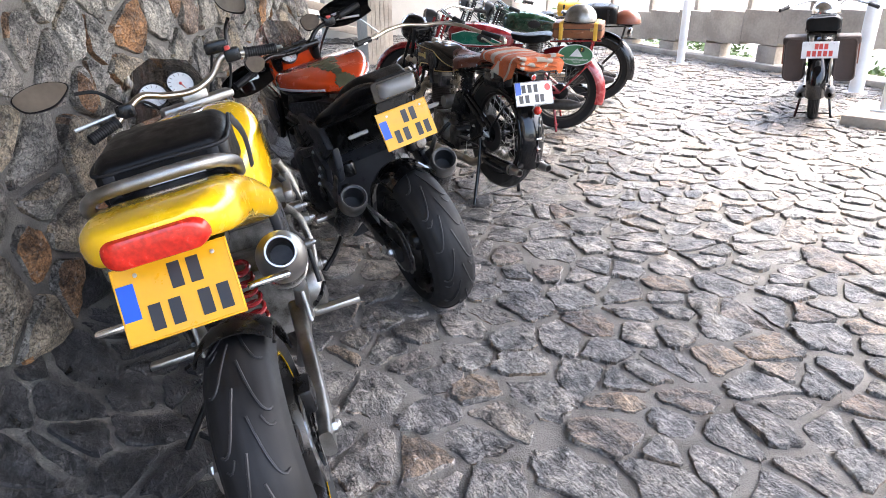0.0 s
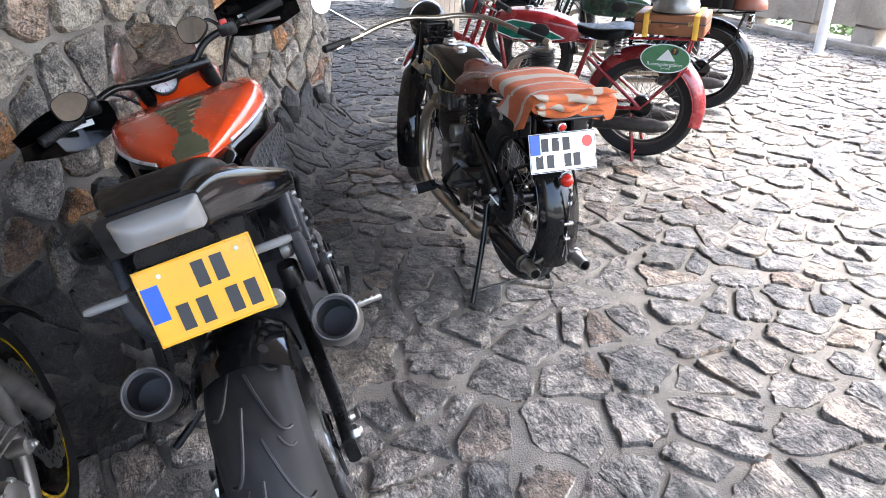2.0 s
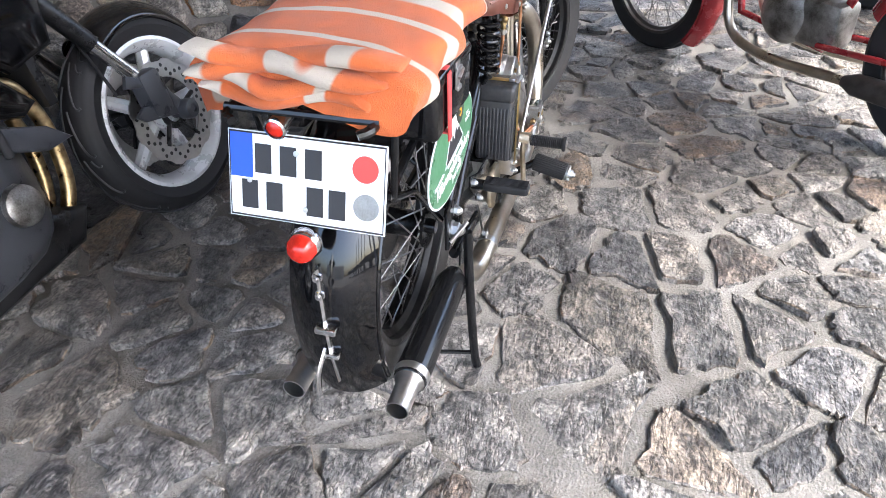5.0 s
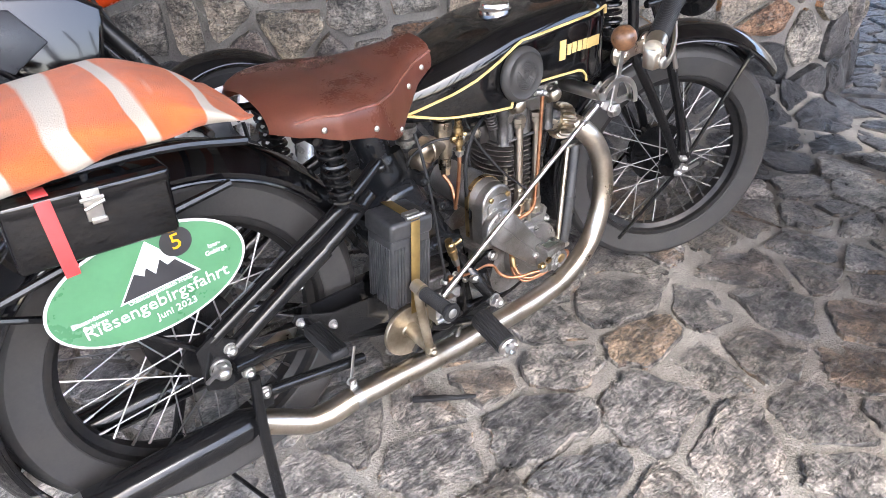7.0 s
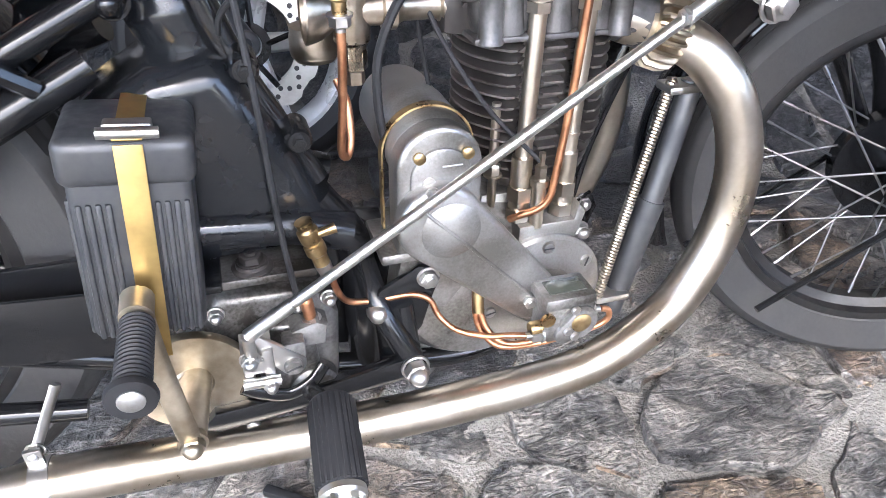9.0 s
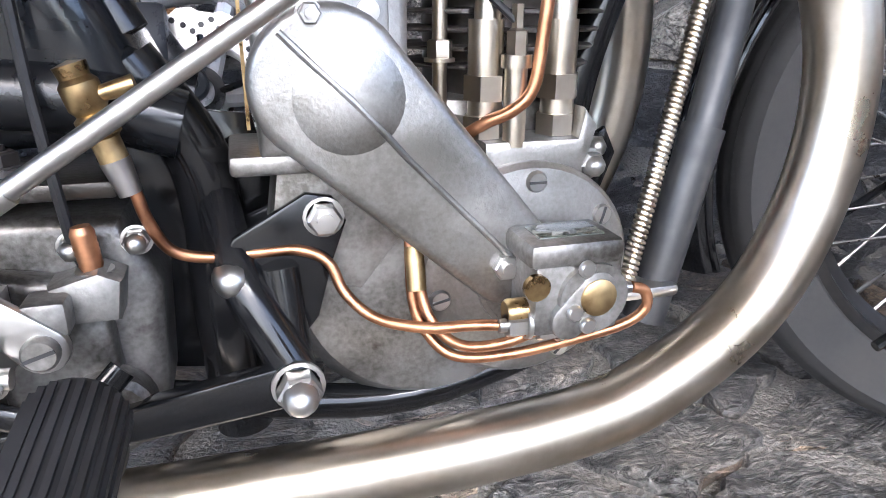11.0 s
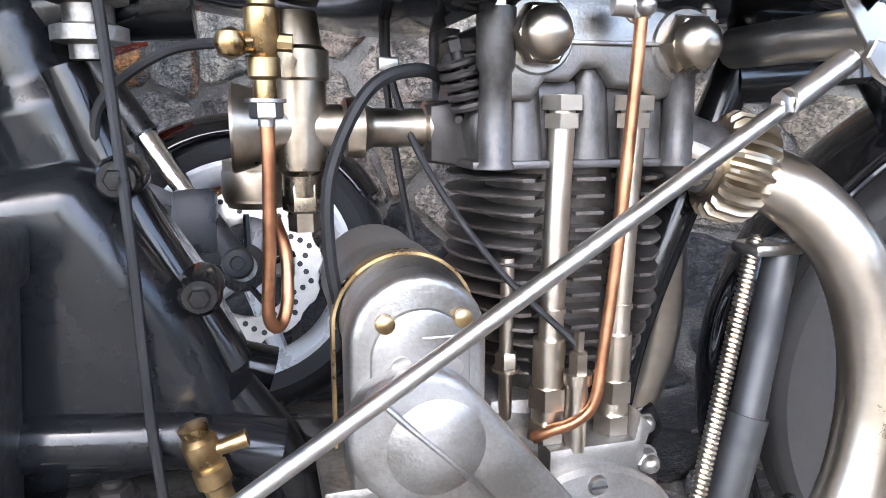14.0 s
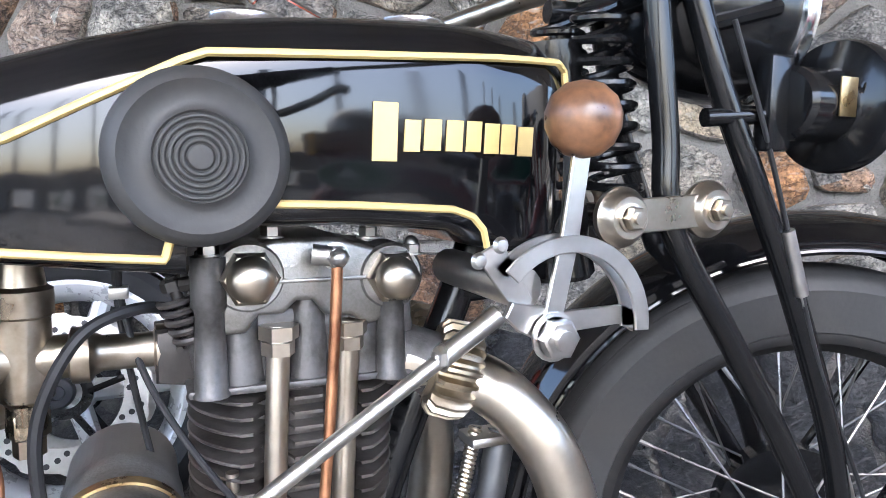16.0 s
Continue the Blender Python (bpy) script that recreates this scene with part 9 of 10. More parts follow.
        bm = prism(B(), [(0.92, 0.84), (1.08, 0.83), (1.14, 0.74), (1.04, 0.68), (0.96, 0.74)], s * 0.222, s * 0.236, 0.008, 2)
        part("air_scoop", bm, GREYPL, sh)
        bm = prism(B(), [(0.26, 0.46), (0.32, 0.43), (0.40, 0.44), (0.46, 0.50), (0.44, 0.56), (0.36, 0.545), (0.30, 0.50)], s * 0.215, s * 0.25, 0.010)
        fr = part("footrest_plate", bm, GREYPL, top, "grey cast footrest plate")
        part("pivot_cap", lathe(B(), [(0.036, 0), (0.038, 0.006), (0.034, 0.014), (0.012, 0.016), (0, 0.012)], along_y(0.405, s * 0.25, 0.505, s > 0), 24), BLACKPL, fr)
        for px, pz in ((0.285, 0.463), (0.33, 0.445), (0.435, 0.545)):
            part("bolt", hexnut(B(), (px, s * 0.25, pz), 0.009, 0.012, sgn=s, dome=False), STEEL, fr)
        part("toe_lever", tube(B(), smooth_path([(0.40, s * 0.255, 0.40), (0.50, s * 0.275, 0.385), (0.60, s * 0.29, 0.40)], 4), 0.008, 8), BLACKPL, fr)
        part("rear_strut", tube(B(), [(0.42, s * 0.19, 0.60), (0.20, s * 0.15, 0.80)], 0.014, 8, flat=0.5), BLACKPL, fr)
        part("reservoir", lathe(B(), [(0.026, 0), (0.027, 0.05), (0.024, 0.056), (0, 0.057)], Matrix.Translation((0.26, s * 0.15, 0.60)), 18), BLACKPL, fr)
        bm = box(B(), (0.36, s * 0.29, 0.420), (0.038, 0.11, 0.018), bev=0.005)
        peg = part("footrest", bm, STEEL, fr)
        bm = B()
        for k in range(6):
            box(bm, (0.36, s * (0.25 + 0.017 * k), 0.431), (0.036, 0.008, 0.006))
        pieces("footrest_tooth", bm, STEEL, fr)
    bm = body(spread([(0.54, 0.16, 0.24, 0.54, 0.05, 0.05), (0.66, 0.225, 0.20, 0.60, 0.05, 0.06), (0.94, 0.225, 0.22, 0.58, 0.05, 0.06), (1.06, 0.15, 0.28, 0.50, 0.05, 0.05)], 3))
    eng = part("engine", bm, GREYPL, top, "dark grey engine with silver clutch cover")
    bm = B()
    lathe(bm, [(0, 0.035), (0.05, 0.036), (0.082, 0.03), (0.098, 0.018), (0.10, -0.02)], along_y(0.675, -0.222, 0.422), 32)
    for k in range(8):
        a = math.tau * k / 8
        hexnut(bm, (0.675 + 0.092 * math.cos(a), -0.238, 0.422 + 0.092 * math.sin(a)), 0.007, 0.014, dome=False)
    part("clutch_cover", bm, GREASY, eng, "grey cast clutch cover")
    part("oil_cap", lathe(B(), [(0.045, 0), (0.045, 0.008), (0.03, 0.01), (0.028, 0.018), (0, 0.019)], along_y(0.645, -0.250, 0.448), 24), BLACKPL, eng)
    bm = box(B(), (0.92, 0, 0.64), (0.26, 0.34, 0.20), pose(0, 0, 0), 0.02)
    for k in range(6):
        box(bm, (0.92, 0, 0.56 + 0.03 * k), (0.28, 0.36, 0.006), bev=0.001, seg=1)
    part("cylinder_block", bm, GREYPL, eng)
    for y in (-0.14, -0.05, 0.05, 0.14):
        bm = tube(B(), smooth_path([(1.05, y, 0.60), (1.14, y, 0.56), (1.17, y * 0.95, 0.42), (1.12, y * 0.8, 0.25), (0.95, y * 0.5, 0.16), (0.65, y * 0.5, 0.18)], 5), 0.019, 12)
        part("header_pipe", bm, BRASS, eng, "heat-tinted header pipe")
    bm = prism(B(), [(0.62, 0.14), (1.10, 0.16), (1.16, 0.24), (1.0, 0.30), (0.66, 0.24)], -0.15, 0.15, 0.03, 3)
    part("belly_pan", bm, BLACKPL, top)
    for pts, rr, mm in (([(0.60, -0.232, 0.58), (0.68, -0.245, 0.55), (0.78, -0.24, 0.545), (0.88, -0.235, 0.50)], 0.009, RUBBER2), ([(0.56, -0.228, 0.50), (0.60, -0.250, 0.44), (0.62, -0.245, 0.36), (0.58, -0.235, 0.30)], 0.007, RUBBER2),
                        ([(0.82, -0.235, 0.66), (0.90, -0.25, 0.62), (0.96, -0.245, 0.55), (0.97, -0.235, 0.46)], 0.011, RUBBER2), ([(0.30, -0.19, 0.68), (0.40, -0.225, 0.62), (0.50, -0.235, 0.60)], 0.006, BLACKPL)):
        part("hose", tube(B(), smooth_path(pts, 6), rr, 10), mm, eng)
    for x, y, z, rr in ((0.64, -0.225, 0.505, 0.010), (0.70, -0.228, 0.555, 0.008), (0.86, -0.228, 0.55, 0.009), (0.94, -0.228, 0.40, 0.008), (0.62, -0.228, 0.30, 0.009), (0.56, -0.224, 0.725, 0.009), (0.47, -0.222, 0.735, 0.008), (0.80, -0.224, 0.545, 0.008)):
        part("case_bolt", hexnut(B(), (x, y, z), rr, 0.012, dome=False), STEEL, eng)
    bm = lathe(B(), [(0, 0.03), (0.035, 0.03), (0.046, 0.022), (0.05, 0.0), (0.05, -0.02)], along_y(0.93, -0.222, 0.36), 28)
    part("pump_cover", bm, ALUD, eng)
    part("bobbin_knob", lathe(B(), [(0.020, 0), (0.022, 0.006), (0.022, 0.024), (0.018, 0.030), (0.010, 0.031), (0, 0.028)], along_y(0.25, -0.15, 0.70), 22), ALUD, top)
    bm = B()
    box(bm, (1.20, 0, 0.62), (0.03, 0.34, 0.26), pose(0, 0, 0, 0, 0, 0), 0.004)
    for k in range(24):
        box(bm, (1.218, 0, 0.50 + 0.0105 * k), (0.004, 0.32, 0.003))
    part("radiator", bm, BLACKPL, top)
    part("side_stand", tube(B(), smooth_path([(0.60, 0.13, 0.28), (0.52, 0.26, 0.17), (0.48, 0.36, 0.11)], 4), 0.012, 10), BLACKPL, top)
    # front end
    for s in (-1, 1):
        a, b = Vector((1.15, s * 0.105, 1.0)), Vector((1.575, s * 0.105 - 0.075, 0.305))
        leg = part("fork_leg", tube(B(), [a, a.lerp(b, 0.62)], 0.026, 14), BLACKPL, top)
        part("stanchion", tube(B(), [a.lerp(b, 0.55), a.lerp(b, 0.85)], 0.0205, 14), CHROME, leg)
        bm = tube(B(), [a.lerp(b, 0.82), b], 0.029, 14)
        box(bm, (1.50, s * 0.105 - 0.075, 0.39), (0.085, 0.055, 0.13), bev=0.015)
        part("caliper", bm, GREYPL, leg)
        part("axle_end", lathe(B(), [(0.030, -0.02), (0.030, 0.010), (0.026, 0.016), (0.014, 0.018), (0.012, 0.012), (0, 0.012)], along_y(1.575, s * 0.140 - 0.075, 0.305, s > 0), 24), GREYPL, leg)
        bm = prism(B(), [(1.40, 0.44), (1.42, 0.47), (1.50, 0.43), (1.57, 0.335), (1.56, 0.30), (1.42, 0.335), (1.39, 0.36), (1.43, 0.375), (1.52, 0.345), (1.51, 0.37), (1.46, 0.42)], s * 0.118 - 0.082, s * 0.118 - 0.068, 0.004, 2)
        part("caliper_bracket", bm, GREYPL, leg, "dark grey cast caliper bracket")
    part("front_mudguard", mudguard((1.59, -0.075, 0.30), 0.333, 0.135, 28, 120, 26, 0.045), BLACK, top)
    bm = box(B(), (1.14, 0, 1.0), (0.08, 0.26, 0.03), bev=0.01)
    part("top_yoke", bm, BLACKPL, top)
    bm = tube(B(), smooth_path([(0.915, 0.37, 0.965), (0.97, 0.27, 0.985), (1.03, 0.17, 1.02), (1.07, 0.09, 1.005), (1.10, 0, 0.995), (1.12, -0.08, 1.010), (1.135, -0.15, 1.060), (1.155, -0.27, 1.080), (1.18, -0.40, 1.10)], 5), 0.0115, 12)
    bar = part("handlebar", bm, BLACKPL, top, "black handlebar with hand guards")
    bar_grips(bar, ((0.91, 0.38, 0.963), (0.972, 0.265, 0.986)), ((1.181, -0.41, 1.102), (1.158, -0.285, 1.083)), RUBBER2)
    for c, s in (((0.99, 0.235, 1.0), 1), ((1.145, -0.22, 1.075), -1)):
        part("switch_box", box(B(), c, (0.05, 0.06, 0.045), bev=0.01), BLACKPL, bar)
        part("lever", tube(B(), smooth_path([(c[0] + 0.03, c[1], c[2]), (c[0] + 0.05, c[1] + 0.05 * s, c[2] - 0.01), (c[0] + 0.0, c[1] + 0.17 * s, c[2] - 0.02)], 5), 0.006, 8, flat=0.6), STEEL, bar)
    part("kill_switch", box(B(), (1.12, -0.215, 1.10), (0.02, 0.022, 0.014), bev=0.003), REDPRINT, bar)
    for s, ym in ((1, 0.31), (-1, -0.33)):
        base_x = 1.01 if s > 0 else 1.22
        gz = 0.965 if s > 0 else 1.09
        bm = B()
        rows = []
        for i in range(9):
            t = i / 8
            xx = base_x - 0.02 - 0.10 * (t - 0.35) ** 2 - (0.06 if s > 0 else 0.02) * t
            hh = 0.055 * math.sin(math.pi * (0.15 + 0.75 * t)) + 0.015
            yy = ym + s * (t - 0.5) * 0.26
            rows.append([Vector((xx, yy, gz - hh)), Vector((xx + 0.025, yy, gz)), Vector((xx, yy, gz + hh))])
        loft(bm, rows, caps=False, closed=False)
        bmesh.ops.solidify(bm, geom=bm.faces, thickness=0.004)
        hg = part("hand_guard", bm, BLACK, bar, "black hand guard with white flash")
        bm = tube(B(), [rows[i][1] + Vector((-0.006, 0, -0.01 + 0.002 * i)) for i in range(2, 7)], 0.010, 6, flat=0.3)
        part("flash", bm, WHITEP, hg)
    dial(top, face_back(1.17, 0.033, 0.972, 40, 10), 0.044)
    part("display", box(B(), (0, 0, 0.006), (0.075, 0.055, 0.02), face_back(1.20, -0.05, 0.985, 40, 10) @ Matrix.Rotation(radians(90), 4, "Z"), 0.006), INK, top, "dark digital display")
    bm = B()
    rows = []
    for i in range(9):
        a = radians(-62 + 15.5 * i)
        rows.append([pose(1.22, 0.03, 0, 0, 0, 10) @ Vector(q) for q in ((0.13 * math.cos(a), 0.17 * math.sin(a), 0.93), (0.11 * math.cos(a), 0.155 * math.sin(a), 1.05), (0.02 + 0.08 * math.cos(a), 0.115 * math.sin(a), 1.15 - 0.045 * abs(math.sin(a))))])
    loft(bm, rows, caps=False, closed=False)
    bmesh.ops.solidify(bm, geom=bm.faces, thickness=0.003)
    part("flyscreen", bm, SMOKE, top, "smoked flyscreen")
    bm = body(spread([(1.18, 0.13, 0.84, 0.98, 0.05, 0.04), (1.28, 0.14, 0.80, 0.99, 0.05, 0.05), (1.40, 0.09, 0.82, 0.93, 0.04, 0.04)], 4))
    part("headlamp_cowl", bm, ORANGE, top)
    hand_mirror(bar, (0.97, 0.25, 1.0), (0.90, 0.25, 1.02), face_back(0.885, 0.256, 1.035, 30, 12) @ Matrix.Rotation(radians(80), 4, "Z"), 0.05, 0.045, BLACKPL)
    hand_mirror(bar, (1.14, -0.20, 1.09), (1.13, -0.14, 1.10), face_back(1.12, -0.12, 1.10, 30, -12) @ Matrix.Rotation(radians(80), 4, "Z"), 0.05, 0.045, BLACKPL)
    for pts in ([(1.10, -0.27, 1.09), (1.24, -0.22, 1.02), (1.22, -0.12, 0.86), (1.18, -0.1, 0.7)], [(1.0, 0.24, 1.02), (1.16, 0.18, 0.98), (1.20, 0.08, 0.86)], [(1.12, -0.24, 1.10), (1.26, -0.15, 0.9), (1.38, -0.13, 0.62), (1.43, -0.13, 0.42)]):
        part("cable", tube(B(), smooth_path(pts, 6), 0.005, 8), RUBBER2, bar)
    return top


orange_machine()


# ---- older machines further along ----
def old_machine(x, y, yaw, lean, label, paint, tank_mat, panel, guard_mat, rim_mat, lamp_r=0.09, wb=1.38, seat_mat=LEATHER, bars=0.36):
    top = thing("motorcycle", lean_pose(x, y, yaw, lean), label, "motorcycle", "motorcycles parked along the wall")
    RC, FC = (0, 0, 0.335), (wb, 0, 0.335)
    for c in (RC, FC):
        spoked_wheel(top, c, 0.335, 0.09, 0.246, "block", rim_mat, RUBBER2, 36, 0.045, 0.11, each=False, hub_mat=FRAME, drum=0.07)
    part("rear_mudguard", mudguard(RC, 0.378, 0.15, 20, 196, 40, 0.055), guard_mat, top)
    part("front_mudguard", mudguard(FC, 0.375, 0.13, 20, 175 if panel is None else 222, 40, 0.035), guard_mat, top)
    bm = B()
    for s in (-1, 1):
        tube(bm, [(0, s * 0.08, 0.335), (0.36, s * 0.06, 0.62)], 0.012, 10)
        tube(bm, [(0, s * 0.08, 0.335), (0.48, s * 0.08, 0.30)], 0.012, 10)
        tube(bm, [(0, s * 0.085, 0.335), (-0.25, s * 0.075, 0.60)], 0.007, 8)
    tube(bm, [(0.36, 0, 0.72), (0.50, 0, 0.28)], 0.017, 12)
    tube(bm, [(0.36, 0, 0.70), (0.97, 0, 0.74)], 0.016, 12)
    tube(bm, [(1.0, 0, 0.80), (0.90, 0, 0.30), (0.50, 0, 0.26)], 0.016, 12)
    part("frame", bm, paint, top)
    rows = [(0.42, 0.05, 0.72, 0.79, 0.02, 0.02), (0.50, 0.085, 0.70, 0.83, 0.04, 0.02), (0.68, 0.115, 0.69, 0.875, 0.06, 0.02), (0.88, 0.12, 0.70, 0.88, 0.06, 0.03), (0.98, 0.085, 0.73, 0.86, 0.05, 0.03), (1.01, 0.04, 0.76, 0.83, 0.03, 0.02)]
    tank = part("fuel_tank", body(spread(rows, 5)), tank_mat, top)
    for s in (-1, 1):
        if panel:
            out = [(0.50, 0.735), (0.60, 0.715), (0.84, 0.715), (0.95, 0.75), (0.95, 0.80), (0.84, 0.83), (0.70, 0.815)]
            bm = prism(B(), out, s * 0.112, s * 0.1225, 0.002)
            pn = part("tank_panel", bm, panel, tank)
            part("panel_line", tube(B(), [(px, s * 0.1225, pz) for px, pz in out], 0.004, 6, closed=True), WHITEP, pn)
        part("knee_grip", lathe(B(), [(0.05, 0), (0.05, 0.012), (0.03, 0.02), (0, 0.021)], Matrix.Translation((0.66, s * 0.115, 0.775)) @ Matrix.Rotation(radians(-90 * s), 4, "X") @ Matrix.Diagonal((1.3, 0.8, 1, 1)), 24), RUBBER2, tank)
    part("filler_cap", lathe(B(), [(0.03, -0.01), (0.03, 0.012), (0.024, 0.016), (0, 0.017)], Matrix.Translation((0.78, 0, 0.88)), 20), CHROME, tank)
    bm = body(spread([(0.10, 0.07, 0.77, 0.80, 0.012, 0.01), (0.15, 0.135, 0.755, 0.815, 0.025, 0.015), (0.26, 0.14, 0.74, 0.805, 0.03, 0.015), (0.36, 0.09, 0.745, 0.80, 0.03, 0.015), (0.46, 0.045, 0.77, 0.81, 0.02, 0.012)], 4))
    seat = part("saddle", bm, seat_mat, top)
    for s in (-1, 1):
        part("saddle_spring", coil((0.17, s * 0.09, 0.76), (0.17, s * 0.09, 0.65), 0.02, 6, 0.004), STEEL, seat)
    bm = lathe(B(), [(0, -0.08), (0.08, -0.075), (0.11, -0.05), (0.11, 0.05), (0.08, 0.075), (0, 0.08)], along_y(0.66, 0, 0.36), 32)
    box(bm, (0.52, 0, 0.36), (0.18, 0.13, 0.18), bev=0.03)
    eng = part("engine", bm, ALUD, top)
    part("cylinder", lathe(B(), [(0.05, 0.43), (0.05, 0.64), (0, 0.65)], Matrix.Translation((0.68, 0, 0)), 20), IRON, eng)
    bm = B()
    for k in range(11):
        z = 0.46 + 0.017 * k
        lathe(bm, [(0.05, z - 0.003), (0.085, z - 0.001), (0.085, z + 0.001), (0.05, z + 0.003)], Matrix.Translation((0.68, 0, 0)), 28)
    pieces("fin", bm, IRON, eng)
    for s in (-1, 1):
        bm = tube(B(), smooth_path([(0.74, s * 0.03, 0.60), (0.84, s * 0.06, 0.56), (0.90, s * 0.09, 0.42), (0.84, s * 0.11, 0.26), (0.65, s * 0.115, 0.21), (0.30, s * 0.115, 0.23)], 6), 0.019, 12)
        pipe = part("exhaust_pipe", bm, NICKEL, top)
        part("silencer", lathe(B(), [(0.019, 0), (0.04, 0.05), (0.045, 0.42), (0.025, 0.50), (0.018, 0.51)], Matrix.Translation((0.32, s * 0.12, 0.23)) @ Matrix.Rotation(radians(-88), 4, "Y"), 20), IRON, pipe)
    # fork, lamp, bars
    for s in (-1, 1):
        bm = tube(B(), [(1.03, s * 0.08, 0.95), (1.16, s * 0.085, 0.62), (wb, s * 0.07, 0.335)], 0.014, 10)
        tube(bm, [(1.12, s * 0.06, 0.93), (1.22, s * 0.08, 0.66), (wb + 0.01, s * 0.07, 0.35)], 0.012, 10)
        part("fork_girder", bm, paint, top)
    part("fork_spring", coil((1.08, 0, 0.90), (1.15, 0, 0.70), 0.03, 8, 0.006), STEEL, top)
    m = Matrix.Translation((1.20, 0, 0.90)) @ Matrix.Rotation(radians(92), 4, "Y")
    lamp = part("headlamp", lathe(B(), [(0, -1.2 * lamp_r), (lamp_r * 0.5, -1.1 * lamp_r), (lamp_r * 0.9, -0.5 * lamp_r), (lamp_r, 0)], m, 28), GREYPL, top)
    part("lamp_rim", lathe(B(), [(lamp_r, -0.004), (lamp_r * 1.06, 0.004), (lamp_r * 1.03, 0.018), (lamp_r * 0.92, 0.02), (lamp_r * 0.6, 0.03), (0, 0.034)], m, 28), CHROME, lamp)
    bm = tube(B(), smooth_path([(0.78, bars, 0.93), (0.90, bars * 0.8, 0.96), (1.02, bars * 0.4, 1.0), (1.06, 0, 0.985), (1.02, -bars * 0.4, 1.0), (0.90, -bars * 0.8, 0.96), (0.78, -bars, 0.93)], 6), 0.0115, 12)
    bar = part("handlebar", bm, CHROME, top)
    bar_grips(bar, ((0.77, bars * 1.01, 0.928), (0.87, bars * 0.85, 0.953)), ((0.77, -bars * 1.01, 0.928), (0.87, -bars * 0.85, 0.953)), RUBBER2)
    for s in (-1, 1):
        part("lever", tube(B(), smooth_path([(0.93, s * bars * 0.75, 0.965), (0.96, s * bars * 0.85, 0.95), (0.85, s * bars * 1.02, 0.92)], 5), 0.006, 8), CHROME, bar)
        part("cable", tube(B(), smooth_path([(0.93, s * bars * 0.75, 0.965), (1.06, s * 0.15, 0.99), (1.10, s * 0.06, 0.85), (1.0, s * 0.04, 0.72)], 6), 0.004, 6), RUBBER2, bar)
    bm = tube(B(), [(0.05, 0.10, 0.30), (0.0, 0.15, 0.01)], 0.011, 8)
    tube(bm, [(0.05, -0.10, 0.30), (0.0, -0.15, 0.01)], 0.011, 8)
    tube(bm, [(0.005, 0.145, 0.05), (0.005, -0.145, 0.05)], 0.007, 8)
    part("stand", bm, paint, top)
    bm = B()
    for s in (-1, 1):
        tube(bm, [(0.10, s * 0.10, 0.76), (-0.32, s * 0.11, 0.78)], 0.008, 8)
        tube(bm, [(-0.25, s * 0.11, 0.778), (-0.20, s * 0.08, 0.55)], 0.007, 8)
    for k in range(4):
        tube(bm, [(-0.30 + 0.12 * k, -0.11, 0.78), (-0.30 + 0.12 * k, 0.11, 0.78)], 0.006, 8)
    part("luggage_rack", bm, paint, top)
    return top


PETROL = pbr("green_tank_paint", (0.01, 0.13, 0.085), 0.25, var=0.1, coat=0.6, bump=0.03)
GREENBLK = pbr("dark_green_paint", (0.008, 0.035, 0.018), 0.25, var=0.15, coat=0.6, bump=0.03)
red_pose = (1.39, -1.47, 45, 3)
red = old_machine(*red_pose, "dark red vintage motorcycle with green tank panel on its stand", REDP, REDP, PETROL, REDP, IRON, seat_mat=FABRIC)
rm = lean_pose(*red_pose)


def oval_badge(parent, m):
    bm = lathe(B(), [(0, 0), (1, 0), (1, 0.0015), (0, 0.0015)], m @ Matrix.Diagonal((0.145, 0.085, 1, 1)), 40)
    sg = part("rally_sign", bm, WHITEP, parent, "oval green rally sign")
    part("green_field", lathe(B(), [(1, 0.0015), (1, 0.0022), (0, 0.0022)], m @ Matrix.Diagonal((0.138, 0.079, 1, 1)), 40), GREENP, sg)
    bm = B()
    vs = [bm.verts.new(m @ Vector(q)) for q in ((-0.05, -0.012, 0.003), (0.06, -0.012, 0.003), (0.012, 0.055, 0.003))]
    bm.faces.new(vs)
    part("mountain", bm, WHITEP, sg)
    bm = lathe(B(), [(0.022, 0.003), (0.022, 0.0036), (0, 0.0036)], m @ Matrix.Translation((0.05, 0.045, 0)), 20)
    part("number_disc", bm, INK, sg)
    part("lettering", text_mesh("7", 0.034, m @ Matrix.Translation((0.05, 0.045, 0.0042))), YPLATE, sg)
    part("lettering", text_mesh("Riesengebirgsfahrt", 0.028, m @ Matrix.Translation((0, -0.034, 0.003))), WHITEP, sg)
    part("lettering", text_mesh("Juni 2023", 0.015, m @ Matrix.Translation((0.01, -0.057, 0.003))), WHITEP, sg)


oval_badge(red, Matrix.Translation((-0.12, 0.115, 0.66)) @ Matrix.Rotation(radians(180), 4, "Z") @ Matrix.Rotation(radians(90), 4, "X"))


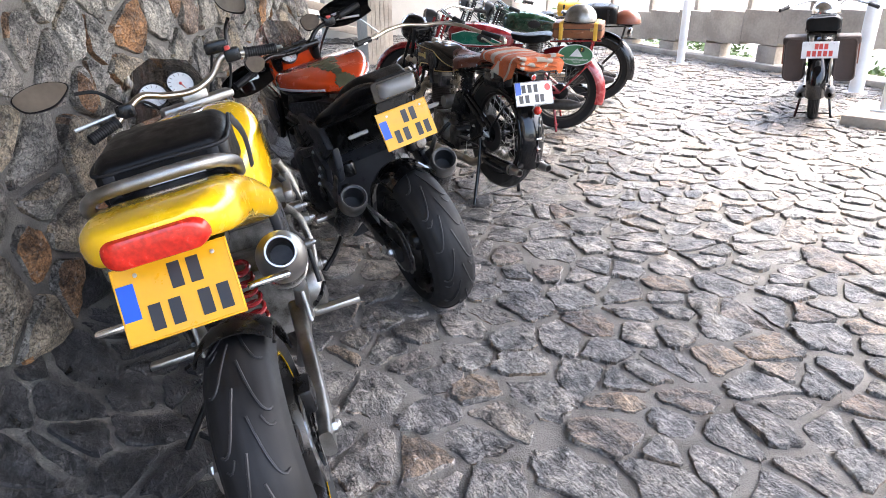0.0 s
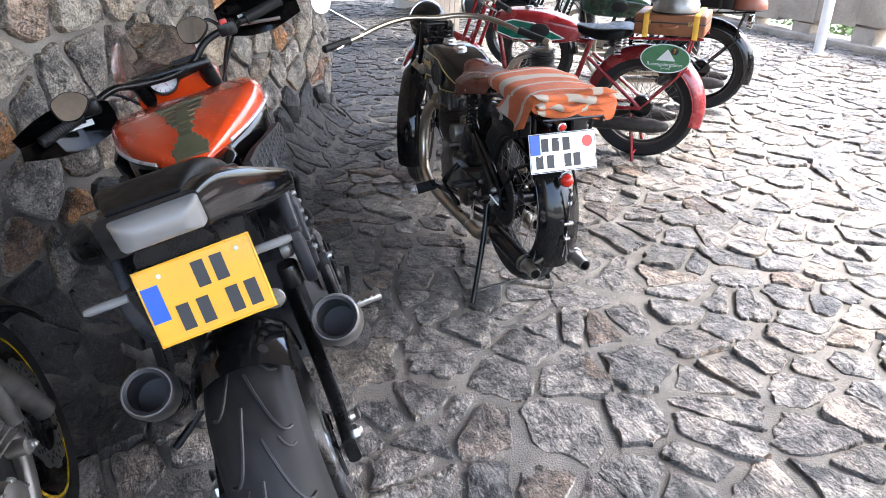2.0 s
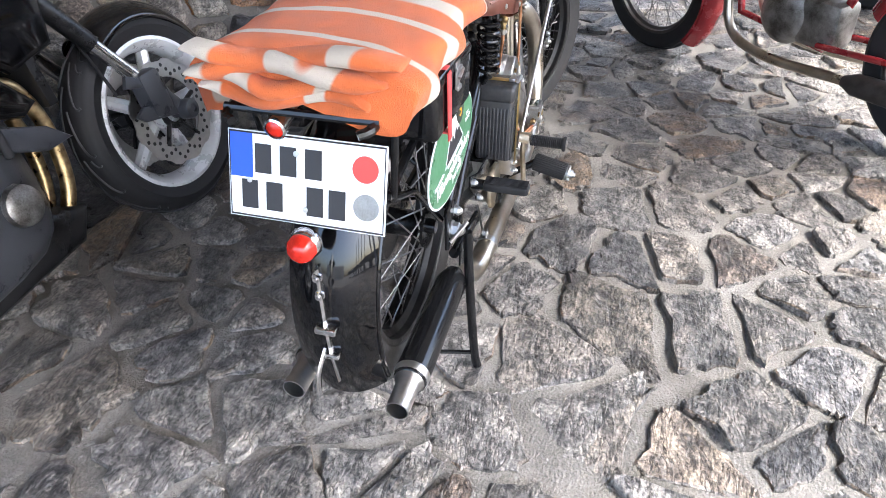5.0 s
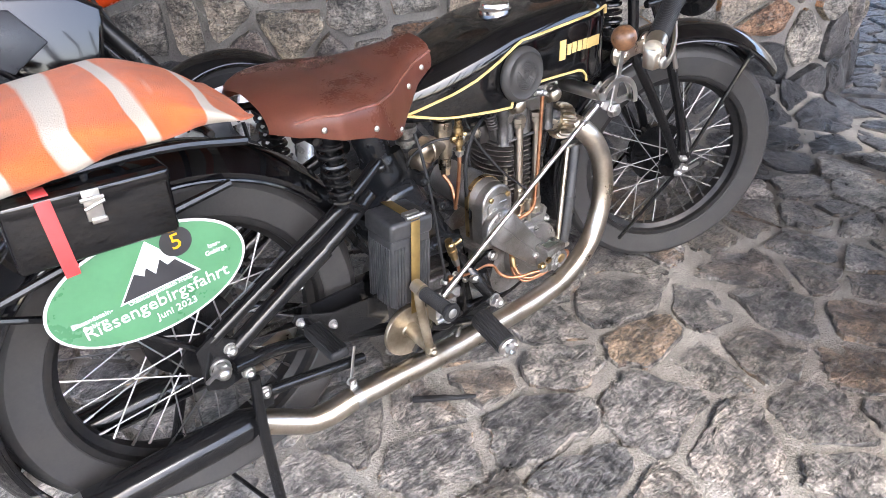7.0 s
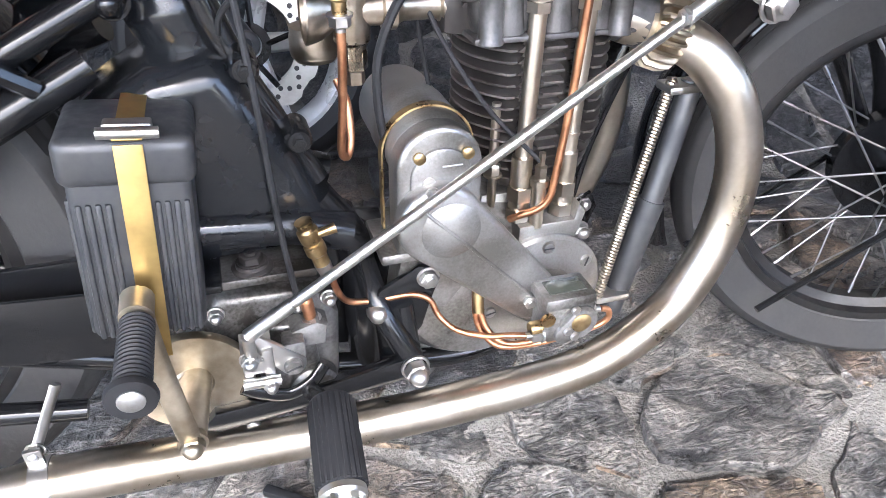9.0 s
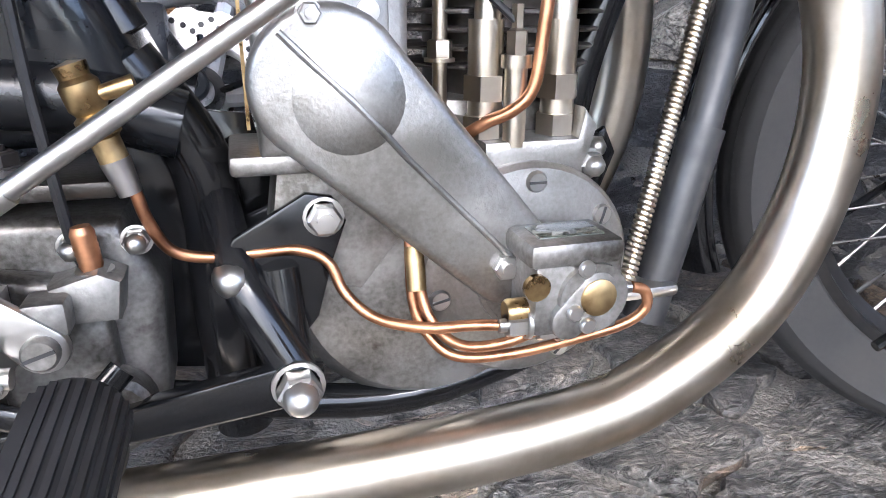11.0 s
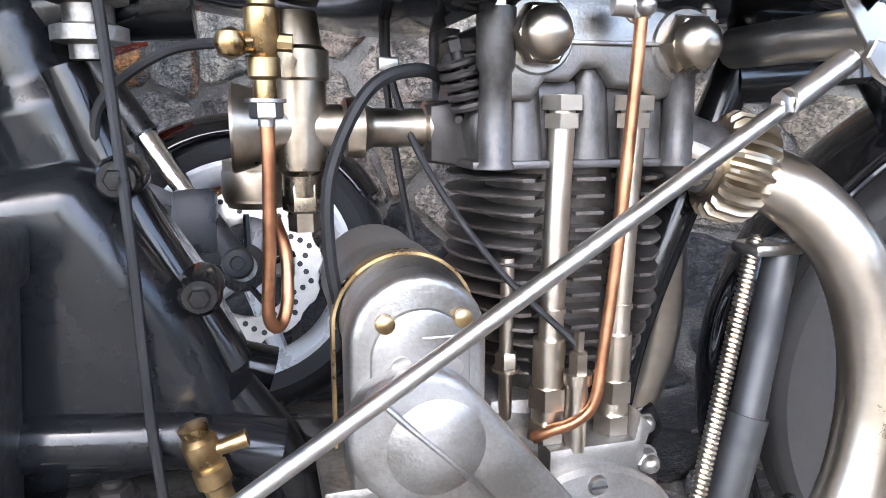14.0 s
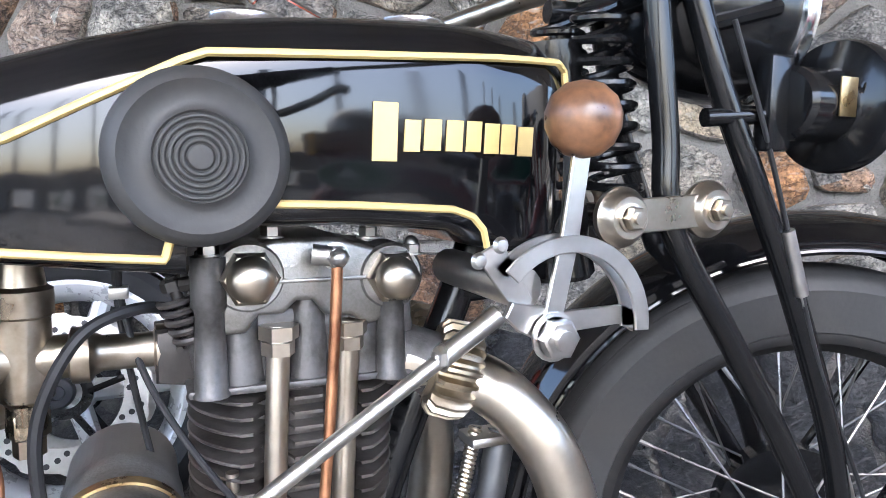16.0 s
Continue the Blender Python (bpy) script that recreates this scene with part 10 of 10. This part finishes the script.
def suitcase(m):
    top = thing("suitcase", m, "small brown leather suitcase strapped on the rack", "suitcase")
    sh = part("shell", box(B(), (0, 0, 0.062), (0.40, 0.26, 0.12), bev=0.014, seg=3), SUITCASE, top)
    part("seam", box(B(), (0, 0, 0.075), (0.404, 0.264, 0.008), bev=0.002), INK, sh)
    for y in (-0.133, 0.133):
        part("handle", tube(B(), smooth_path([(-0.05, y, 0.06), (-0.03, y * 1.15, 0.055), (0.03, y * 1.15, 0.055), (0.05, y, 0.06)], 4), 0.007, 8), SUITCASE, sh)
        for x in (-0.12, 0.12):
            part("lock", box(B(), (x, y, 0.075), (0.03, 0.006, 0.025), bev=0.002), BRASS, sh)
    for x in (-0.15, 0.13):
        bm = tube(B(), [(x, 0.137, -0.01), (x, 0.136, 0.12), (x, 0.128, 0.126), (x, -0.128, 0.126), (x, -0.136, 0.12), (x, -0.137, -0.01)], 0.016, 8, flat=0.16, up=(1, 0, 0))
        part("strap", bm, YSTRAP, top)


suitcase(rm @ Matrix.Translation((-0.12, 0, 0.79)))


def half_helmet(m, mm, label):
    top = thing("helmet", m, label, "helmet")
    bm = B()
    lathe(bm, [(0.118, -0.01), (0.12, 0.0), (0.117, 0.03), (0.105, 0.07), (0.08, 0.10), (0.045, 0.12), (0, 0.126)], Matrix.Diagonal((1.12, 1, 1, 1)), 32)
    sh = part("shell", bm, mm, top)
    part("rim", tube(B(), [(0.134 * math.cos(a), 0.119 * math.sin(a), -0.008) for a in (math.tau * k / 32 for k in range(32))], 0.005, 6, closed=True), RUBBER2, sh)
    bm = tube(B(), smooth_path([(0.12, 0.05, 0.05), (0.145, 0.02, 0.06), (0.145, -0.02, 0.06), (0.12, -0.05, 0.05)], 4), 0.014, 8)
    part("goggles", bm, CHROME, top)


half_helmet(rm @ Matrix.Translation((-0.13, 0.02, 0.925)), ALU, "silver half-shell helmet resting on the suitcase")

blk_pose = (2.27, -2.58, 45, 3)
blk = old_machine(*blk_pose, "black vintage motorcycle with dark green tank on its stand", BLACK, GREENBLK, None, BLACK, BLACK, lamp_r=0.085, seat_mat=FABRIC)
bm_m = lean_pose(*blk_pose)
for s in (-1, 1):
    t = part("rear_lamp", lathe(B(), [(0, -0.03), (0.03, -0.025), (0.04, 0), (0.042, 0.008), (0.036, 0.012), (0, 0.018)], Matrix.Translation((-0.30, s * 0.06, 0.70)) @ Matrix.Rotation(radians(-90), 4, "Y"), 20), CHROME, blk)
    part("lens", lathe(B(), [(0.035, 0.0125), (0.02, 0.018), (0, 0.02)], Matrix.Translation((-0.30, s * 0.06, 0.70)) @ Matrix.Rotation(radians(-90), 4, "Y"), 20), CLEARLENS, t)


def roll_bag(m, mm, label, size):
    top = thing("bag", m, label, "bag")
    bm = body(spread([(-size[0], size[1] * 0.7, 0.02, size[2] * 0.8, 0.03, 0.03), (-size[0] * 0.9, size[1], 0.0, size[2], 0.05, 0.03), (0, size[1] * 1.04, 0, size[2] * 1.06, 0.06, 0.03), (size[0] * 0.9, size[1], 0, size[2], 0.05, 0.03), (size[0], size[1] * 0.7, 0.02, size[2] * 0.8, 0.03, 0.03)], 4))
    for v in bm.verts:
        v.co += Vector((0.01, 0.01, 0.014)) * noise.noise(v.co * 9)
    part("bag_body", bm, mm, top)
    for x in (-size[0] * 0.5, size[0] * 0.5):
        part("strap", tube(B(), [(x, size[1] * 1.05, 0), (x, size[1] * 1.05, size[2] * 0.8), (x, size[1] * 0.6, size[2] * 1.07), (x, -size[1] * 0.6, size[2] * 1.07), (x, -size[1] * 1.05, size[2] * 0.8), (x, -size[1] * 1.05, 0)], 0.012, 6, flat=0.25), RUBBER2, top)


roll_bag(bm_m @ Matrix.Translation((0.0, 0, 0.80)), FABRIC, "dark blue-black roll bag tied on the rack", (0.16, 0.15, 0.16))
half_helmet(bm_m @ Matrix.Translation((-0.26, 0, 0.80)), LEATHER, "dark brown half-shell helmet on the rack")

far_pose = (3.35, -2.9, 48, 3)
far = old_machine(*far_pose, "black vintage motorcycle with green-lined tank", BLACK, GREENBLK, GREENBLK, BLACK, BLACK, seat_mat=FABRIC)
roll_bag(lean_pose(*far_pose) @ Matrix.Translation((-0.1, 0, 0.79)), YSTRAP, "orange-yellow bag tied on the rack", (0.15, 0.14, 0.15))

pir_pose = (0.60, -3.80, -56, 4)
pir = old_machine(*pir_pose, "black touring motorcycle with canvas saddlebags and wide bars", BLACK, BLACK, None, BLACK, BLACK, seat_mat=FABRIC, bars=0.42)
ux, uz = Vector((0, -1, 0)), Vector((0.1, 0, 1)).normalized()
un = ux.cross(uz)
number_plate(pir, Matrix(((ux.x, uz.x, un.x, -0.375), (ux.y, uz.y, un.y, 0), (ux.z, uz.z, un.z, 0.66), (0, 0, 0, 1))), 0.28, 0.14, WHITEP, "bars_red")
pm2 = lean_pose(*pir_pose)
for s in (-1, 1):
    top = thing("saddlebag", pm2 @ Matrix.Translation((-0.08, s * 0.20, 0.38)), "dark canvas saddlebag with flap, hung beside the rear wheel", "saddlebag", "saddlebags")
    bm = body(spread([(-0.17, 0.06, 0.02, 0.34, 0.03, 0.04), (-0.15, 0.085, 0.0, 0.37, 0.04, 0.05), (0.12, 0.085, 0.0, 0.37, 0.04, 0.05), (0.15, 0.06, 0.02, 0.34, 0.03, 0.04)], 4))
    for v in bm.verts:
        v.co += Vector((0.008, 0.012, 0.01)) * noise.noise(v.co * 8 + Vector((s, 0, 0)))
    bag = part("bag_body", bm, SADDLEBAG, top)
    part("flap", box(B(), (-0.015, s * 0.01, 0.345), (0.31, 0.185, 0.07), bev=0.02, seg=3), SADDLEBAG, bag)
    for x in (-0.09, 0.06):
        part("strap", box(B(), (x, s * 0.095, 0.25), (0.025, 0.012, 0.22), bev=0.003), LEATHER, bag)
half_helmet(pm2 @ Matrix.Translation((0.16, 0, 0.93)), CHROME, "silver helmet with goggles on the saddle")
roll_bag(pm2 @ Matrix.Translation((-0.12, 0, 0.80)), FABRIC, "small black bag on the rack", (0.10, 0.13, 0.12))
part("mirror", tube(B(), smooth_path([(0.92, 0.34, 0.96), (0.90, 0.42, 1.03), (0.90, 0.50, 1.06)], 4), 0.005, 8), CHROME, pir, "round mirror on a stalk")

# ---- a small tool on the paving ----
def dropped_tool():
    top = thing("tyre_lever", Matrix.Translation((0.489, -0.084, 0.014)) @ Matrix.Rotation(math.atan2(-0.092, 0.121), 4, "Z"), "small black tyre lever lying on the paving", "tool")
    part("shaft", box(B(), (-0.035, 0, 0), (0.085, 0.014, 0.012), bev=0.003), RUBBER2, top)
    part("tip", tube(B(), [(0.0, 0, 0), (0.04, 0, -0.001), (0.076, 0.003, -0.003)], [0.0065, 0.006, 0.004], 8), RUBBER2, top)


dropped_tool()


# ---- paving stones and wall stones, last ----
def lay(kind, cells, place, near, parent, mats, pick, name, depth, rise, rough, dome, chip, relief, limit=300):
    rng = random.Random(11)
    singles, joined = 0, {}
    for c, poly in cells:
        mm = mats[pick(c, rng)]
        dm = dome(rng) if callable(dome) else dome
        one = near(c) and singles < limit
        vs, fs = stone_geom(place, c, poly, rng, depth, rng.uniform(*rise), rough, 3, dm, chip, relief)
        if one:
            me = bpy.data.meshes.new(name)
            mid = sum(vs, Vector()) / len(vs)
            me.from_pydata([v - mid for v in vs], [], fs)
            me.materials.append(mm)
            me.shade_smooth()
            me.set_sharp_from_angle(angle=radians(24))
            o = new(name, me)
            o.location = mid
            o.parent = parent
            singles += 1
        else:
            V, F = joined.setdefault(mm.name, ([], []))
            n = len(V)
            V += vs
            F += [tuple(i + n for i in f) for f in fs]
    for nm, (V, F) in joined.items():
        me = bpy.data.meshes.new(kind)
        me.from_pydata(V, [], F)
        me.materials.append(bpy.data.materials[nm])
        me.shade_smooth()
        me.set_sharp_from_angle(angle=radians(24))
        o = new(kind, me)
        o.parent = parent
        o["kind"] = "stuff"


def lay_paving():
    rng = random.Random(3)

    def skip(x, y):
        p = Vector((x, y, 0))
        d = (WALL_A - p).dot(WALL_N)
        s = (p - WALL_A).dot(WALL_DIR)
        return d < -0.05 and s < WALL_END + 0.4 or y > 4
    rot = Matrix.Rotation(radians(-28), 2)

    def world(u, v):
        q = rot @ Vector((u, v))
        return q.x, q.y

    big = []
    for bx, by, br in ((0.31, -0.46, 0.20), (0.10, -0.30, 0.15), (0.40, 0.28, 0.17), (1.12, -0.12, 0.16), (1.40, -0.42, 0.15), (0.62, -0.27, 0.15), (-0.3, 0.75, 0.19), (-0.85, 0.2, 0.17), (-1.3, -0.2, 0.18)):
        q = rot.transposed() @ Vector((bx, by))
        big.append((q.x, q.y, br))

    def cells():
        for c, poly in crazy_cells(-8.5, 12.5, -7.5, 6.5, 0.178, 0.138, 0.0105, rng, lambda u, v: skip(*world(u, v)) or not (-5 < world(u, v)[0] < 11 and -6.1 < world(u, v)[1] < 4.2), big):
            yield c, poly

    def place(u, v, o):
        x, y = world(u, v)
        return Vector((x, y, o + foot(x, y)))

    def near(c):
        x, y = world(*c)
        return -0.75 < x < 2.0 and -1.1 < y < 0.95

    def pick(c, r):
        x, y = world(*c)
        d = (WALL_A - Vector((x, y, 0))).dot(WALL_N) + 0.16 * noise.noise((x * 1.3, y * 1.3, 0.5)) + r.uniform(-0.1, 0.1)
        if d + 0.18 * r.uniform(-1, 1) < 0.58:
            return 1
        # uneven light painted in: darker PAVING copy round the old machine, paler elsewhere
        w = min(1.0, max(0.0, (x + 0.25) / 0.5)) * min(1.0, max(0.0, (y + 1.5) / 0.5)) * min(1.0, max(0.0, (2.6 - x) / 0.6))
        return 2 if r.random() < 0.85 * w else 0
    lay("paving", cells(), place, near, ground, (PAVING, SLATE, DIMPAVING), pick, "paving_stone", 0.03, (-0.001, 0.012), 0.24, lambda r: r.uniform(-0.001, 0.007), 0.0045, 0.0085)


def lay_wall():
    rng = random.Random(8)

    def place(s, h, o):
        return wall_at(s, h, o)

    def near(c):
        return -1.3 < c[0] < 3.4 and 0.1 < c[1] < 1.5

    def pick(c, r):
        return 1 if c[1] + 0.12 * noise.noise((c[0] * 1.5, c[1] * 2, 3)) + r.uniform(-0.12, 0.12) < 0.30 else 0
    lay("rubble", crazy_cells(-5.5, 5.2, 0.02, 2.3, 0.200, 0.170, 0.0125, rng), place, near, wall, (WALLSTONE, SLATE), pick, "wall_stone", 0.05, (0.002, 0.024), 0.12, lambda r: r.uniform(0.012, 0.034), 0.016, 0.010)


lay_paving()
lay_wall()
